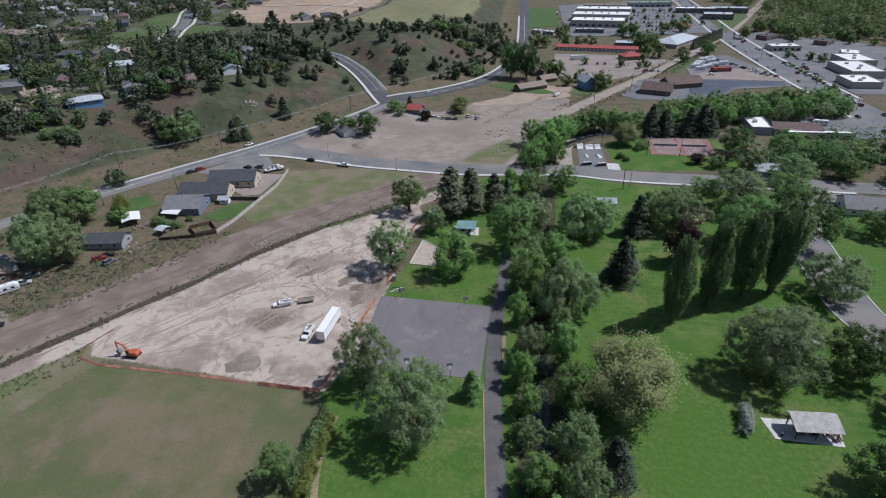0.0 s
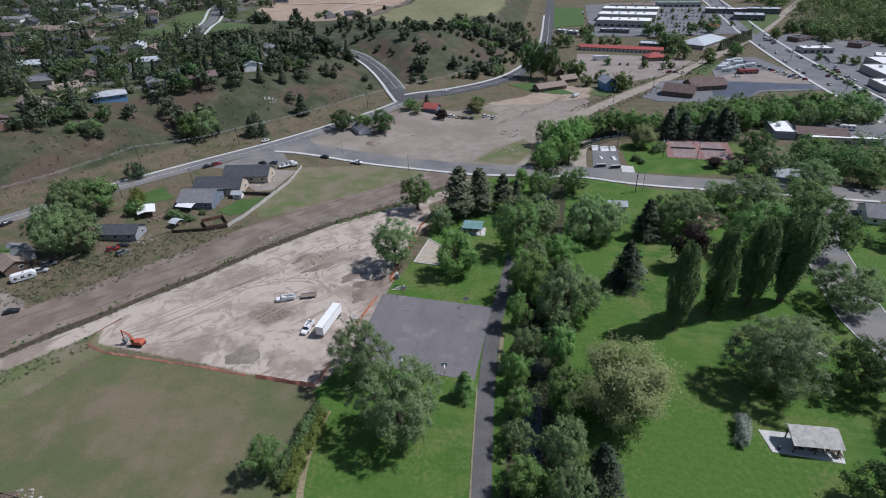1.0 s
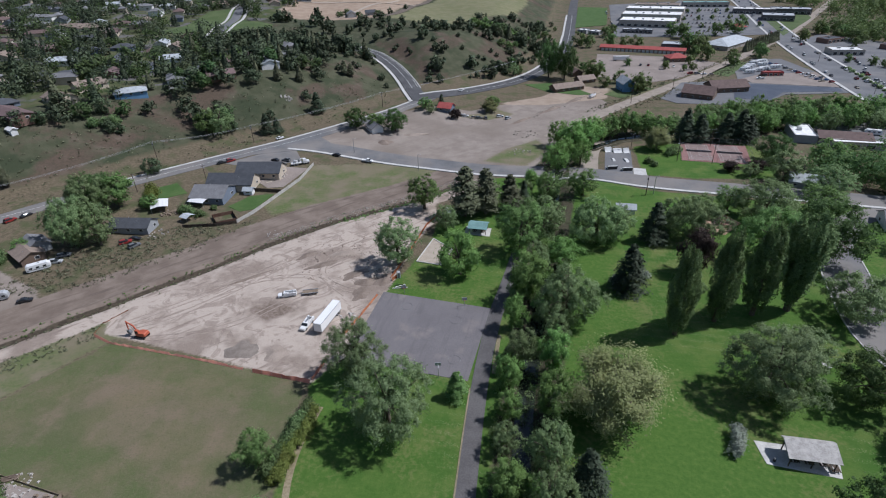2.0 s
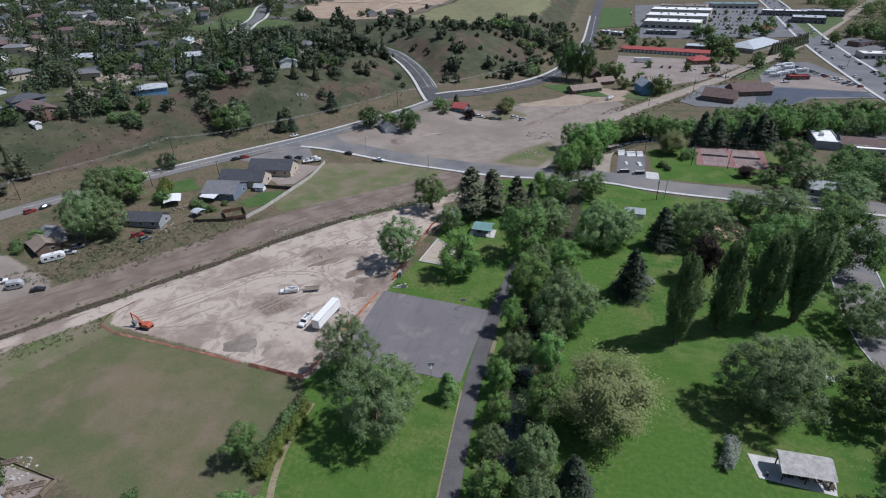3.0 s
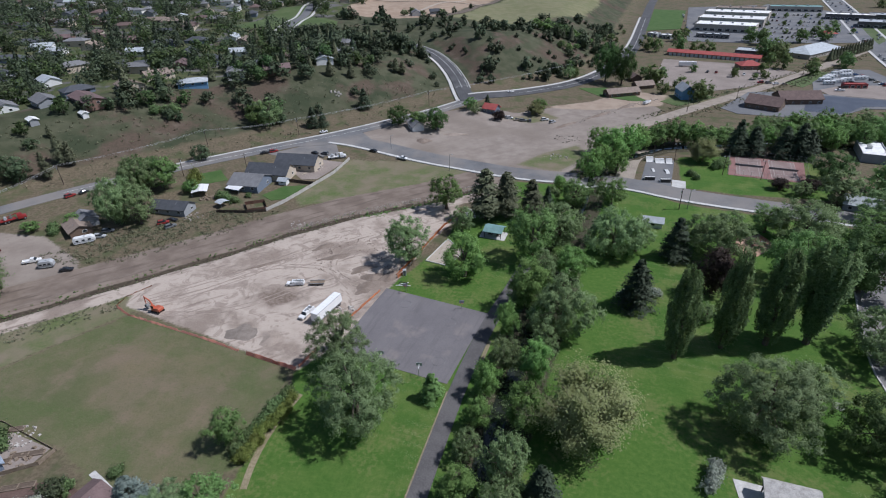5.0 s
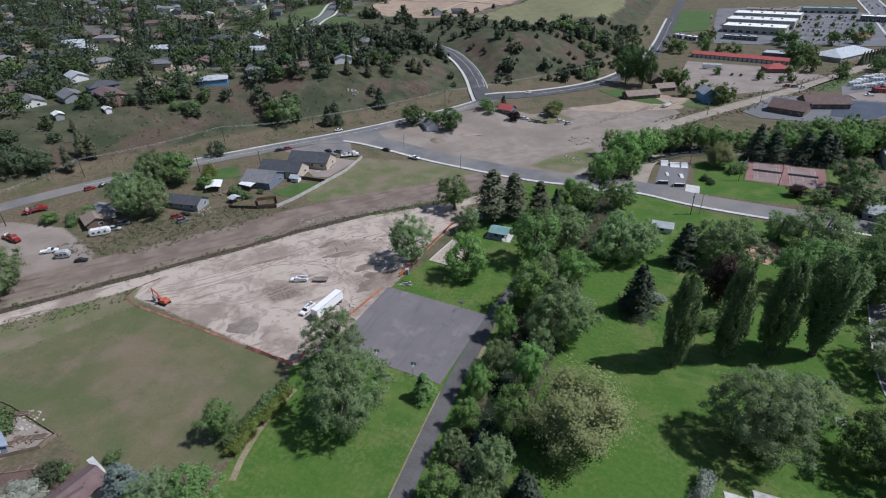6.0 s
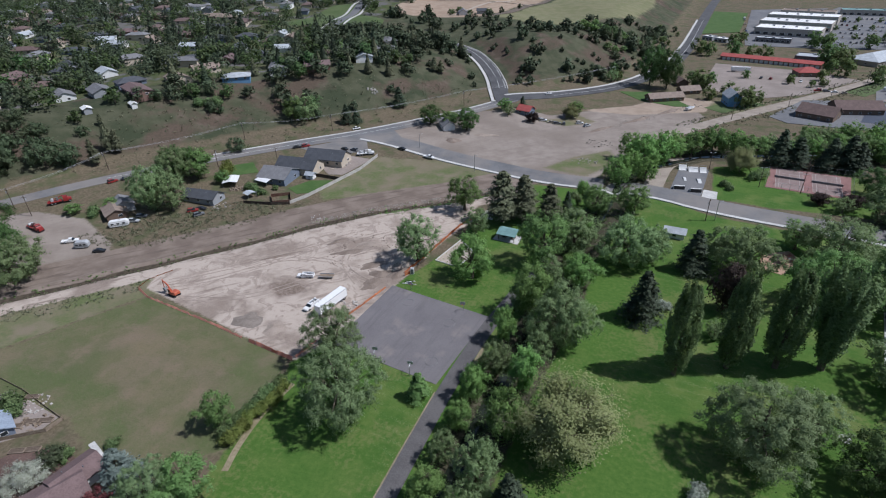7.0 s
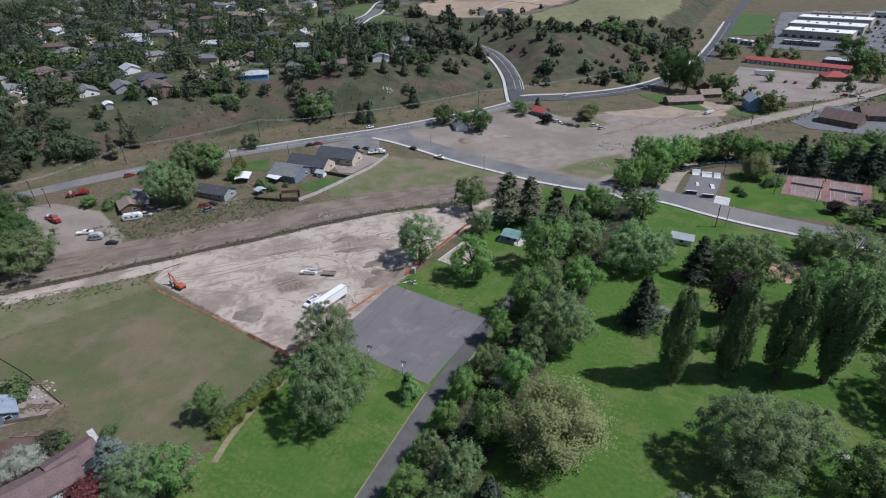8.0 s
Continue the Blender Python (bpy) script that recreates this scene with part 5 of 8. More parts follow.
taken = [*[(x, y) for x, y, a in CREST], (-205, 297), (-240, 250), (-262, 243), (-280, 232), (-246, 219)]
n_far = 0
for i in range(40):
    for j in range(40):
        u, v = i * 27 - 200, j * 29 - 200
        x, y = -330 - u * 0.94 + v * 0.34 + far_rng.uniform(-4, 4), 300 + u * 0.34 + v * 0.94 + far_rng.uniform(-4, 4)
        if not (-720 < x < -130 and 190 < y < 760) or x < -150 - (y - 60) * 1.25 or i % 4 == 0:
            continue
        d = float(beside(np.array([x]), np.array([y]), TOE)[0])
        if not on_plateau(x, y, d) or d < 86 or float(inside(np.array([x]), np.array([y]), GREEN_STRIP)[0]) > -12:
            continue
        if min(math.hypot(x - a, y - c) for a, c in taken) < 20 or float(np.abs(beside(np.array([x]), np.array([y]), PLATEAU_ROAD))[0]) < 16:
            continue
        taken.append((x, y))
        k = far_rng.randrange(len(PALETTE))
        turn = 20 + far_rng.choice([0, 90]) + far_rng.uniform(-6, 6)
        if len(MODELS) < 16:
            roof, wall, lab = PALETTE[len(MODELS) % 8]
            h = house(x, y, turn, far_rng.uniform(15, 20), far_rng.uniform(9, 12), 2.8 if len(MODELS) % 4 else 4.6, far_rng.uniform(1.9, 2.8), roof, wall, lab + " on the plateau", hip=len(MODELS) % 2 == 0, far=True)
            MODELS.append(tagged(h, group="plateau houses"))
        else:
            copy_thing(far_rng.choice(MODELS), pose(x, y, gz(x, y), 0, 0, turn))
        for _ in range(far_rng.choice([1, 2, 2, 3])):
            if n_far < 30:
                s = far_rng.uniform(0.65, 1.25)
                a, rr = far_rng.uniform(0, 6.28), far_rng.uniform(11, 17)
                tx, ty = x + math.cos(a) * rr, y + math.sin(a) * rr
                tagged(set_at(far_rng.choice(FAR), tx, ty, s, s, a * 50), group="neighbourhood trees")
                n_far += 1


for k, (x, y, a) in enumerate(CREST):
    copy_thing(MODELS[(k * 5 + 2) % len(MODELS)], pose(x, y, gz(x, y), 0, 0, a + 90 * (k % 3 == 0)))


def far_wood(name, label, spots, seed, material, size, per, h, cone=False):
    """A far wood: every tree a lump of leaves, too many to count."""
    rng = np.random.default_rng(seed)
    ps, ds = [], []
    for x, y in spots:
        s = rng.uniform(0.7, 1.3) if cone else rng.uniform(0.75, 1.55)
        if cone:
            q = rng.uniform(0, 1, per) ** 0.7
            a = rng.uniform(0, 6.283, per)
            w = 3.4 * s * q
            p, d = np.column_stack([np.cos(a) * w, np.sin(a) * w, h * s * (1.0 - 0.95 * q)]), np.column_stack([np.cos(a), np.sin(a), np.full(per, 0.5)])
        else:
            c, rad, p, d = round_crown(rng, h * s, 5.8 * s, per, 0.05, 14, 0.0, 0.5, 4)
        ps.append(p + np.array([x, y, gz(x, y)]))
        ds.append(d)
    tagged(new(name, card_mesh(name, np.concatenate(ps), np.concatenate(ds), size, rng, material, 0.4)), label, "trees", kind="stuff")


def plateau_spots(n, seed):
    r, out = random.Random(seed), []
    while len(out) < n:
        x, y = r.uniform(-800, -130), 200 + 780 * r.random() ** 1.35
        if x < -160 - (y - 50) * 1.3:
            continue
        d = float(beside(np.array([x]), np.array([y]), TOE)[0])
        if (on_plateau(x, y, d) or (d > 120 and y > 700 and x < -230)) and float(inside(np.array([x]), np.array([y]), GREEN_STRIP)[0]) < -4 and min(math.hypot(x - a, y - c) for a, c in taken) > 12:
            out.append((x, y))
    return out


far_wood("neighbourhood_trees", "dense green trees between far houses", plateau_spots(330, 31), 31, M_FARASH, 0.78, 300, 9)
far_wood("neighbourhood_trees", "grey-green trees between far houses", plateau_spots(210, 32), 32, M_FARGREY, 0.78, 300, 9)
far_wood("neighbourhood_trees", "dark trees between far houses", plateau_spots(370, 33), 33, M_DARKSHRUB, 0.8, 280, 11)
far_wood("neighbourhood_conifers", "dark conifers between far houses", plateau_spots(310, 34), 34, M_SPRUCE, 0.8, 200, 14, True)
wood_rng = random.Random(35)
town_spots = [(wood_rng.uniform(325, 640), wood_rng.uniform(420, 900)) for _ in range(2200)]
town_spots = [(x, y) for x, y in town_spots if x > 352 and not (x < 425 and y < 575) and not (x < 400 and y > 690) and abs((y - 616) - (x - 301) * 1.62) > 22][:620]
far_wood("town_trees", "dense green trees behind the shops", town_spots, 36, M_TOWN, 0.9, 210, 11)
near_town = [(wood_rng.uniform(140, 215), wood_rng.uniform(185, 285)) for _ in range(60)]
near_town = [(x, y) for x, y in near_town if not (148 < x < 195 and 186 < y < 230) and x > 150 + (y - 200) * 0.1 and y < 258]
far_wood("town_trees", "leafy trees round the town houses", near_town, 37, M_DARKASH, 0.55, 600, 9)
setting("road", ribbon(PLATEAU_ROAD, 9, 0.5), M_LOT, "grey street on the plateau", "road")
setting("pavement", ribbon(PLATEAU_ROAD, 2.5, 0.6, 0.5, 6, 8), M_CONCRETE, "pale concrete walk on the plateau", "pavement")
setting("pavement", ribbon(PLATEAU_ROAD, 2.5, 0.6, 0.5, 6, -8), M_CONCRETE, "pale concrete walk on the plateau", "pavement")
M_FARLAWN = surface("far_lawn", (0.06, 0.095, 0.03), (0.105, 0.135, 0.055), 0.95, 1, 0.05)
setting("ground_lawn", sheet(GREEN_STRIP, 0.35, 10), M_FARLAWN, "mown green strip on the plateau", "lawn")


# ---- shops and lots ----
M_YARDLAWN = surface("watered_lawn", (0.05, 0.1, 0.024), (0.08, 0.13, 0.04), 0.95, 2, 0.15)
W_STORE, W_DARKSTORE = wall_mat("store_stucco", (0.42, 0.38, 0.33)), wall_mat("dark_store_wall", (0.14, 0.13, 0.13))
M_SEAL = surface("blue_black_sealcoat", (0.055, 0.065, 0.088), (0.085, 0.098, 0.125), 0.6, 2, 0.1)
M_SAND = surface("sand", (0.34, 0.29, 0.23), (0.44, 0.38, 0.31), 0.95, 6, 0.5, 0.2)
M_CHIPS = surface("wood_chips", (0.32, 0.20, 0.14), (0.46, 0.31, 0.22), 0.95, 6, 0.5, 0.3)
M_LOTDIRT = surface("gravel_lot", (0.22, 0.185, 0.16), (0.30, 0.255, 0.225), 0.95, 2, 0.07, 0.2)
for poly, mat, lab, cat, lift in (
    ([(200, 632), (290, 640), (300, 668), (345, 840), (278, 945), (236, 860), (204, 720)], M_LOT, "wide asphalt car park of the stores", "car park", 0.35),
    ([(132, 640), (200, 632), (204, 720), (236, 860), (262, 930), (166, 905), (140, 720)], M_LOT, "asphalt yard round the stores", "car park", 0.3),
    ([(190, 440), (210, 424), (249, 413), (256, 465), (252, 516), (228, 516), (197, 466)], M_LOT, "asphalt sales lot with parked vehicles", "car park", 0.2),
    ([(128, 372), (120, 384), (146, 430), (182, 436), (208, 424), (250, 412), (248, 398), (205, 394), (176, 366)], M_LOT, "asphalt yard of the brown buildings", "car park", 0.24),
    ([(196, 428), (250, 414), (256, 462), (214, 458), (194, 442)], M_LOTDIRT, "dusty gravel apron of the sales lot", "yard", 0.28),
    ([(168, 384), (182, 424), (200, 424), (248, 412), (246, 402), (206, 400), (190, 380)], M_SEAL, "fresh blue-black sealed asphalt", "car park", 0.32),
    ([(84, 455), (100, 546), (172, 526), (196, 500), (150, 446), (112, 424)], M_LOTDIRT, "gravel yard in front of the storage row", "yard", 0.2),
    ([(186, 322), (226, 344), (246, 346), (240, 284), (212, 280), (206, 306)], M_LOT, "asphalt car park beside the long roof", "car park", 0.25),
    ([(276, 372), (420, 350), (425, 480), (400, 560), (340, 640), (305, 600), (284, 462)], M_LOT, "asphalt car park along the main street", "car park", 0.24),
    ([(95, 701), (134, 716), (158, 868), (118, 884)], M_YARDLAWN, "green sports field by the stores", "field", 0.4),
    ([(302, 632), (336, 800), (396, 800), (380, 745)], M_FARLAWN, "rough grass plot at the junction", "field", 0.3),
    ([(-150, 212), (-140, 203), (-130, 212), (-140, 221)], M_YARDLAWN, "small green front lawn", "lawn", 0.12),
    ([(-106, 202), (-100.5, 213), (-90.5, 216.5), (-93.5, 201), (-99, 198)], M_YARDLAWN, "small green back lawn", "lawn", 0.12),
    ([(28, 424), (48, 430), (68, 410), (76, 396), (66, 394), (44, 404)], M_YARDLAWN, "green lawn of the brown house", "lawn", 0.15),
    ([(94, 385), (84, 396), (110, 426), (122, 412)], M_FARLAWN, "rough grass round the blue barn", "lawn", 0.12),
    ([(186, 449), (222, 498), (212, 508), (176, 461)], M_FARLAWN, "rough grass beside the old railway bed", "lawn", 0.12),
):
    if cat in ("lawn", "field"):
        setting("ground_lawn", sheet(poly, lift, 12), mat, lab, cat)
    else:
        setting("pavement", sheet(poly, lift, 12), mat, lab, cat)


def shop(x, y, turn, length, depth, h, roof, wall, label, units=2, bays=6, awning=None):
    """A flat-roofed store along its own x axis, its front to -y."""
    t = thing("store_building", label, "store", m=pose(x, y, gz(x, y) - 0.2, 0, 0, turn))
    part("wall", Geo().box((0, 0, -0.6), (length, depth, h + 0.6)), wall, t)
    g = Geo()
    for sx, sy, w, d in ((0, -1, length, 0.35), (0, 1, length, 0.35), (-1, 0, 0.35, depth - 0.7), (1, 0, 0.35, depth - 0.7)):
        g.box((sx * (length / 2 - 0.175), sy * (depth / 2 - 0.175), h), (w, d, 0.6))
    part("parapet", g, wall, t)
    part("roof", Geo().box((0, 0, h), (length - 0.8, depth - 0.8, 0.15)), roof, t)
    for k in range(units):
        ux = -length * 0.35 + length * 0.7 * (k + 0.5) / units
        part("rooftop_unit", Geo().box((ux, depth * 0.12 * (-1) ** k, h + 0.15), (2.4, 1.8, 1.3)), M_STEEL, t)
    for k in range(bays):
        bx = -length / 2 + (k + 0.5) * length / bays
        w = part("window", Geo().box((bx, -depth / 2 - 0.04, 0.7), (length / bays * 0.66, 0.12, min(2.6, h * 0.6))), M_TRIM, t)
        part("pane", Geo().box((bx, -depth / 2 - 0.1, 0.85), (length / bays * 0.58, 0.1, min(2.3, h * 0.52))), M_GLASS, w)
    if awning:
        part("awning", Geo().box((0, -depth / 2 - 1.2, h * 0.62), (length * 0.96, 2.4, 0.3)), awning, t)
    return t


def storage_row():
    t = thing("storage_building", "long low storage row with a red roof", "storage building", m=pose(143, 557, gz(143, 557), 0, 0, -20.7))
    part("wall", Geo().box((0, 0, -0.8), (78, 9, 4.0)), W_BRICK, t)
    g = Geo().slab([(-5.2, 2.9), (0, 5.0), (5.2, 2.9), (5.2, 3.15), (0, 5.25), (-5.2, 3.15)], 79, pose(0, 0, 0, 0, 0, 90))
    part("roof", g, R_RED, t, "long red metal roof")
    for k in range(20):
        part("roller_door", Geo().box((-36 + k * 3.8, -4.55, 0), (2.7, 0.12, 2.5)), M_DOOR, t)


storage_row()
shop(178, 571, -20, 26, 18, 5, R_PALE, W_DARKSTORE, "grey warehouse with a pale metal roof", 1, 5)
house(230, 584, -43, 56, 26, 4, 4.5, R_PALE, W_STORE, "large office with a pale green hipped roof", hip=True, near=True)
shop(181, 712, -19, 62, 30, 7, R_WHITE, W_STORE, "large store with a white flat roof", 4, 8)
shop(194, 752, -19, 70, 32, 8, R_WHITE, W_STORE, "large store with a white flat roof", 5, 8, R_TEAL)
shop(209, 800, -19, 72, 30, 8, R_WHITE, W_STORE, "large store with a white flat roof", 4, 8, R_TEAL)
shop(222, 845, -19, 58, 26, 7, R_TAN, W_STORE, "store with a pale roof and teal canopy", 3, 7, R_TEAL)
shop(160, 664, -16, 32, 11, 4, R_PALE, W_DARKSTORE, "low narrow building with a pale roof", 3, 7)
shop(101, 668, -32, 11, 10, 3.6, R_WHITE, W_GREY, "small white-roofed block by the field", 1, 3)
shop(113, 658, -32, 13, 10, 3.6, R_WHITE, W_GREY, "small white-roofed block by the field", 1, 3)
shop(292, 866, -10, 60, 20, 6, R_TEAL, W_STORE, "store with a teal roof behind the car park", 3, 8)
shop(316, 436, 82, 40, 24, 5, R_WHITE, W_STORE, "white-roofed store with a red front", 3, 7, R_RED)
shop(294, 398, 82, 24, 20, 4.5, R_WHITE, W_STORE, "pale store beside the main street", 3, 5)
shop(336, 470, 82, 30, 22, 5, R_WHITE, W_STORE, "white-roofed store behind the car park", 2, 5)
shop(313, 536, -5, 26, 16, 4.5, R_WHITE, W_STORE, "low restaurant with a white roof", 2, 5)
shop(338, 738, -20, 34, 26, 6, R_PALE, W_DARKSTORE, "dark block with a pale roof at the junction", 2, 5)
shop(372, 786, -20, 46, 22, 6, R_PALE, W_DARKSTORE, "long dark block with a pale roof", 3, 7)
shop(330, 790, -20, 50, 18, 6, R_WHITE, W_DARKSTORE, "long dark block with a white roof", 3, 7)
shop(352, 500, 60, 20, 14, 4, R_WHITE, W_STORE, "small shop with a white roof", 1, 4)
shop(366, 560, 40, 22, 12, 4, R_DARK, W_BRICK, "low dark-roofed block behind the street", 1, 4)
shop(352, 430, 82, 30, 16, 4.5, R_PALE, W_STORE, "plain shop with a pale roof", 2, 5)
shop(380, 470, 70, 34, 18, 4.5, R_WHITE, W_DARKSTORE, "long shop with a white roof", 2, 6)
shop(390, 400, 82, 30, 20, 4.5, R_TAN, W_STORE, "low shop with a tan roof", 2, 5)
shop(330, 596, 30, 24, 12, 4, R_DARK, W_BRICK, "dark low block by the junction", 1, 4)
house(272, 676, 20, 13, 11, 3.4, 3.2, R_RED, W_WHITE, "small eatery with a red roof", hip=True)
shop(175, 304, 78, 22, 11, 4, R_WHITE, W_GREY, "long low building with a white roof", 1, 5)
house(192, 296, 78, 24, 13, 3.6, 2.2, R_BROWN, W_STORE, "long low building with a brown roof", near=True)
shop(200, 286, -8, 34, 5, 3.4, R_WHITE, W_STORE, "white-roofed front porch building", 0, 5)
for k in range(15):
    tagged(set_at(FAR[4], 234 + k * 3.6, 549 + k * 4.0, 0.75, 0.72, k * 50), group="conifer row by the office")
for x, y, s in ((88, 590, 1.3), (96, 580, 1.1), (118, 588, 1.2), (130, 580, 1.0), (142, 576, 1.1), (186, 556, 1.5), (192, 548, 1.3), (196, 560, 1.5), (120, 640, 1.0), (128, 650, 1.1), (190, 640, 1.3), (200, 625, 1.4), (170, 494, 0.75), (146, 478, 0.6), (148, 486, 0.55), (166, 474, 0.55), (158, 470, 0.5), (188, 512, 1.2), (180, 520, 1.0), (92, 468, 0.8), (82, 450, 1.2), (86, 446, 1.0), (78, 470, 0.7), (108, 402, 1.1), (112, 408, 1.1), (88, 418, 0.8), (100, 430, 0.9), (118, 492, 0.6), (236, 640, 1.2), (262, 650, 1.2), (258, 672, 1.0), (280, 690, 1.2), (212, 520, 0.8), (236, 520, 1.0), (240, 530, 1.0), (205, 492, 0.9), (340, 640, 1.2), (306, 600, 1.1), (352, 620, 1.1), (310, 486, 0.7), (316, 478, 0.7), (298, 500, 0.6)):
    set_at(TOWN_TREES[int(x) % 3], x, y, s, s * 1.05, x * 13)
for k in range(34):
    x, y = 322 + far_rng.uniform(0, 95), 545 + far_rng.uniform(0, 130)
    if abs((y - 616) - (x - 301) * 1.62) > 16 and min(math.hypot(x - a, y - b) for a, b in ((366, 560), (330, 596), (336, 470))) > 15:
        s = far_rng.uniform(0.55, 1.1)
        tagged(set_at(TOWN_TREES[k % 3], x, y, s, s, k * 53), group="trees behind the shops")
for k in range(46):
    i = far_rng.uniform(0, 1)
    y = 455 + 250 * i
    x = 38 + (y - 455) * 0.2 - far_rng.uniform(9, 42)
    s = far_rng.uniform(0.25, 0.6)
    tagged(set_at(far_rng.choice([TOWN_TREES[0], FAR[2], JUNIPER[0], JUNIPER[1]]), x, y, s if k % 2 else s * 1.4, s * 1.2, k * 61), group="brush on the slope by the road")
for k in range(18):
    set_at(TOWN_TREES[k % 3], 216 + (k % 6) * 17 + far_rng.uniform(-3, 3), 690 + (k // 6) * 55 + far_rng.uniform(-4, 4), 0.55, 0.55, k * 60)


# ---- vehicles ----
def paint(name, c, rough=0.35):
    return surface(name, tuple(v * 0.95 for v in c), c, rough, 4, 0.6, spec=0.5)


M_TYRE = surface("tyre_rubber", (0.018, 0.018, 0.018), (0.035, 0.035, 0.035), 0.9)
P_WHITE, P_SILVER, P_BLACK = paint("white_paint", (0.78, 0.78, 0.77)), paint("silver_paint", (0.42, 0.43, 0.44)), paint("black_paint", (0.025, 0.025, 0.028))
P_RED, P_BLUE, P_TAN = paint("red_paint", (0.27, 0.03, 0.028)), paint("blue_paint", (0.04, 0.09, 0.22)), paint("tan_paint", (0.36, 0.31, 0.24))
P_ORANGE, P_GREY = paint("orange_paint", (0.47, 0.115, 0.06)), paint("grey_paint", (0.16, 0.165, 0.17))
P_TRAILER = paint("trailer_panel", (0.82, 0.82, 0.81), 0.5)


def wheels(t, spots, r=0.34, w=0.24, rims=True):
    for x, y in spots:
        wh = part("wheel", Geo().tube((x, y - w / 2, r), (x, y + w / 2, r), r, r, 12), M_TYRE, t)
        if rims:
            part("rim", Geo().tube((x, y - w / 2 - 0.01, r), (x, y + w / 2 + 0.01, r), r * 0.55, r * 0.55, 8), M_STEEL, wh)


def hull(sections):
    """A body from cross-sections along x: (x, half width low, half width high, z low, z high)."""
    g, n = Geo(), len(sections)
    vs, fs = [], []
    for x, a, b, z0, z1 in sections:
        zm = z0 + (z1 - z0) * 0.55
        vs += [(x, -a, z0), (x, a, z0), (x, max(a, b) * 1.02, zm), (x, b, z1), (x, -b, z1), (x, -max(a, b) * 1.02, zm)]
    for i in range(n - 1):
        for k in range(6):
            p, q = i * 6 + k, i * 6 + (k + 1) % 6
            fs.append((p, q, q + 6, p + 6))
    return g.add(vs, fs + [tuple(range(5, -1, -1)), tuple(range((n - 1) * 6, n * 6))])


def car(label, mat, kind="sedan"):
    t = thing("car", label, "car")
    if kind == "suv":
        body = [(-2.3, 0.8, 0.78, 0.45, 0.95), (-2.25, 0.88, 0.86, 0.32, 1.05), (0.9, 0.9, 0.88, 0.3, 1.05), (2.2, 0.86, 0.8, 0.32, 0.95), (2.35, 0.75, 0.72, 0.45, 0.8)]
        cab = [(-2.2, 0.84, 0.7, 1.0, 1.35), (-1.9, 0.84, 0.7, 1.0, 1.72), (0.2, 0.84, 0.7, 1.0, 1.74), (1.1, 0.84, 0.74, 1.0, 1.05)]
    else:
        body = [(-2.3, 0.72, 0.7, 0.4, 0.85), (-2.2, 0.86, 0.82, 0.28, 0.95), (0.9, 0.88, 0.84, 0.26, 0.95), (2.15, 0.84, 0.78, 0.28, 0.78), (2.3, 0.7, 0.66, 0.4, 0.65)]
        cab = [(-1.7, 0.8, 0.74, 0.9, 0.95), (-1.0, 0.8, 0.62, 0.9, 1.42), (0.3, 0.8, 0.62, 0.9, 1.44), (1.2, 0.8, 0.74, 0.9, 0.94)]
    part("body", hull(body), mat, t, smooth=False)
    part("cabin_glass", hull(cab), M_GLASS, t)
    x0, x1, z = (-1.75, 0.15, 1.72) if kind == "suv" else (-0.95, 0.25, 1.42)
    part("roof_panel", Geo().box(((x0 + x1) / 2, 0, z), (x1 - x0, 1.28, 0.05)), mat, t)
    wheels(t, [(-1.4, -0.8), (-1.4, 0.8), (1.4, -0.8), (1.4, 0.8)], rims=False)
    return t


def pickup(label, mat, bed="open"):
    t = thing("pickup_truck", label, "pickup truck")
    part("body", hull([(-0.4, 0.92, 0.9, 0.45, 1.15), (1.3, 0.94, 0.92, 0.4, 1.15), (2.75, 0.9, 0.86, 0.42, 1.1), (2.95, 0.8, 0.76, 0.5, 0.95)]), mat, t)
    part("cab", hull([(-0.35, 0.9, 0.74, 1.1, 1.85), (1.0, 0.9, 0.74, 1.1, 1.87)]), mat, t)
    part("windscreen", hull([(1.0, 0.86, 0.72, 1.14, 1.82), (1.6, 0.88, 0.84, 1.12, 1.18)]), M_GLASS, t)
    for s in (-1, 1):
        part("side_glass", Geo().box((0.3, s * 0.83, 1.25), (1.1, 0.05, 0.45)), M_GLASS, t)
    g = Geo().box((-1.75, 0, 0.75), (2.6, 1.84, 0.1))
    for s in (-1, 1):
        g.box((-1.75, s * 0.9, 0.6), (2.6, 0.08, 0.6))
    g.box((-3.02, 0, 0.6), (0.08, 1.84, 0.6))
    part("bed", g, mat, t)
    if bed == "utility":
        for s in (-1, 1):
            part("tool_box", Geo().box((-1.7, s * 0.78, 1.2), (2.4, 0.4, 0.55)), mat, t)
        part("rack", Geo().box((-0.8, 0, 1.9), (2.6, 0.5, 0.08)).box((-1.9, 0, 1.1), (0.1, 1.6, 0.9)), M_STEEL, t)
    wheels(t, [(-1.8, -0.85), (-1.8, 0.85), (1.85, -0.85), (1.85, 0.85)], 0.4, 0.28)
    return t


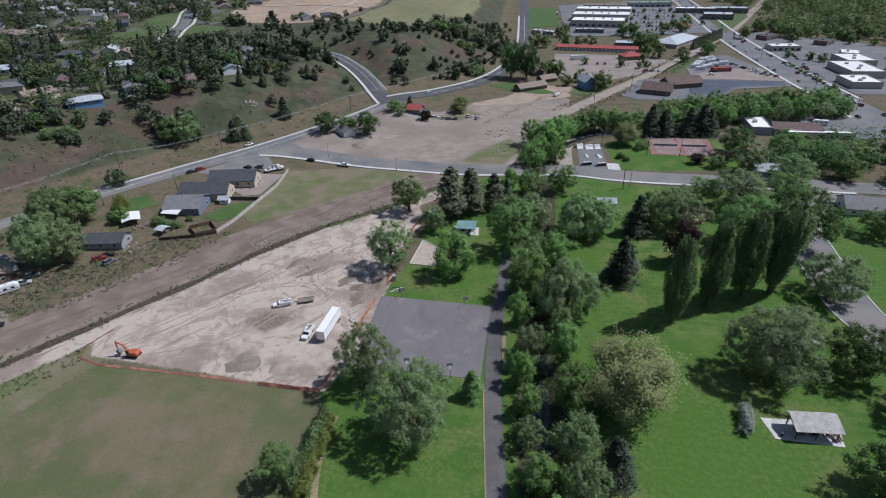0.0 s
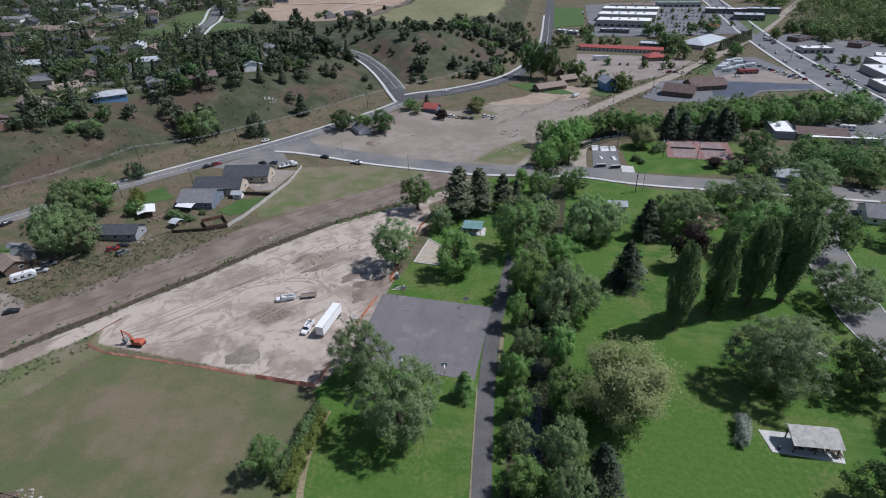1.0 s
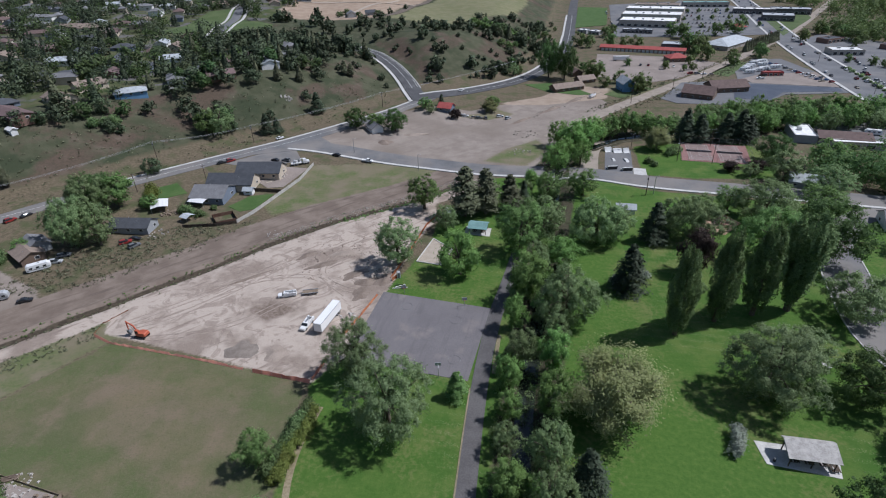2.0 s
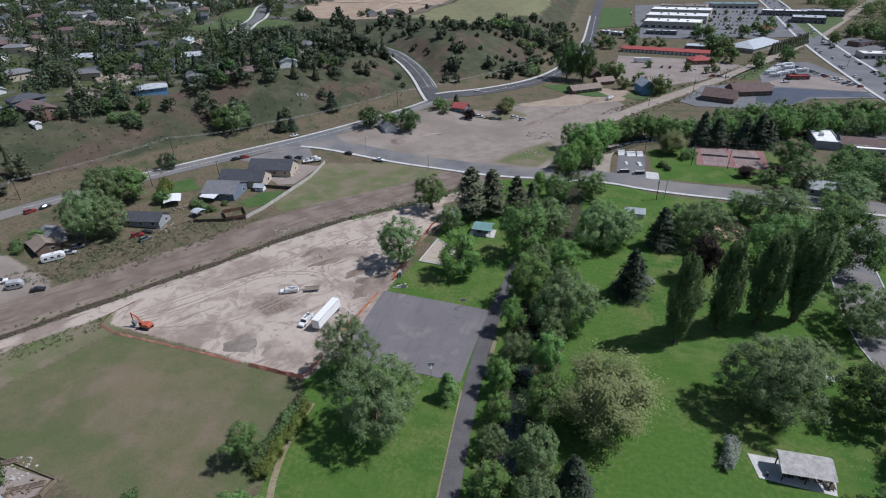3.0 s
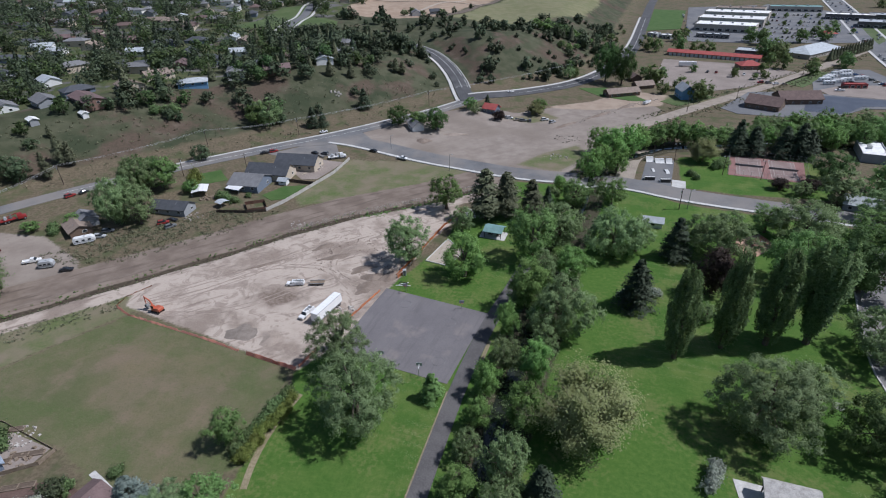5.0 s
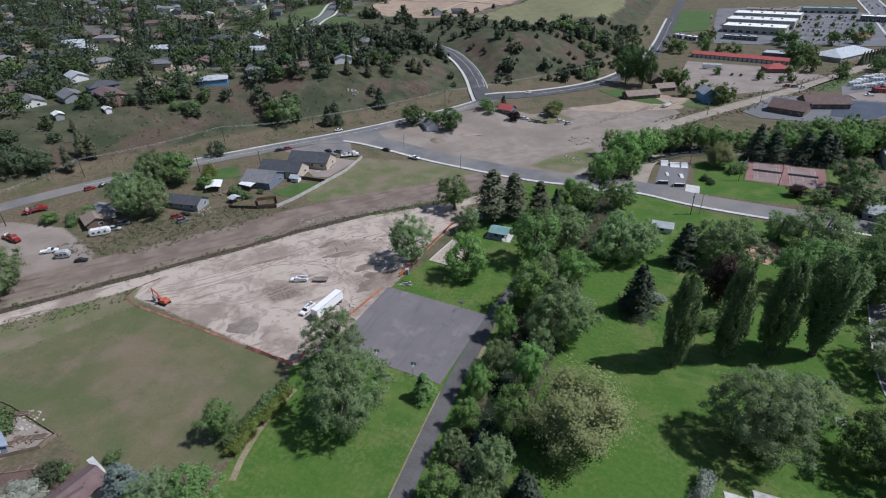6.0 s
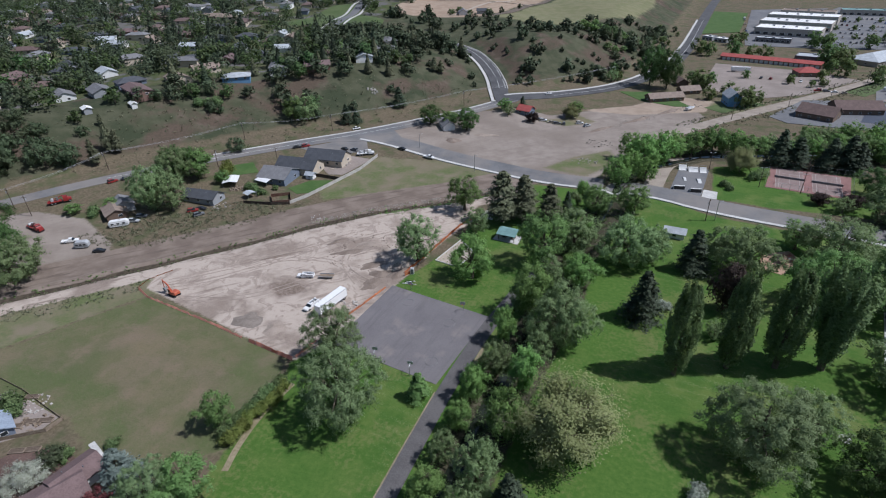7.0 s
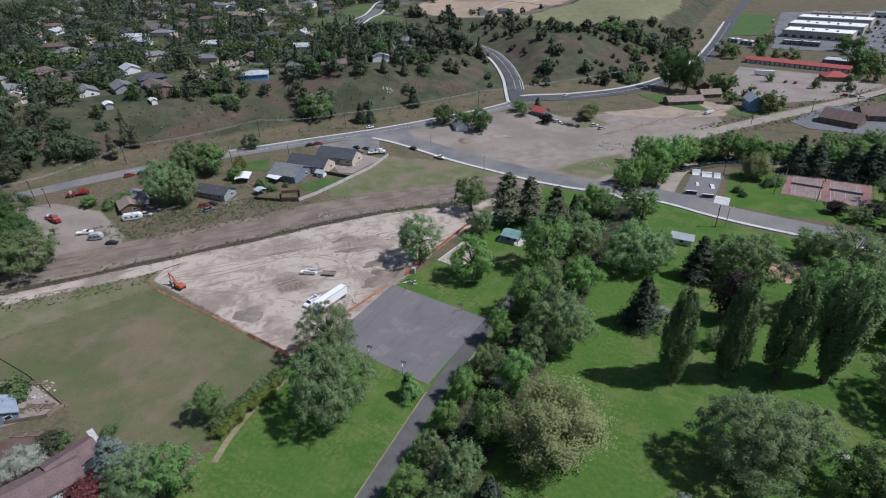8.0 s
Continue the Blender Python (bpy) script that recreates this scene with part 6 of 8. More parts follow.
def box_trailer(label, length=12.2):
    t = thing("box_trailer", label, "trailer")
    part("box", Geo().box((0, 0, 1.05), (length, 2.55, 2.9)), P_TRAILER, t)
    g = Geo()
    for s in (-1, 1):
        g.box((0, s * 1.29, 1.0), (length + 0.06, 0.06, 0.16)).box((0, s * 1.29, 3.86), (length + 0.06, 0.06, 0.12))
    part("rail", g, M_STEEL, t)
    for k in range(10):
        part("roof_rib", Geo().box((-length / 2 + 0.6 + k * (length - 1.2) / 9, 0, 3.95), (0.07, 2.5, 0.03)), P_TRAILER, t)
    part("door", Geo().box((-length / 2 - 0.05, 0.62, 1.1), (0.06, 1.2, 2.75)), P_SILVER, t)
    part("door", Geo().box((-length / 2 - 0.05, -0.62, 1.1), (0.06, 1.2, 2.75)), P_SILVER, t)
    part("landing_leg", Geo().box((length * 0.3, 0.8, 0), (0.15, 0.15, 1.05)), M_STEEL, t)
    part("landing_leg", Geo().box((length * 0.3, -0.8, 0), (0.15, 0.15, 1.05)), M_STEEL, t)
    wheels(t, [(-length / 2 + 1.2, -0.95), (-length / 2 + 1.2, 0.95), (-length / 2 + 2.5, -0.95), (-length / 2 + 2.5, 0.95)], 0.5, 0.5)
    return t


def caravan(label, mat, length=7.0):
    t = thing("caravan", label, "caravan")
    part("body", hull([(-length / 2, 1.1, 1.0, 0.7, 2.4), (-length / 2 + 0.6, 1.2, 1.15, 0.5, 2.85), (length / 2 - 0.9, 1.2, 1.15, 0.5, 2.85), (length / 2, 1.1, 0.95, 0.8, 2.2)]), mat, t)
    for k in range(3):
        for s in (-1, 1):
            part("window", Geo().box((-length * 0.3 + k * length * 0.28, s * 1.2, 1.45), (1.0, 0.1, 0.6)), M_GLASS, t)
    part("stripe", Geo().box((0, -1.23, 1.1), (length * 0.9, 0.04, 0.18)), P_GREY, t)
    part("roof_vent", Geo().box((0.4, 0, 2.84), (0.7, 0.7, 0.22)), P_SILVER, t)
    wheels(t, [(-0.4, -1.0), (-0.4, 1.0), (0.5, -1.0), (0.5, 1.0)])
    return t


def heavy_truck(label, mat, rig=True):
    """A work truck with a cab, a flat bed and a folded boom."""
    t = thing("work_truck", label, "truck")
    part("frame", Geo().box((-0.8, 0, 0.7), (9.0, 1.0, 0.3)), P_GREY, t)
    part("hood", hull([(2.6, 1.0, 0.9, 0.6, 1.9), (4.0, 0.95, 0.8, 0.6, 1.7)]), mat, t)
    part("cab", hull([(0.9, 1.2, 1.0, 0.7, 2.8), (2.4, 1.2, 1.0, 0.7, 2.8), (2.9, 1.15, 1.05, 0.7, 1.95)]), mat, t)
    part("windscreen", Geo().box((2.55, 0, 2.05), (0.2, 1.9, 0.6)), M_GLASS, t)
    part("bed", Geo().box((-2.4, 0, 1.0), (5.6, 2.4, 0.35)), mat, t)
    if rig:
        part("boom", Geo().tube((-4.6, 0, 1.6), (1.0, 0, 3.2), 0.22, 0.16, 6), mat, t)
        part("mast", Geo().box((-1.2, 0, 1.35), (0.7, 0.7, 1.6)), P_GREY, t)
        part("reel", Geo().tube((-3.2, -0.9, 2.0), (-3.2, 0.9, 2.0), 0.6, 0.6, 12), P_SILVER, t)
    wheels(t, [(3.2, -1.0), (3.2, 1.0), (-2.4, -1.0), (-2.4, 1.0), (-3.6, -1.0), (-3.6, 1.0)], 0.5, 0.4)
    return t


def equipment_trailer(label):
    t = thing("flat_trailer", label, "trailer")
    part("deck", Geo().box((0, 0, 0.6), (5.0, 2.2, 0.14)), M_WOOD, t)
    part("drawbar", Geo().tube((2.5, 0.5, 0.6), (4.0, 0, 0.6), 0.06, 0.06, 5).tube((2.5, -0.5, 0.6), (4.0, 0, 0.6), 0.06, 0.06, 5), P_GREY, t)
    for s in (-1, 1):
        part("side_rail", Geo().box((0, s * 1.08, 0.74), (5.0, 0.08, 0.3)), P_SILVER, t)
    wheels(t, [(-0.5, -1.1), (-0.5, 1.1), (0.4, -1.1), (0.4, 1.1)], 0.32)
    return t


def drop(ob, x, y, turn, lift=0.0):
    return set_at(ob, x, y, 1, 1, turn, sink=-lift)


def excavator():
    t = thing("excavator", "orange tracked excavator with its boom bent", "excavator", m=pose(-91.5, 114.8, gz(-91.5, 114.8), 0, 0, 172) @ Matrix.Scale(0.88, 4))
    for s in (-1, 1):
        tr = part("track", Geo().slab([(-2.0, 0.25), (-1.7, 0.0), (1.7, 0.0), (2.0, 0.25), (2.0, 0.65), (1.7, 0.9), (-1.7, 0.9), (-2.0, 0.65)], 0.6, Matrix.Translation((0, s * 1.15, 0))), M_TYRE, t)
        for k in range(4):
            part("roller", Geo().tube((-1.35 + k * 0.9, s * 1.15 - 0.32, 0.3), (-1.35 + k * 0.9, s * 1.15 + 0.32, 0.3), 0.2, 0.2, 8), P_GREY, tr)
    part("turntable", Geo().tube((0, 0, 0.8), (0, 0, 1.1), 0.9, 0.9, 14), P_GREY, t)
    part("body", hull([(-2.3, 1.15, 1.0, 1.1, 2.0), (-1.9, 1.3, 1.15, 1.05, 2.25), (0.2, 1.3, 1.2, 1.05, 2.1), (1.3, 1.25, 1.15, 1.05, 1.7)]), P_ORANGE, t)
    part("cab", Geo().box((0.75, 0.7, 1.6), (1.4, 1.0, 1.5), 0, 0.88), P_ORANGE, t)
    part("cab_glass", Geo().box((1.44, 0.7, 2.0), (0.08, 0.8, 0.9)).box((0.75, 1.19, 2.05), (1.1, 0.06, 0.8)), M_GLASS, t)
    part("boom", Geo().tube((1.2, 0, 1.7), (2.4, 0, 4.2), 0.34, 0.3, 6).tube((2.4, 0, 4.2), (4.5, 0, 5.3), 0.3, 0.22, 6), P_ORANGE, t, "dusty orange boom")
    part("stick", Geo().tube((4.7, 0, 5.7), (4.9, 0, 2.1), 0.24, 0.16, 6), P_ORANGE, t, "dusty orange stick")
    part("ram", Geo().tube((1.6, 0.35, 1.8), (3.0, 0.35, 4.0), 0.08, 0.08, 6), M_STEEL, t)
    part("bucket", Geo().slab([(4.7, 2.2), (5.3, 2.0), (5.3, 1.2), (4.6, 0.6), (4.0, 0.8), (4.2, 1.5)], 1.1, Matrix.Identity(4)), P_GREY, t)


excavator()
drop(box_trailer("long white box trailer on bare dirt"), -37.6, 125.6, 258)
drop(pickup("white utility truck beside the box trailer", P_WHITE, "utility"), -43.6, 123.3, 259)
drop(pickup("white pickup truck on the bare dirt", P_WHITE, "utility"), -55.2, 138.0, 195)
drop(equipment_trailer("small flat trailer behind the pickup"), -48.0, 139.9, 195)
CARS = [car("white parked or driving car", P_WHITE), car("silver parked or driving car", P_SILVER, "suv"), car("black parked or driving car", P_BLACK), car("dark red parked or driving car", P_RED, "suv"), car("dark blue parked or driving car", P_BLUE), car("grey parked or driving car", P_GREY, "suv"), car("white parked or driving van", P_WHITE, "suv"), car("tan parked or driving car", P_TAN)]
TRUCKS = [pickup("white pickup truck in the lot", P_WHITE), pickup("dark pickup truck in the lot", P_BLACK), pickup("red pickup truck in the lot", P_RED)]
vr = random.Random(77)
# street and yard vehicles
drop(CARS[2], -74.2, 263, 166, 0.22)
drop(TRUCKS[0], -56, 257.3, -14, 0.22)
drop(CARS[0], -113, 284, 46, 0.25)
drop(CARS[0], -18, 393, 40, 0.35)
drop(CARS[1], 72, 560, 75, 0.35)
for k, x, y, a in ((2, -129.6, 246, 45), (3, -126, 249, 45), (2, -103.6, 252.5, 160), (5, -98, 253, 165), (1, -149, 152, 20), (5, -149, 156.5, 30), (2, -142, 129, 28), (3, -189, 178, 70), (2, -186, 183, 70), (3, -132, 168, 40), (5, -127, 166, 60), (2, -130, 171, 10)):
    drop(CARS[k], x, y, a, 0.02)
drop(TRUCKS[0], -159, 130.5, 35)
drop(caravan("white caravan with a grey stripe in the grass", P_WHITE, 7.5), -151.5, 147.2, 40)
drop(caravan("pale small camper in the dirt yard", P_SILVER, 5.0), -151, 129.4, 30)
drop(heavy_truck("red utility work truck with a white hood", P_RED), -180, 132.4, -8)
drop(heavy_truck("red crane truck on the road", P_RED), -192, 153.5, 55, 0.2)
drop(heavy_truck("small white loader truck by the new house", P_WHITE), -89, 250.4, 30)
for x, y, a in ((-11, 337.5, 10), (-6, 336, 200), (-2, 335, 15), (-15, 338.5, 30), (2, 336, 100), (16, 336, 50), (11, 340, 20), (-18, 344, 70)):
    drop(vr.choice(CARS[:3] + CARS[5:] + TRUCKS[:2]), x, y, a)
# main street traffic
pts = resample(MAIN_STREET[1:8], 1.0)
for k in range(72):
    i = int((k + vr.uniform(0.1, 0.9)) * (len(pts) - 12) / 72)
    d = (pts[i + 1] - pts[i]).normalized()
    lane = vr.choice([-8.5, -5.0, 5.0, 8.5])
    at = pts[i] + Vector((-d.y, d.x)) * lane
    tagged(drop(vr.choice(CARS + TRUCKS[:2]), at.x, at.y, math.degrees(math.atan2(d.y, d.x)) + (180 if lane > 0 else 0), 0.32), group="traffic on the main street")


def park_row(n, x0, y0, dx, dy, turn, fill=0.85, group="parked cars", lift=0.3):
    for k in range(n):
        if vr.random() < fill:
            tagged(drop(vr.choice(CARS + TRUCKS[:2]), x0 + k * dx + vr.uniform(-0.2, 0.2), y0 + k * dy, turn + vr.choice([0, 180]), lift), group=group)


for j in range(7):
    park_row(13, 212 + j * 4 + 6, 668 + j * 27, 4.6, -1.2, 72, 0.62, "cars in the store car park", 0.37)
park_row(13, 233, 500, 1.5, -6.0, 25, 0.95, "cars in the sales lot", 0.22)
park_row(9, 240, 470, 0.8, -5.5, 20, 0.95, "cars in the sales lot", 0.22)
park_row(8, 206, 440, 2.6, 4.6, 5, 0.8, "cars in the sales lot", 0.22)
park_row(9, 296, 470, 2.0, 6.5, 60, 0.7, "cars along the shops", 0.26)
park_row(7, 282, 420, 1.0, 6.0, 10, 0.7, "cars along the shops", 0.26)
park_row(6, 330, 380, 1.0, 7.0, 10, 0.7, "cars along the shops", 0.26)
park_row(9, 122, 494, 6.5, -1.6, 70, 0.7, "vehicles in the gravel yard", 0.22)
park_row(6, 150, 462, 5.0, -1.4, 15, 0.6, "vehicles in the gravel yard", 0.22)
park_row(8, 140, 706, 1.2, 16.0, 70, 0.8, "cars behind the stores", 0.32)
drop(box_trailer("long grey trailer in the gravel yard", 14.0), 116, 514, 2, 0.2)
RV = caravan("white camper in the sales lot", P_WHITE, 9.0)
for x, y, a in ((206, 470, 20), (210, 476, 20), (214, 482, 22), (206, 460, 15), (214, 466, 18), (221, 472, 20), (226, 488, 20), (232, 478, 20), (222, 494, 20), (230, 500, 20)):
    tagged(drop(RV, x, y, a, 0.22), group="campers in the sales lot")
shop(219, 452, 2, 15, 5, 3.0, R_RED, P_RED, "low red stand in the sales lot", 0, 4)
drop(caravan("white motorhome in the car park", P_WHITE, 8.0), 214, 308, 160, 0.26)


def boat():
    t = thing("boat", "white boat on a trailer by the brown house", "boat", m=pose(75, 388, gz(75, 388), 0, 0, 50))
    part("hull", hull([(-3.6, 1.0, 1.2, 0.6, 1.7), (1.0, 0.9, 1.2, 0.6, 1.8), (3.0, 0.3, 0.7, 0.9, 1.9), (3.9, 0.05, 0.1, 1.5, 2.0)]), P_WHITE, t)
    part("cover", hull([(-3.4, 1.1, 0.9, 1.7, 2.0), (0.6, 1.1, 0.7, 1.75, 2.5), (2.6, 0.6, 0.3, 1.85, 2.1)]), P_SILVER, t)
    wheels(t, [(-0.8, -1.0), (-0.8, 1.0)])


boat()


# ---- park fixtures ----
def hoop(x, y, turn):
    t = thing("basketball_hoop", "grey steel basketball hoop at the court edge", "basketball hoop", "hoops of the court", pose(x, y, gz(x, y) + 0.05, 0, 0, turn))
    part("pole", Geo().tube((0, 0, -0.2), (0, 0, 2.9), 0.09, 0.08, 8).tube((0, 0, 2.9), (1.1, 0, 3.5), 0.08, 0.07, 8), M_STEEL, t)
    part("backboard", Geo().box((1.2, 0, 2.9), (0.06, 1.5, 1.05)), P_SILVER, t)
    g = Geo()
    for k in range(12):
        a, b = k * 0.5236, (k + 1) * 0.5236
        g.tube((1.5 + 0.25 * math.cos(a), 0.25 * math.sin(a), 3.05), (1.5 + 0.25 * math.cos(b), 0.25 * math.sin(b), 3.05), 0.025, 0.025, 5, False)
    part("ring", g, P_ORANGE, t)
    return t


hoop(-17, 142.0, -80)
hoop(3, 136.6, -80)
hoop(-1.5, 104.6, 98)
hoop(-13.0, 106.8, 98)
g = Geo()
for cx, cy in ((2.0, 111.5), (-15.0, 135.0), (1.0, 129.0)):
    pts = [(cx + 1.8 * math.cos(k * 0.314), cy + 1.8 * math.sin(k * 0.314)) for k in range(21)]
    for a, b in zip(pts[:-1], pts[1:]):
        g.tube((*a, 0.1), (*b, 0.1), 0.05, 0.05, 4, False)
M_FADED = surface("faded_court_line", (0.15, 0.15, 0.155), (0.24, 0.24, 0.24), 0.8, 3, 0.5)
setting("court_line", g, M_FADED, "faded circles painted on the court", "marking")
for line in ([(12.9, 107), (13.4, 114), (14.2, 123)],):
    setting("pavement", ribbon(line, 1.1, 0.085, 0.15, 3), M_EDGING, "short strip of dusty concrete beside the path", "pavement")


def picnic_table(x, y, turn):
    t = thing("picnic_table", "dark wooden picnic table with benches", "picnic table", "tables of the shelter", pose(x, y, gz(x, y) + 0.12, 0, 0, turn))
    part("tabletop", Geo().box((0, 0, 0.72), (2.4, 0.8, 0.06)), M_DARKWOOD, t)
    for s in (-1, 1):
        part("bench", Geo().box((0, s * 0.75, 0.42), (2.4, 0.28, 0.05)), M_DARKWOOD, t)
        part("leg", Geo().box((s * 0.8, 0, 0), (0.1, 1.3, 0.1)).box((s * 0.8, 0, 0.1), (0.1, 0.1, 0.62)).box((s * 0.8, 0, 0.36), (0.08, 1.7, 0.07)), M_DARKWOOD, t)


def bin_can(x, y):
    t = thing("litter_bin", "dark round litter bin on concrete", "litter bin", m=pose(x, y, gz(x, y) + 0.1))
    part("can", Geo().tube((0, 0, 0), (0, 0, 0.9), 0.3, 0.32, 12), P_BLACK, t)
    part("lid", Geo().tube((0, 0, 0.9), (0, 0, 1.05), 0.34, 0.2, 12), P_GREY, t)


def picnic_shelter():
    M_SHAKE = surface("weathered_shakes", (0.30, 0.285, 0.265), (0.50, 0.48, 0.45), 0.9, 5, 0.9, 0.5)
    setting("pavement", sheet([(71.8, 90.0), (72.2, 83.8), (86.2, 81.2), (88.6, 88.2)], 0.1, 20), M_CONCRETE, "pale concrete slab of the picnic shelter", "slab")
    t = thing("picnic_shelter", "open timber shelter with a weathered shake roof", "shelter", m=pose(81.0, 85.3, 0.1, 0, 0, -5))
    g = Geo().slab([(-2.5, 2.72), (1.9, 4.1), (3.0, 3.4), (3.0, 3.62), (1.9, 4.35), (-2.5, 2.94)], 10.4, pose(0, 0, 0, 0, 0, 90))
    part("roof", g, M_SHAKE, t)
    for k in range(9):
        f = k / 9
        part("shake_course", Geo().box((0, -2.4 + f * 4.3, 2.98 + f * 1.37), (10.3, 0.5, 0.06), 0, 1, 17.5), M_SHAKE, t)
    for sx in (-4.4, 0, 4.4):
        part("post", Geo().box((sx, -2.0, 0), (0.2, 0.2, 2.8)), M_DARKWOOD, t)
        part("post", Geo().box((sx, 2.3, 0), (0.2, 0.2, 3.6)), M_DARKWOOD, t)
    part("beam", Geo().box((0, -2.0, 2.62), (9.6, 0.18, 0.2)), M_DARKWOOD, t)
    part("beam", Geo().box((0, 2.3, 3.6), (9.6, 0.18, 0.2)), M_DARKWOOD, t)
    for x in (-2.8, 0, 2.8):
        picnic_table(81 + x, 85.2 - x * 0.09, 85)
    picnic_table(85.6, 83.6, 85)
    bin_can(74.0, 84.6)


picnic_shelter()


def teal_shelter():
    t = thing("park_shelter", "small open shelter with a teal metal roof", "shelter", m=pose(5, 186, 0, 0, 0, -8))
    part("roof", Geo().slab([(-3.4, 2.6), (0, 3.9), (3.4, 2.6), (3.4, 2.8), (0, 4.1), (-3.4, 2.8)], 7.6, pose(0, 0, 0, 0, 0, 90)), R_TEAL, t)
    for sx in (-3.2, 3.2):
        for sy in (-2.6, 2.6):
            part("post", Geo().box((sx, sy, -0.1), (0.18, 0.18, 2.95)), M_DARKWOOD, t)
    setting("pavement", sheet([(0, 190), (10, 188.6), (9.4, 182), (-0.6, 183.4)], 0.06, 20), M_CONCRETE, "concrete floor of the teal shelter", "slab")
    picnic_table(3.5, 186.2, 80)
    picnic_table(6.8, 185.8, 80)


teal_shelter()
house(64.6, 206.2, 84, 7, 4.6, 2.5, 1.2, R_PALE, W_WHITE, "small white park shed with a pale blue roof")
setting("pavement", sheet([(-11, 200), (-5, 199), (-6.5, 206), (-10, 207)], 0.06, 20), M_CONCRETE, "small bare concrete slab in the grass", "slab")
PIT = [(-16, 162), (-7, 160), (-4, 171), (-12, 179)]
setting("sand_pit", sheet(PIT, 0.05, 20), M_SAND, "sand pit with a pale timber border", "sand pit")
for a, b in zip(PIT, [*PIT[1:], PIT[0]]):
    d = Vector(b) - Vector(a)
    m = (Vector(a) + Vector(b)) / 2
    setting("trim", Geo().box((m.x, m.y, 0), (d.length, 0.3, 0.3), math.degrees(math.atan2(d.y, d.x))), M_CONCRETE, "pale timber edge of the sand pit", "edging")
setting("playground", sheet([(91, 191), (98, 188), (107, 198), (103, 206), (94, 201)], 0.08, 20), M_CHIPS, "tan wood-chip playground surface", "playground")


def play_frame():
    t = thing("play_frame", "red and brown playground climbing frame", "playground frame", m=pose(100, 197, 0.1, 0, 0, 30))
    for x in (-2.4, 0, 2.4):
        for y in (-1, 1):
            part("post", Geo().tube((x, y, 0), (x, y, 2.8), 0.07, 0.07, 6), P_RED, t)
    part("deck", Geo().box((-1.2, 0, 1.2), (2.4, 2.0, 0.1)), M_WOOD, t)
    part("slide", Geo().slab([(1.2, 1.3), (4.2, 0.3), (4.2, 0.4), (1.2, 1.45)], 0.7, Matrix.Identity(4)), P_SILVER, t)
    for k in range(5):
        part("bar", Geo().tube((0.2 + k * 0.5, -1, 2.6), (0.2 + k * 0.5, 1, 2.6), 0.04, 0.04, 5), P_RED, t)


play_frame()
DRIVE = [(133, 185), (129, 168), (121.5, 141), (119.5, 124), (127, 100), (140, 70)]
setting("road", ribbon(DRIVE, 14, 0.1, 0.2, 5), M_ROAD, "asphalt park drive with a pale kerb", "road")
setting("kerb", ribbon(DRIVE, 0.4, 0.24, 0.4, 3, -7.1), M_CONCRETE, "pale concrete kerb of the park drive", "kerb")
setting("kerb", ribbon(DRIVE[::-1], 0.4, 0.24, 0.4, 3, -7.1), M_CONCRETE, "pale concrete kerb of the park drive", "kerb")
setting("road", ribbon([(133, 180), (150, 205), (168, 210)], 10, 0.12, 0.2, 5), M_ROAD, "asphalt side street by the park", "road")
part_slab = Geo().tube((100.2, 117.0, -0.1), (100.2, 117.0, 0.12), 1.3, 1.3, 16)
setting("slab", part_slab, M_CONCRETE, "round concrete cover in the lawn", "slab")

# skate park
SKATE = [(62.5, 248.5), (75.5, 246), (80.8, 281), (68, 283.4)]
setting("skate_pad", sheet(SKATE, 0.12, 20), M_LOT, "grey asphalt skate pad", "skate park")
setting("pavement", sheet([(75.8, 246.4), (81.8, 245.6), (82.8, 254), (77.2, 255.2)], 0.1, 20), M_CONCRETE, "pale concrete pad beside the skate park", "slab")
setting("road", ribbon([(55, 246), (57, 262), (60, 280), (66, 291), (84, 302), (110, 304)], 8.5, 0.08, 0.15, 4), M_TRAIL, "curving tan gravel drive", "drive")
M_RAMP = surface("skate_ramp_board", (0.55, 0.55, 0.54), (0.68, 0.68, 0.66), 0.6, 4, 0.5)


def ramp(x, y, turn, w, h, deep, label="white quarter-pipe skate ramp"):
    t = thing("skate_ramp", label, "skate ramp", "skate ramps", pose(x, y, gz(x, y) + 0.13, 0, 0, turn))
    outline = [(0, 0), *[(deep * k / 9, h * (k / 9) ** 2.2) for k in range(1, 10)], (deep + 0.9, h), (deep + 0.9, 0)]
    part("ramp_surface", Geo().slab(outline, w, Matrix.Identity(4)), M_RAMP, t)
    part("platform_rail", Geo().tube((deep + 0.85, -w / 2, h + 0.9), (deep + 0.85, w / 2, h + 0.9), 0.04, 0.04, 5).tube((deep + 0.85, -w / 2, h), (deep + 0.85, -w / 2, h + 0.9), 0.04, 0.04, 5).tube((deep + 0.85, w / 2, h), (deep + 0.85, w / 2, h + 0.9), 0.04, 0.04, 5), M_STEEL, t)
    part("back_panel", Geo().box((deep + 0.95, 0, 0), (0.08, w, h)), P_BLACK, t)


ramp(69.0, 277.0, 98, 3.6, 1.7, 2.4)
ramp(73.7, 275.8, 98, 4.4, 1.5, 2.4)
ramp(78.0, 275.8, 98, 3.0, 1.7, 2.4)
ramp(66.4, 256.0, -82, 4.6, 1.6, 2.6)
ramp(73.2, 254.4, -82, 4.6, 1.6, 2.6)


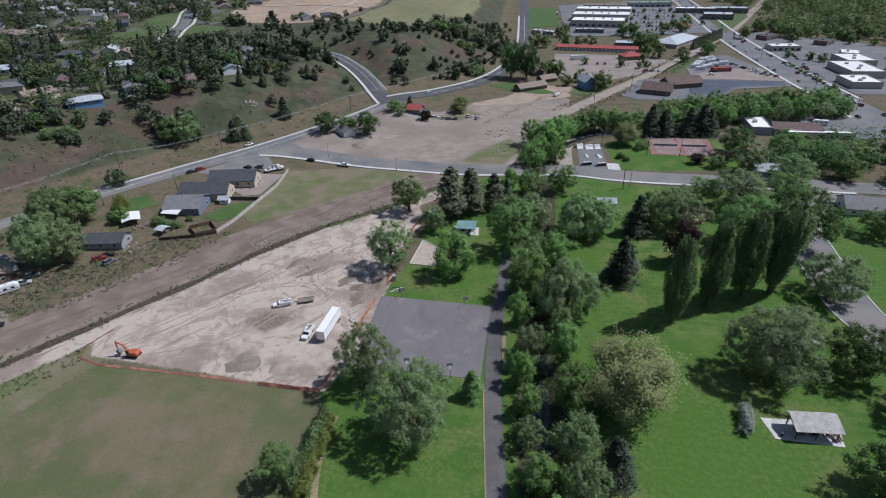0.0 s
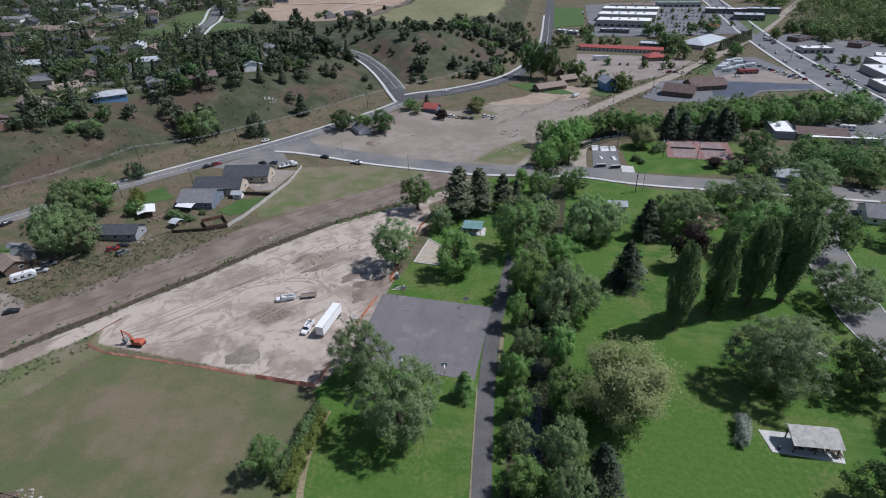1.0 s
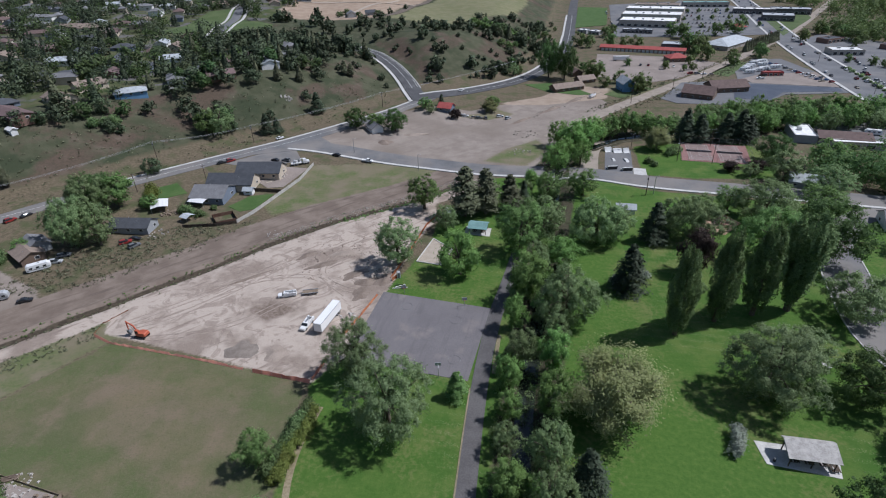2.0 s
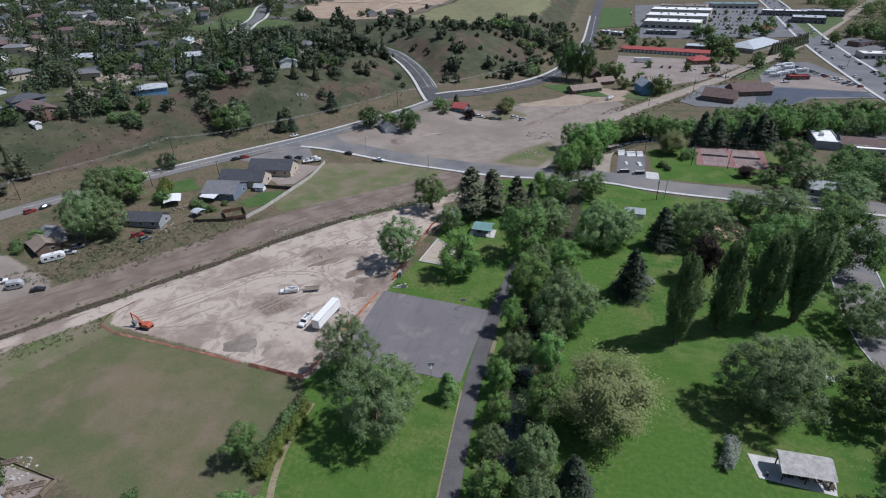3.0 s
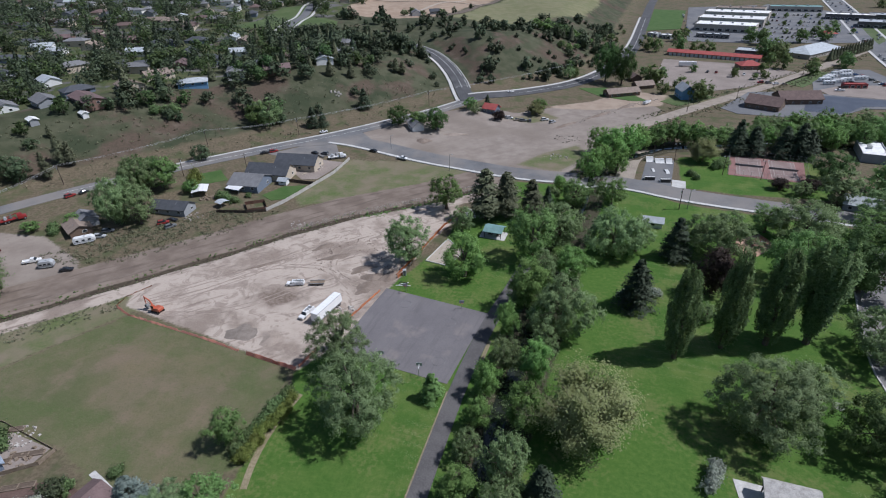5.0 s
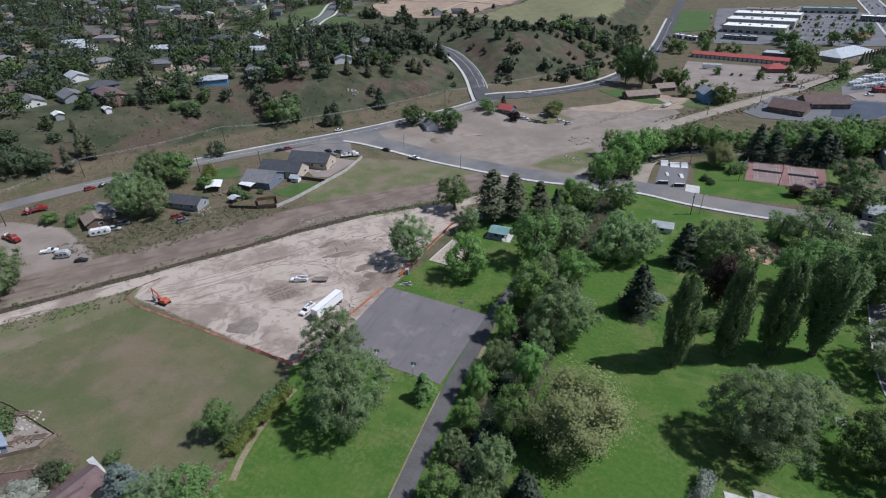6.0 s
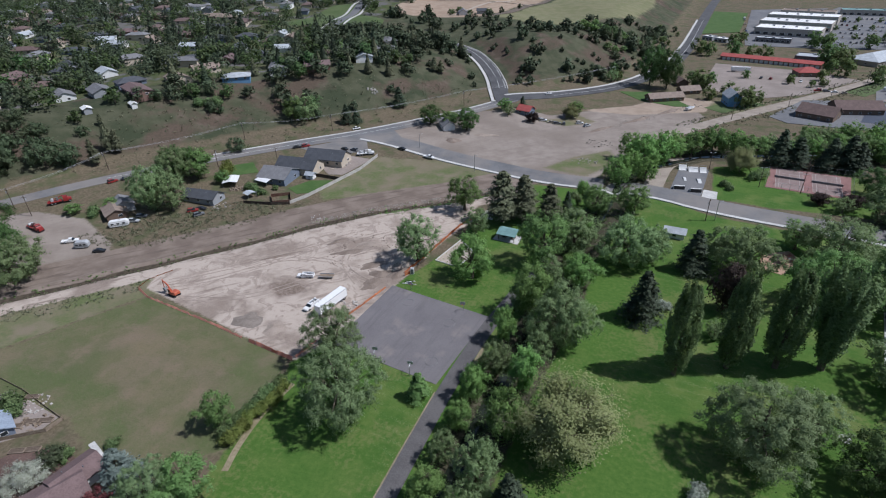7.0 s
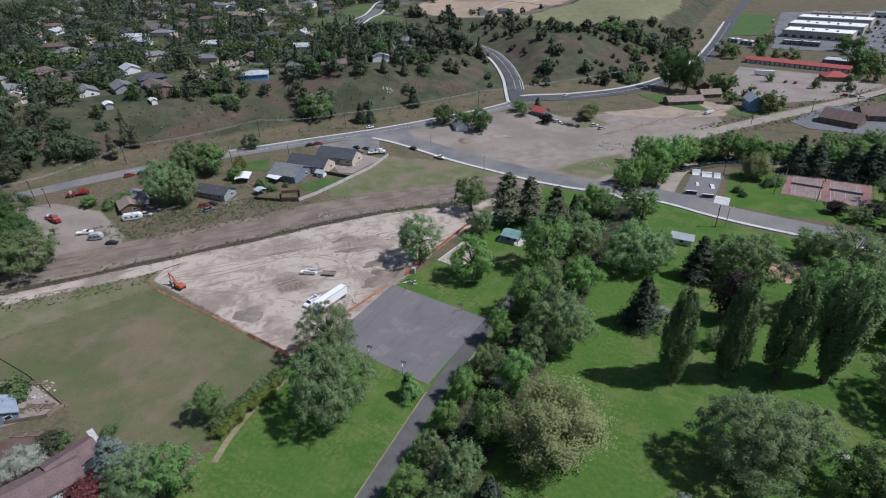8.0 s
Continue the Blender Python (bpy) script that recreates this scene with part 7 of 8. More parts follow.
def grind_box(x, y, turn, l, w, h):
    t = thing("skate_box", "low white skate box", "skate box", "skate ramps", pose(x, y, gz(x, y) + 0.13, 0, 0, turn))
    part("box", Geo().slab([(-l / 2 - 1.2, 0), (-l / 2, h), (l / 2, h), (l / 2 + 1.2, 0)], w, Matrix.Identity(4)), M_RAMP, t)
    part("edge", Geo().tube((-l / 2, -w / 2, h), (l / 2, -w / 2, h), 0.05, 0.05, 5), M_STEEL, t)


grind_box(75.6, 265, 98, 3.0, 1.6, 0.5)
grind_box(69.4, 266, 98, 2.0, 1.2, 0.4)

# tennis courts
M_WORNPAINT = surface("worn_white_paint", (0.32, 0.27, 0.25), (0.5, 0.46, 0.44), 0.85, 3, 0.4)
TEN = Matrix.Translation((121.6, 277.4, 0)) @ pose(0, 0, 0, 0, 0, -9.5)


def tpt(x, y):
    v = TEN @ Vector((x, y, 0))
    return (v.x, v.y)


setting("court", sheet([tpt(-16.5, -14), tpt(15.5, -14), tpt(17.5, 14), tpt(-15, 14)], 0.08, 20), M_TENNIS, "red-brown surfaced tennis courts", "tennis court")
for cx in (-7.2, 7.4):
    setting("court", sheet([tpt(cx - 5.5, -11.9), tpt(cx + 5.5, -11.9), tpt(cx + 5.5, 11.9), tpt(cx - 5.5, 11.9)], 0.1, 20), M_TENNIS_IN, "faded playing area of a tennis court", "tennis court")
    g = Geo()
    for a, b, w, d in ((0, -11.9, 11, 0.18), (0, 11.9, 11, 0.18), (-5.5, 0, 0.16, 23.8), (5.5, 0, 0.16, 23.8), (-4.1, 0, 0.14, 23.8), (4.1, 0, 0.14, 23.8), (0, 6.4, 8.2, 0.14), (0, -6.4, 8.2, 0.14), (0, 0, 0.14, 12.8)):
        p = tpt(cx + a, b)
        g.box((p[0], p[1], 0.1), (w, d, 0.025), -9.5)
    setting("court_line", g, M_WORNPAINT, "white tennis court lines", "marking")
    t = thing("tennis_net", "grey tennis net between posts", "tennis net", "nets of the tennis courts", TEN @ Matrix.Translation((cx, 0, 0.1)))
    part("net", Geo().box((0, 0, 0.05), (12.0, 0.04, 0.95)), P_GREY, t)
    part("tape", Geo().box((0, 0, 1.0), (12.0, 0.06, 0.07)), M_TRIM, t)
    for s in (-1, 1):
        part("post", Geo().tube((s * 6.2, 0, 0), (s * 6.2, 0, 1.1), 0.06, 0.06, 6), P_GREY, t)


def wire_fence(label, line, h, step, mat, group=""):
    """Posts with rails; each post and rail a part."""
    t = thing("wire_fence", label, "fence", group)
    pts = resample(line, step)
    for a in pts:
        part("post", Geo().tube((a.x, a.y, gz(a.x, a.y) - 0.2), (a.x, a.y, gz(a.x, a.y) + h), 0.05, 0.05, 6), mat, t)
    for a, b in zip(pts[:-1], pts[1:]):
        za, zb = gz(a.x, a.y), gz(b.x, b.y)
        part("rail", Geo().tube((a.x, a.y, za + h), (b.x, b.y, zb + h), 0.03, 0.03, 5, False).tube((a.x, a.y, za + h * 0.5), (b.x, b.y, zb + h * 0.5), 0.012, 0.012, 4, False).tube((a.x, a.y, za + 0.1), (b.x, b.y, zb + 0.1), 0.015, 0.015, 4, False), mat, t)


wire_fence("tall wire fence round the tennis courts", [tpt(-17, -14.5), tpt(16, -14.5), tpt(18, 14.5), tpt(-15.5, 14.5), tpt(-17, -14.5)], 3.0, 3.2, M_STEEL)


def lamp_pole(x, y, h, label, heads=1, wood=True):
    t = thing("lamp_pole", label, "lamp pole", m=pose(x, y, gz(x, y), 0, 0, 20))
    part("pole", Geo().tube((0, 0, -0.3), (0, 0, h), 0.16, 0.11, 8), M_DARKWOOD if wood else M_STEEL, t)
    for k in range(heads):
        s = -1 if k else 1
        part("arm", Geo().tube((0, 0, h - 0.4), (s * 1.3, 0, h - 0.1), 0.05, 0.04, 6), M_STEEL, t)
        part("lamp_head", hull([(s * 1.1 - 0.1, 0.12, 0.1, h - 0.2, h - 0.02), (s * 1.1 + 0.55, 0.2, 0.16, h - 0.18, h)]), P_SILVER, t)


for x, y in ((100.3, 265.3), (116.0, 262.0), (123, 287.5), (80.5, 279.5)):
    lamp_pole(x, y, 9.4, "dark wooden floodlight pole by the courts", 2)
for x, y, h in ((-28, 248, 8.5), (-66, 269, 8), (79.8, 224.4, 8.5)):
    lamp_pole(x, y, h, "street lamp on a tall slender pole", 1, False)


def utility_pole(x, y, h=9.5, turn=0):
    t = thing("utility_pole", "brown wooden utility pole with crossarm", "utility pole", "utility poles", pose(x, y, gz(x, y), 0, 0, turn))
    part("pole", Geo().tube((0, 0, -0.5), (0, 0, h), 0.19, 0.12, 8), M_DARKWOOD, t)
    part("crossarm", Geo().box((0, 0, h - 0.9), (2.4, 0.12, 0.14)), M_DARKWOOD, t)
    for s in (-1.05, 0.35, 1.05):
        part("insulator", Geo().tube((s, 0, h - 0.76), (s, 0, h - 0.5), 0.06, 0.05, 6), P_SILVER, t)
    part("transformer", Geo().tube((0.3, 0.25, h - 2.3), (0.3, 0.25, h - 1.4), 0.22, 0.22, 10), P_SILVER, t)


LINE = [(-262, 70), (-206, 142), (-204, 189), (-165, 247), (-126, 278), (-67, 350), (21, 460)]
for (x, y), (u, v) in zip(LINE, [*LINE[1:], LINE[-2]]):
    utility_pole(x, y, 10.0, math.degrees(math.atan2(v - y, u - x)) + 90)
for x, y, a in ((-193, 140, 40), (-126, 223, 50), (-153, 210, 50), (76.3, 223, 70), (134, 408, 50), (165, 443, 50), (98, 372, 50), (198, 492, 50), (252, 335, 80), (262, 395, 80), (275, 500, 80), (296, 600, 70)):
    utility_pole(x, y, 9.5, a)
M_WIRE = surface("weathered_wire", (0.30, 0.30, 0.30), (0.42, 0.42, 0.42), 0.6)
for (x, y), (u, v) in zip(LINE[:-1], LINE[1:]):
    a, b = Vector((x, y, gz(x, y) + 9.6)), Vector((u, v, gz(u, v) + 9.6))
    n = Vector((-(b - a).y, (b - a).x, 0)).normalized()
    t = thing("power_line", "sagging power wires between the poles", "power line", "power lines")
    for s in (-1.05, 0.35, 1.05):
        vs, fs = [], []
        for k in range(13):
            f = k / 12
            p = a.lerp(b, f) + n * s - Vector((0, 0, 5.0 * f * (1 - f)))
            vs += [p + n * 0.03, p + Vector((0, 0, 0.03)), p - n * 0.03, p - Vector((0, 0, 0.03))]
            if k:
                i = 4 * k - 4
                fs += [(i + j, i + (j + 1) % 4, i + 4 + (j + 1) % 4, i + 4 + j) for j in range(4)]
        g = Geo().add(vs, fs)
        part("wire", g, M_WIRE, t)


setting("pavement", ribbon([(-29.6, 92), (-30.8, 84), (-31.0, 77), (-30.2, 70), (-28.6, 64)], 1.5, 0.05, 0.1, 2.0), M_EDGING, "worn sandy strip beside the hedge", "worn strip")
# ---- building site ----
M_NET = leafy("orange_safety_net", (0.5, 0.19, 0.09), (0.62, 0.26, 0.13), 0.004, 0.5)
M_NETRED = leafy("faded_red_net", (0.58, 0.27, 0.2), (0.68, 0.36, 0.28), 0.004, 0.5)


def net_fence(label, line, mat, h=1.1, seed=1, slump=0.35, lean=0.0):
    """A slack plastic safety net on posts; each panel sags its own way."""
    r = random.Random(seed)
    t = thing("safety_fence", label, "fence", "safety fences of the site")
    pts = resample(line, 2.6)
    for a in pts:
        z = gz(a.x, a.y)
        part("post", Geo().tube((a.x, a.y, z - 0.2), (a.x + r.uniform(-0.1, 0.1), a.y, z + h + 0.1), 0.03, 0.03, 5), M_STEEL, t)
    for a, b in zip(pts[:-1], pts[1:]):
        d = (b - a).normalized()
        n = Vector((-d.y, d.x))
        sag, out = r.uniform(0, slump), r.uniform(-0.25, 0.25)
        vs, fs = [], []
        for k in range(5):
            f = k / 4
            p = a.lerp(b, f)
            z = gz(p.x, p.y)
            w = math.sin(math.pi * f)
            top = h - sag * w - r.uniform(0, 0.06)
            q = p + n * (out * w + lean)
            for o in (-0.015, 0.015):
                vs += [(p.x + n.x * o, p.y + n.y * o, z + 0.05), (q.x + n.x * o, q.y + n.y * o, z + top)]
        for k in range(4):
            i = k * 4
            fs += [(i, i + 4, i + 5, i + 1), (i + 3, i + 7, i + 6, i + 2), (i + 1, i + 5, i + 7, i + 3)]
        part("net_panel", Geo().add(vs, fs), mat, t)


net_fence("slack faded red safety net along the field", [(-107, 114), (-100, 111), (-69, 106), (-55, 103.2)], M_NETRED, 0.55, 1, 0.35, 0.5)
net_fence("red safety net at the field corner", [(-52, 102.5), (-43, 101), (-35, 99.6)], M_NETRED, 1.1, 2, 0.2, 0.4)
net_fence("orange safety net at the dirt track", [(-107, 114), (-108, 120), (-104, 127)], M_NET, 0.55, 3, 0.4, -0.4)
net_fence("orange safety net beside the court", [(-31.0, 120), (-28.7, 128), (-25.5, 140.6)], M_NET, 0.45, 4, 0.25, 0.5)
net_fence("torn end of a red safety net under the willows", [(-34.6, 101), (-33.0, 109)], M_NETRED, 0.9, 7, 0.5, 0.3)
net_fence("orange safety net by the park trees", [(-23, 150), (-20, 166), (-18, 178), (-16, 190), (-12, 200)], M_NET, 1.2, 5, 0.3)
net_fence("orange safety net by the park trees", [(-22.4, 149), (-20.8, 152.5)], M_NET, 1.4, 6, 0.1)


def wheel_track(line, seed):
    """Two dark ruts pressed into the dirt side by side."""
    for side in (-1.0, 1.0):
        g = ribbon(line, 0.42, 0.04, 0.1, 1.5, side)
        setting("wheel_rut", g, M_RUT, "dark wheel rut in the bare dirt", "wheel rut")


M_RUT = surface("pressed_soil", (0.26, 0.21, 0.175), (0.36, 0.30, 0.25), 0.95, 4, 0.25, 0.3)
for k, line in enumerate((
    [(-99, 118), (-88, 124), (-76, 138), (-62, 158), (-44, 176)],
    [(-100, 121), (-86, 134), (-72, 150), (-54, 172)],
    [(-90, 114), (-76, 117), (-64, 124), (-56, 134), (-40, 150)],
    [(-36, 140), (-48, 150), (-62, 150), (-76, 142)],
    [(-30, 190), (-44, 172), (-50, 156), (-44, 146), (-32, 142)],
)):
    wheel_track(line, k)


def mound(label, x, y, lx, ly, h, turn, seed, mat):
    """A heap of loose earth with an uneven skin."""
    rng = np.random.default_rng(seed)
    n, m = 22, 8
    vs = [(0, 0, h)]
    ph = rng.uniform(0, 6.28, 4)
    for j in range(1, m + 1):
        f = j / m
        for i in range(n):
            a = 6.2832 * i / n
            w = f * (1 + 0.12 * math.sin(3 * a + ph[0]) + 0.08 * math.sin(5 * a + ph[1]))
            z = h * (1 - f * f * (3 - 2 * f)) * (1 + 0.25 * math.sin(4 * a + ph[2]) * f) - 0.15 * (j == m)
            vs.append((math.cos(a) * lx * w, math.sin(a) * ly * w, z + rng.normal(0, 0.03 * h)))
    fs = [(0, 1 + i, 1 + (i + 1) % n) for i in range(n)]
    for j in range(m - 1):
        for i in range(n):
            a, b = 1 + j * n + i, 1 + j * n + (i + 1) % n
            fs.append((a, a + n, b + n, b))
    me = Geo().add(vs, fs).mesh("earth_mound", True)
    me.materials.append(mat)
    ob = tagged(new("earth_mound", me), label, "earth mound")
    ob.matrix_basis = pose(x, y, gz(x, y) - 0.02, 0, 0, turn)


M_SOIL = surface("loose_soil", (0.17, 0.132, 0.106), (0.255, 0.206, 0.168), 0.95, 3, 0.3, 0.5)
M_PALESOIL = surface("pale_soil", (0.27, 0.22, 0.18), (0.36, 0.30, 0.25), 0.95, 3, 0.3, 0.5)
M_GREYSOIL = surface("grey_soil", (0.17, 0.142, 0.12), (0.26, 0.222, 0.188), 0.95, 4, 0.4, 0.5)
mound("low heap of dark grey gravel on the site", -59, 111, 6.2, 4.8, 0.5, 10, 1, M_GREYSOIL)
mound("low ring of pale soil on the site", -48.6, 110.5, 3.8, 4.4, 0.6, 20, 2, M_PALESOIL)
mound("dark soil heap by the park trees", -25, 150, 5.5, 3.0, 1.2, 60, 3, M_SOIL)
mound("dark soil heap by the park trees", -31, 148, 4.5, 2.5, 0.9, 20, 4, M_SOIL)
mound("dark churned soil by the court", -31, 141, 5.5, 3.6, 0.45, 70, 15, M_SOIL)
mound("dark churned soil by the court", -36, 152, 6.5, 3.2, 0.5, 40, 16, M_SOIL)
mound("churned soil mound on the site", -49, 158, 7, 2.2, 0.6, 30, 5, M_SOIL)
mound("churned soil mound on the site", -44, 166, 6, 2.0, 0.6, 15, 6, M_PALESOIL)
mound("churned soil mound on the site", -57, 164, 5, 2.0, 0.6, 50, 7, M_SOIL)
mound("churned soil mound on the site", -38, 176, 6, 1.8, 0.5, 35, 8, M_PALESOIL)
mound("soil bank along the dug strip", -72, 148, 9, 0.9, 0.4, 42, 9, M_SOIL)
mound("dark round heap in the gravel lot", -53, 286, 5, 4, 1.2, 0, 10, M_SOIL)
mound("low bank in the gravel lot", -39, 300, 9, 2, 1.0, 15, 11, M_PALESOIL)
mound("long low spoil bank beside the gravel lot", 24, 332, 12, 2.0, 1.0, 50, 12, M_SOIL)
mound("long low spoil bank beside the gravel lot", 44, 357, 14, 2.2, 1.0, 52, 13, M_SOIL)
mound("long low spoil bank beside the gravel lot", 62, 381, 12, 2.2, 1.0, 54, 14, M_SOIL)
M_BANKSTONE = surface("dusty_bank_stone", (0.2, 0.175, 0.145), (0.34, 0.305, 0.262), 0.95, 2, 0.2)
M_RUBBLE = surface("pale_rubble", (0.30, 0.27, 0.24), (0.52, 0.49, 0.45), 0.9, 4, 0.6, 0.4)


def rubble(label, cx, cy, spread, n, seed, mat, big=0.5):
    """A scatter of angular pieces, each its own part."""
    r = random.Random(seed)
    t = thing("rubble_heap", label, "rubble")
    for _ in range(n):
        a, d = r.uniform(0, 6.28), spread * math.sqrt(r.random())
        x, y, s = cx + math.cos(a) * d, cy + math.sin(a) * d * 0.7, big * r.uniform(0.4, 1.2)
        part("rubble_piece", Geo().box((x, y, gz(x, y) - 0.05), (s, s * r.uniform(0.5, 1), s * r.uniform(0.4, 0.8)), r.uniform(0, 90), r.uniform(0.6, 0.95)), mat, t)


rubble("heap of broken concrete and debris", -33, 128.6, 3.2, 26, 1, M_RUBBLE, 0.7)
rubble("grey stones along the spoil bank", 26, 306, 9, 30, 2, M_BANKSTONE, 0.8)
rubble("scattered stones by the haul road", -77, 180, 4, 12, 3, M_RUBBLE, 0.6)
rubble("garden clutter beside the field fence", -89, 64.5, 4.5, 44, 4, M_RUBBLE, 0.6)
rubble("timber offcuts in the vegetable garden", -83, 60, 5, 24, 10, M_WOOD, 0.8)


def pipes(x, y):
    t = thing("pipe_stack", "white pipes lying at the court corner", "pipes", m=pose(x, y, gz(x, y) + 0.1))
    for k, (a, l) in enumerate(((8, 5.0), (-25, 4.0), (30, 3.5), (-10, 3.0))):
        part("pipe", Geo().tube((-l / 2 * math.cos(radians(a)), -l / 2 * math.sin(radians(a)) + k * 0.4, 0.1 + k * 0.16), (l / 2 * math.cos(radians(a)), l / 2 * math.sin(radians(a)) + k * 0.4, 0.15 + k * 0.16), 0.11, 0.11, 8), P_WHITE if k % 2 == 0 else P_BLACK, t)


pipes(-19, 144.8)


def toilet_box(x, y):
    t = thing("site_cabin", "small white portable cabin with an open side", "cabin", m=pose(x, y, gz(x, y), 0, 0, 20))
    part("shell", Geo().box((0, 0, 0), (1.2, 1.2, 2.1)), P_WHITE, t)
    part("roof_cap", Geo().box((0, 0, 2.1), (1.26, 1.26, 0.2), 0, 0.8), P_SILVER, t)
    part("door", Geo().box((0, -0.62, 0.1), (0.8, 0.05, 1.9)), P_GREY, t)


toilet_box(-20.6, 151.4)


# ---- yards ----
M_PALEWALL = surface("pale_fence_paint", (0.36, 0.34, 0.31), (0.5, 0.48, 0.44), 0.85, 4, 0.4)


def board_fence(label, line, h, mat, step=2.4, group="yard fences"):
    t = thing("board_fence", label, "fence", group)
    pts = resample(line, step)
    for a in pts:
        z = gz(a.x, a.y)
        part("post", Geo().box((a.x, a.y, z - 0.3), (0.14, 0.14, h + 0.4)), mat, t)
    for a, b in zip(pts[:-1], pts[1:]):
        m, d = (a + b) / 2, b - a
        part("panel", Geo().box((m.x, m.y, gz(m.x, m.y) + 0.05), (d.length - 0.12, 0.06, h), math.degrees(math.atan2(d.y, d.x))), mat, t)


board_fence("pale grey board fence behind the new houses", [(-82.5, 250), (-83.5, 232), (-88, 214), (-92, 197), (-95.5, 188)], 1.6, M_PALEWALL)
board_fence("dark board fence between two yards", [(-102, 218), (-87.6, 218)], 1.7, M_DARKWOOD)
board_fence("dark board fence of the back yard", [(-95.5, 187.5), (-103, 184.5), (-116, 182)], 1.4, M_DARKWOOD)
board_fence("weathered board fence of the garden", [(-116, 69), (-97, 67), (-77, 63)], 0.45, M_WOOD)
board_fence("dark board fence at the garden corner", [(-77, 63), (-77.5, 59), (-86, 53)], 1.1, M_WOOD)
M_PENWOOD = surface("red_brown_boards", (0.12, 0.065, 0.045), (0.2, 0.115, 0.085), 0.9, 6, 0.6, 0.2)
M_BED = surface("garden_soil", (0.10, 0.075, 0.055), (0.17, 0.13, 0.10), 0.95, 4, 0.5, 0.3)


def raised_bed(x, y, turn, l, w):
    t = thing("raised_bed", "wooden raised garden bed with bare soil", "garden bed", "garden beds", pose(x, y, gz(x, y), 0, 0, turn))
    for s in (-1, 1):
        part("side_board", Geo().box((0, s * w / 2, 0), (l, 0.1, 0.4)), M_WOOD, t)
        part("side_board", Geo().box((s * (l / 2 - 0.05), 0, 0), (0.1, w - 0.12, 0.4)), M_WOOD, t)
    part("soil", Geo().box((0, 0, 0.02), (l - 0.2, w - 0.2, 0.3)), M_BED, t)


M_BARKBED = surface("bark_mulch", (0.085, 0.055, 0.046), (0.15, 0.1, 0.082), 0.95, 3, 0.3, 0.3)
setting("ground_bed", sheet([(-84, 44), (-78, 53.5), (-70, 56.5), (-62.5, 55.5), (-62.5, 48), (-70, 36), (-84, 34)], 0.06, 6), M_BARKBED, "bark-covered planting bed beside the house", "planting bed")
setting("ground_bed", sheet([(-110, 48), (-100, 66), (-79, 63.2), (-79.5, 58.5), (-87, 51), (-96, 44)], 0.05, 6), M_LOTDIRT, "bare trodden soil of the vegetable garden", "garden soil")
for x, y in ((-84, 60), (-81, 61.4), (-86.5, 57.5), (-78.5, 52.5), (-75.5, 54), (-92, 66)):
    raised_bed(x, y, 25, 3.6, 1.4)
board_fence("red-brown board fence round a small pen", [(-101, 196), (-96, 189.5), (-103, 185.5), (-108, 191.5), (-101, 196)], 1.5, M_PENWOOD, 2.2)
rubble("yard clutter beside the canopies", -128, 193, 4.5, 26, 5, M_WOOD, 0.9)
rubble("yard clutter by the low house", -124, 176, 5, 16, 6, M_RUBBLE, 0.7)
rubble("pale rock outcrop on the dry slope", -125, 331, 4, 22, 7, M_RUBBLE, 1.3)
rubble("pale stones in the grass patch", 22, 276, 7, 24, 8, M_RUBBLE, 0.75)
rubble("lumber and debris round the new house", -95, 236, 4.5, 30, 9, M_RUBBLE, 0.8)
for x, y, s in ((-122, 195, 1.7), (-118, 193.5, 1.5), (-114, 192.5, 1.3), (-111, 199, 1.0), (-141, 199, 1.8), (-144, 203, 1.5), (-171, 152, 1.6), (-168, 149, 1.3)):
    tagged(set_at(DARK_SHRUB, x, y, s, s * 0.9, x * 23), group="yard shrubs")
for x, y, s in ((-138.5, 199.5, 1.5), (-140.5, 203, 1.7)):
    tagged(set_at(YELLOW_SHRUB, x, y, s, s * 1.8, x * 23), group="yard shrubs")
for k in range(9):
    x, y = 272.5 + k * 1.4, 402 + k * 8.5
    tagged(set_at(GREY_SHRUB if k % 3 else DARK_SHRUB, x, y, 1.0, 0.8, k * 47), group="shrubs of the street verge")


def stone_band(name, label, line, off, width, count, size, seed, material):
    """Loose stones too many to count: small angular lumps in one mesh."""
    rng = np.random.default_rng(seed)
    at = along(line, off, width)(rng, count)
    z = height(at[:, 0], at[:, 1])
    corner = np.array([(-1, -1, 0), (1, -1, 0), (1, 1, 0), (-1, 1, 0), (-0.6, -0.6, 1), (0.6, -0.6, 1), (0.6, 0.6, 1), (-0.6, 0.6, 1)], float)
    s = size * rng.uniform(0.4, 1.3, (count, 1, 1)) * np.array([1, 0.8, 0.8])
    a = rng.uniform(0, 6.283, count)
    c = corner[None] * s + rng.normal(0, 0.1, (count, 8, 3)) * size
    x = c[:, :, 0] * np.cos(a)[:, None] - c[:, :, 1] * np.sin(a)[:, None]
    y = c[:, :, 0] * np.sin(a)[:, None] + c[:, :, 1] * np.cos(a)[:, None]
    v = np.stack([x + at[:, :1], y + at[:, 1:], c[:, :, 2] + z[:, None] - 0.08], -1).reshape(-1, 3)
    quad = np.array([(4, 5, 6, 7), (0, 1, 5, 4), (1, 2, 6, 5), (2, 3, 7, 6), (3, 0, 4, 7)])
    f = (quad[None] + 8 * np.arange(count)[:, None, None]).reshape(-1, 4)
    me = bpy.data.meshes.new(name)
    me.from_pydata(v.tolist(), [], f.tolist())
    me.materials.append(material)
    tagged(new(name, me), label, "stones", kind="stuff")


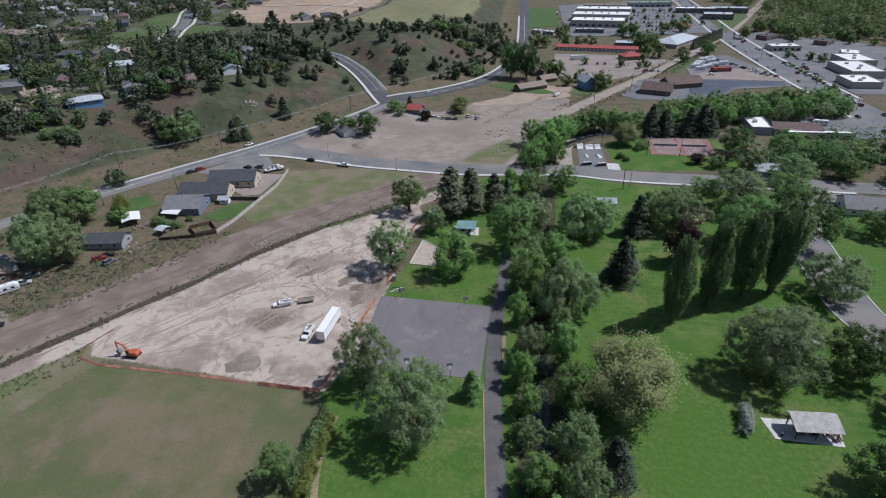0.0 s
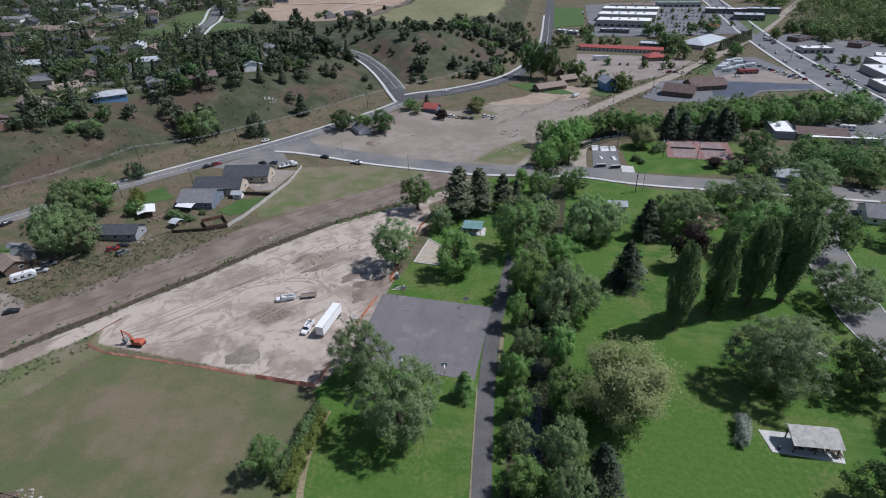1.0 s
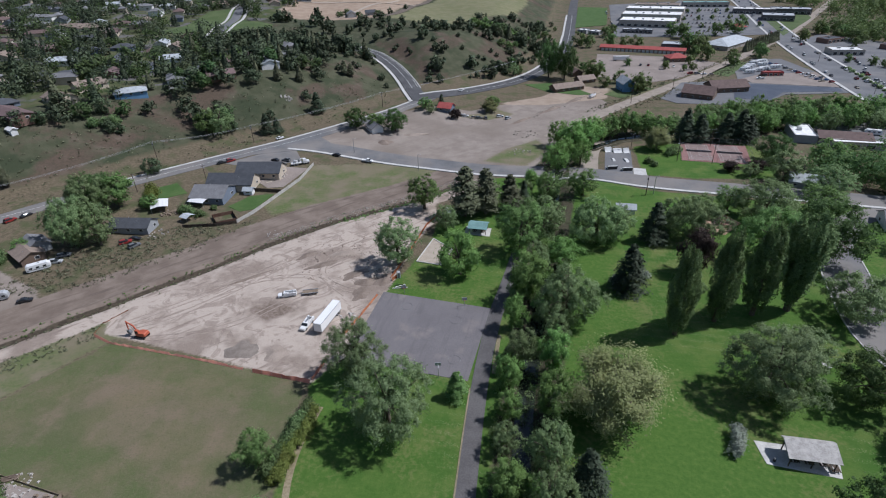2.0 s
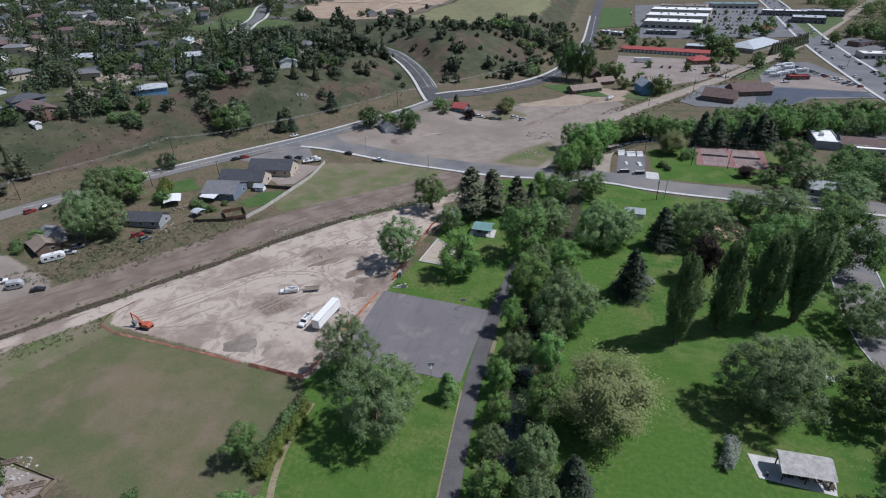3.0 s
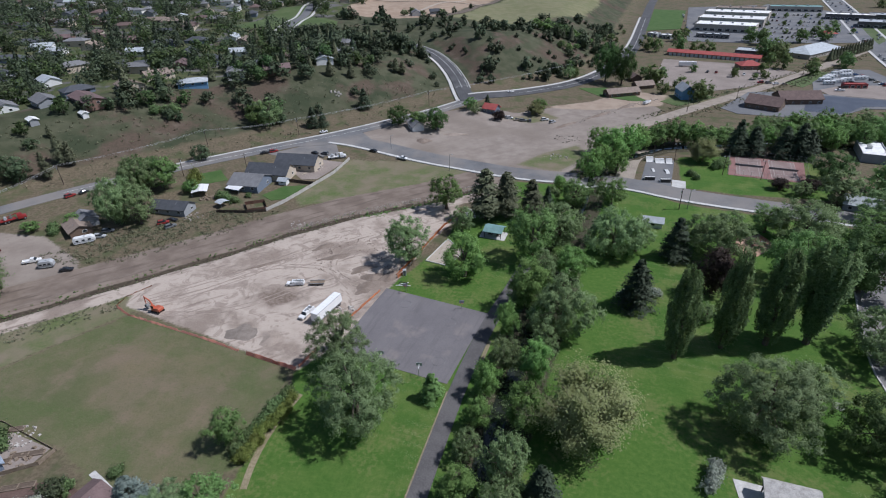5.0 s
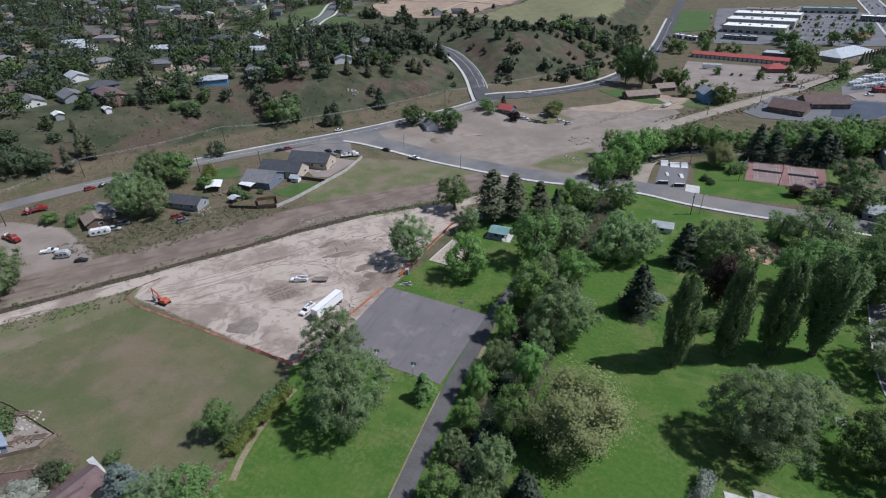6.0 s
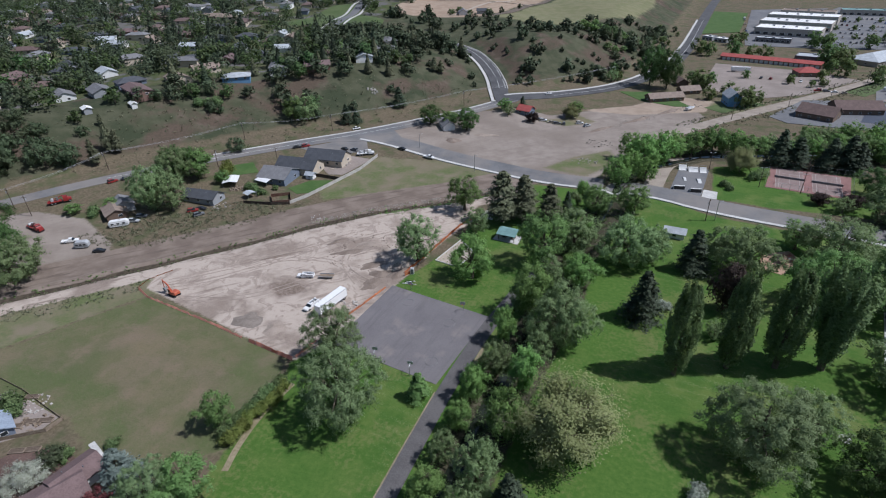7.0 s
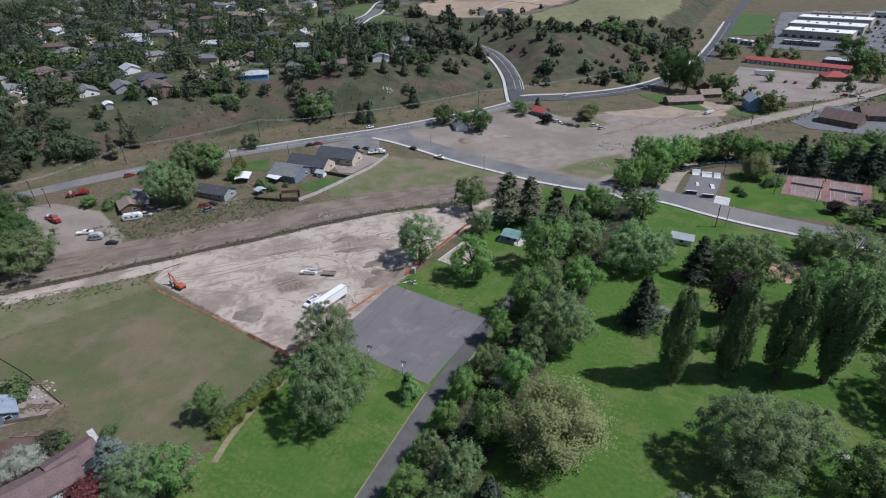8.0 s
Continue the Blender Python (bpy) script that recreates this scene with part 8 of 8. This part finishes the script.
stone_band("ditch_stones", "pale loose stones banked along the ditch", DITCH[5:], (-1.2, 2.6), 0.8, 700, 0.26, 91, M_BANKSTONE)
stone_band("spoil_stones", "loose stones along the spoil bank", [(24, 332), (44, 357), (62, 381), (80, 400)], (0, 0), 2.2, 220, 0.36, 92, M_BANKSTONE)
stone_band("site_clods", "clods of earth scattered on the dug ground", [(-30, 150), (-40, 172), (-54, 164), (-50, 150)], (0, 0), 3.0, 320, 0.22, 93, M_SOIL)
setting("pavement", ribbon([(-64, 60), (-59, 58.2), (-55, 56.5)], 1.4, 0.08, 0.2, 2), M_CONCRETE, "pale concrete garden walk", "walk")


def carport(label, x, y, turn, l, w, mat):
    t = thing("canopy", label, "canopy", m=pose(x, y, gz(x, y), 0, 0, turn))
    part("cover", Geo().slab([(-w / 2, 2.3), (-w / 4, 2.75), (0, 2.9), (w / 4, 2.75), (w / 2, 2.3), (w / 2, 2.38), (0, 3.0), (-w / 2, 2.38)], l, Matrix.Identity(4)), mat, t)
    for sx in (-1, 1):
        for sy in (-1, 1):
            part("post", Geo().tube((sx * w * 0.46, sy * l * 0.46, -0.1), (sx * w * 0.46, sy * l * 0.46, 2.35), 0.05, 0.05, 6), M_STEEL, t)


carport("white tarpaulin canopy in the yard", -134, 196.5, 30, 9, 7, P_WHITE)
carport("white vinyl canopy beside the blue house", -119, 202.5, 80, 8, 6, P_WHITE)
carport("pale blue canopy in the dry grass", -117, 188, 70, 4.5, 4.5, R_PALE)
house(-102, 215.6, 90, 4, 3, 2.2, 1.0, R_PALE, W_WHITE, "small white garden shed")
for k in range(8):
    x, y = -96 + vr.uniform(-5, 3), 233 + vr.uniform(-6, 6)
    t = thing("lumber_pile", "stack of pale lumber beside the new house", "lumber", "lumber piles", pose(x, y, gz(x, y), 0, 0, vr.uniform(0, 180)))
    for j in range(4):
        part("plank", Geo().box((vr.uniform(-0.1, 0.1), j * 0.32 - 0.5, 0), (2.6, 0.28, 0.22)), M_SAND, t)
setting("pavement", sheet([(-106, 230), (-99, 246), (-84, 246), (-89, 224), (-96, 222)], 0.1, 12), M_LOTDIRT, "bare gravel yard of the new house", "yard")
setting("pavement", sheet([(-128, 246), (-108, 268), (-98, 268), (-90, 254), (-112, 243)], 0.1, 12), M_ROAD, "asphalt forecourt of the new houses", "drive")
# guard rails of the culvert
for line in ([(32, 257.5), (48, 257.0)], [(30, 241.2), (40, 240.8)]):
    wire_fence("low pale rail over the creek culvert", line, 1.0, 2.0, P_SILVER, "culvert rails")


# drop the spare models that found no place
for models in KINDS.values():
    for ob, _, _ in models:
        if not ob.get("placed"):
            for child in list(ob.children_recursive):
                bpy.data.objects.remove(child)
            bpy.data.objects.remove(ob)
for ob in FAR + TOWN_TREES + JUNIPER + CARS + TRUCKS:
    if not ob.get("placed"):
        for child in list(ob.children_recursive):
            bpy.data.objects.remove(child)
        bpy.data.objects.remove(ob)
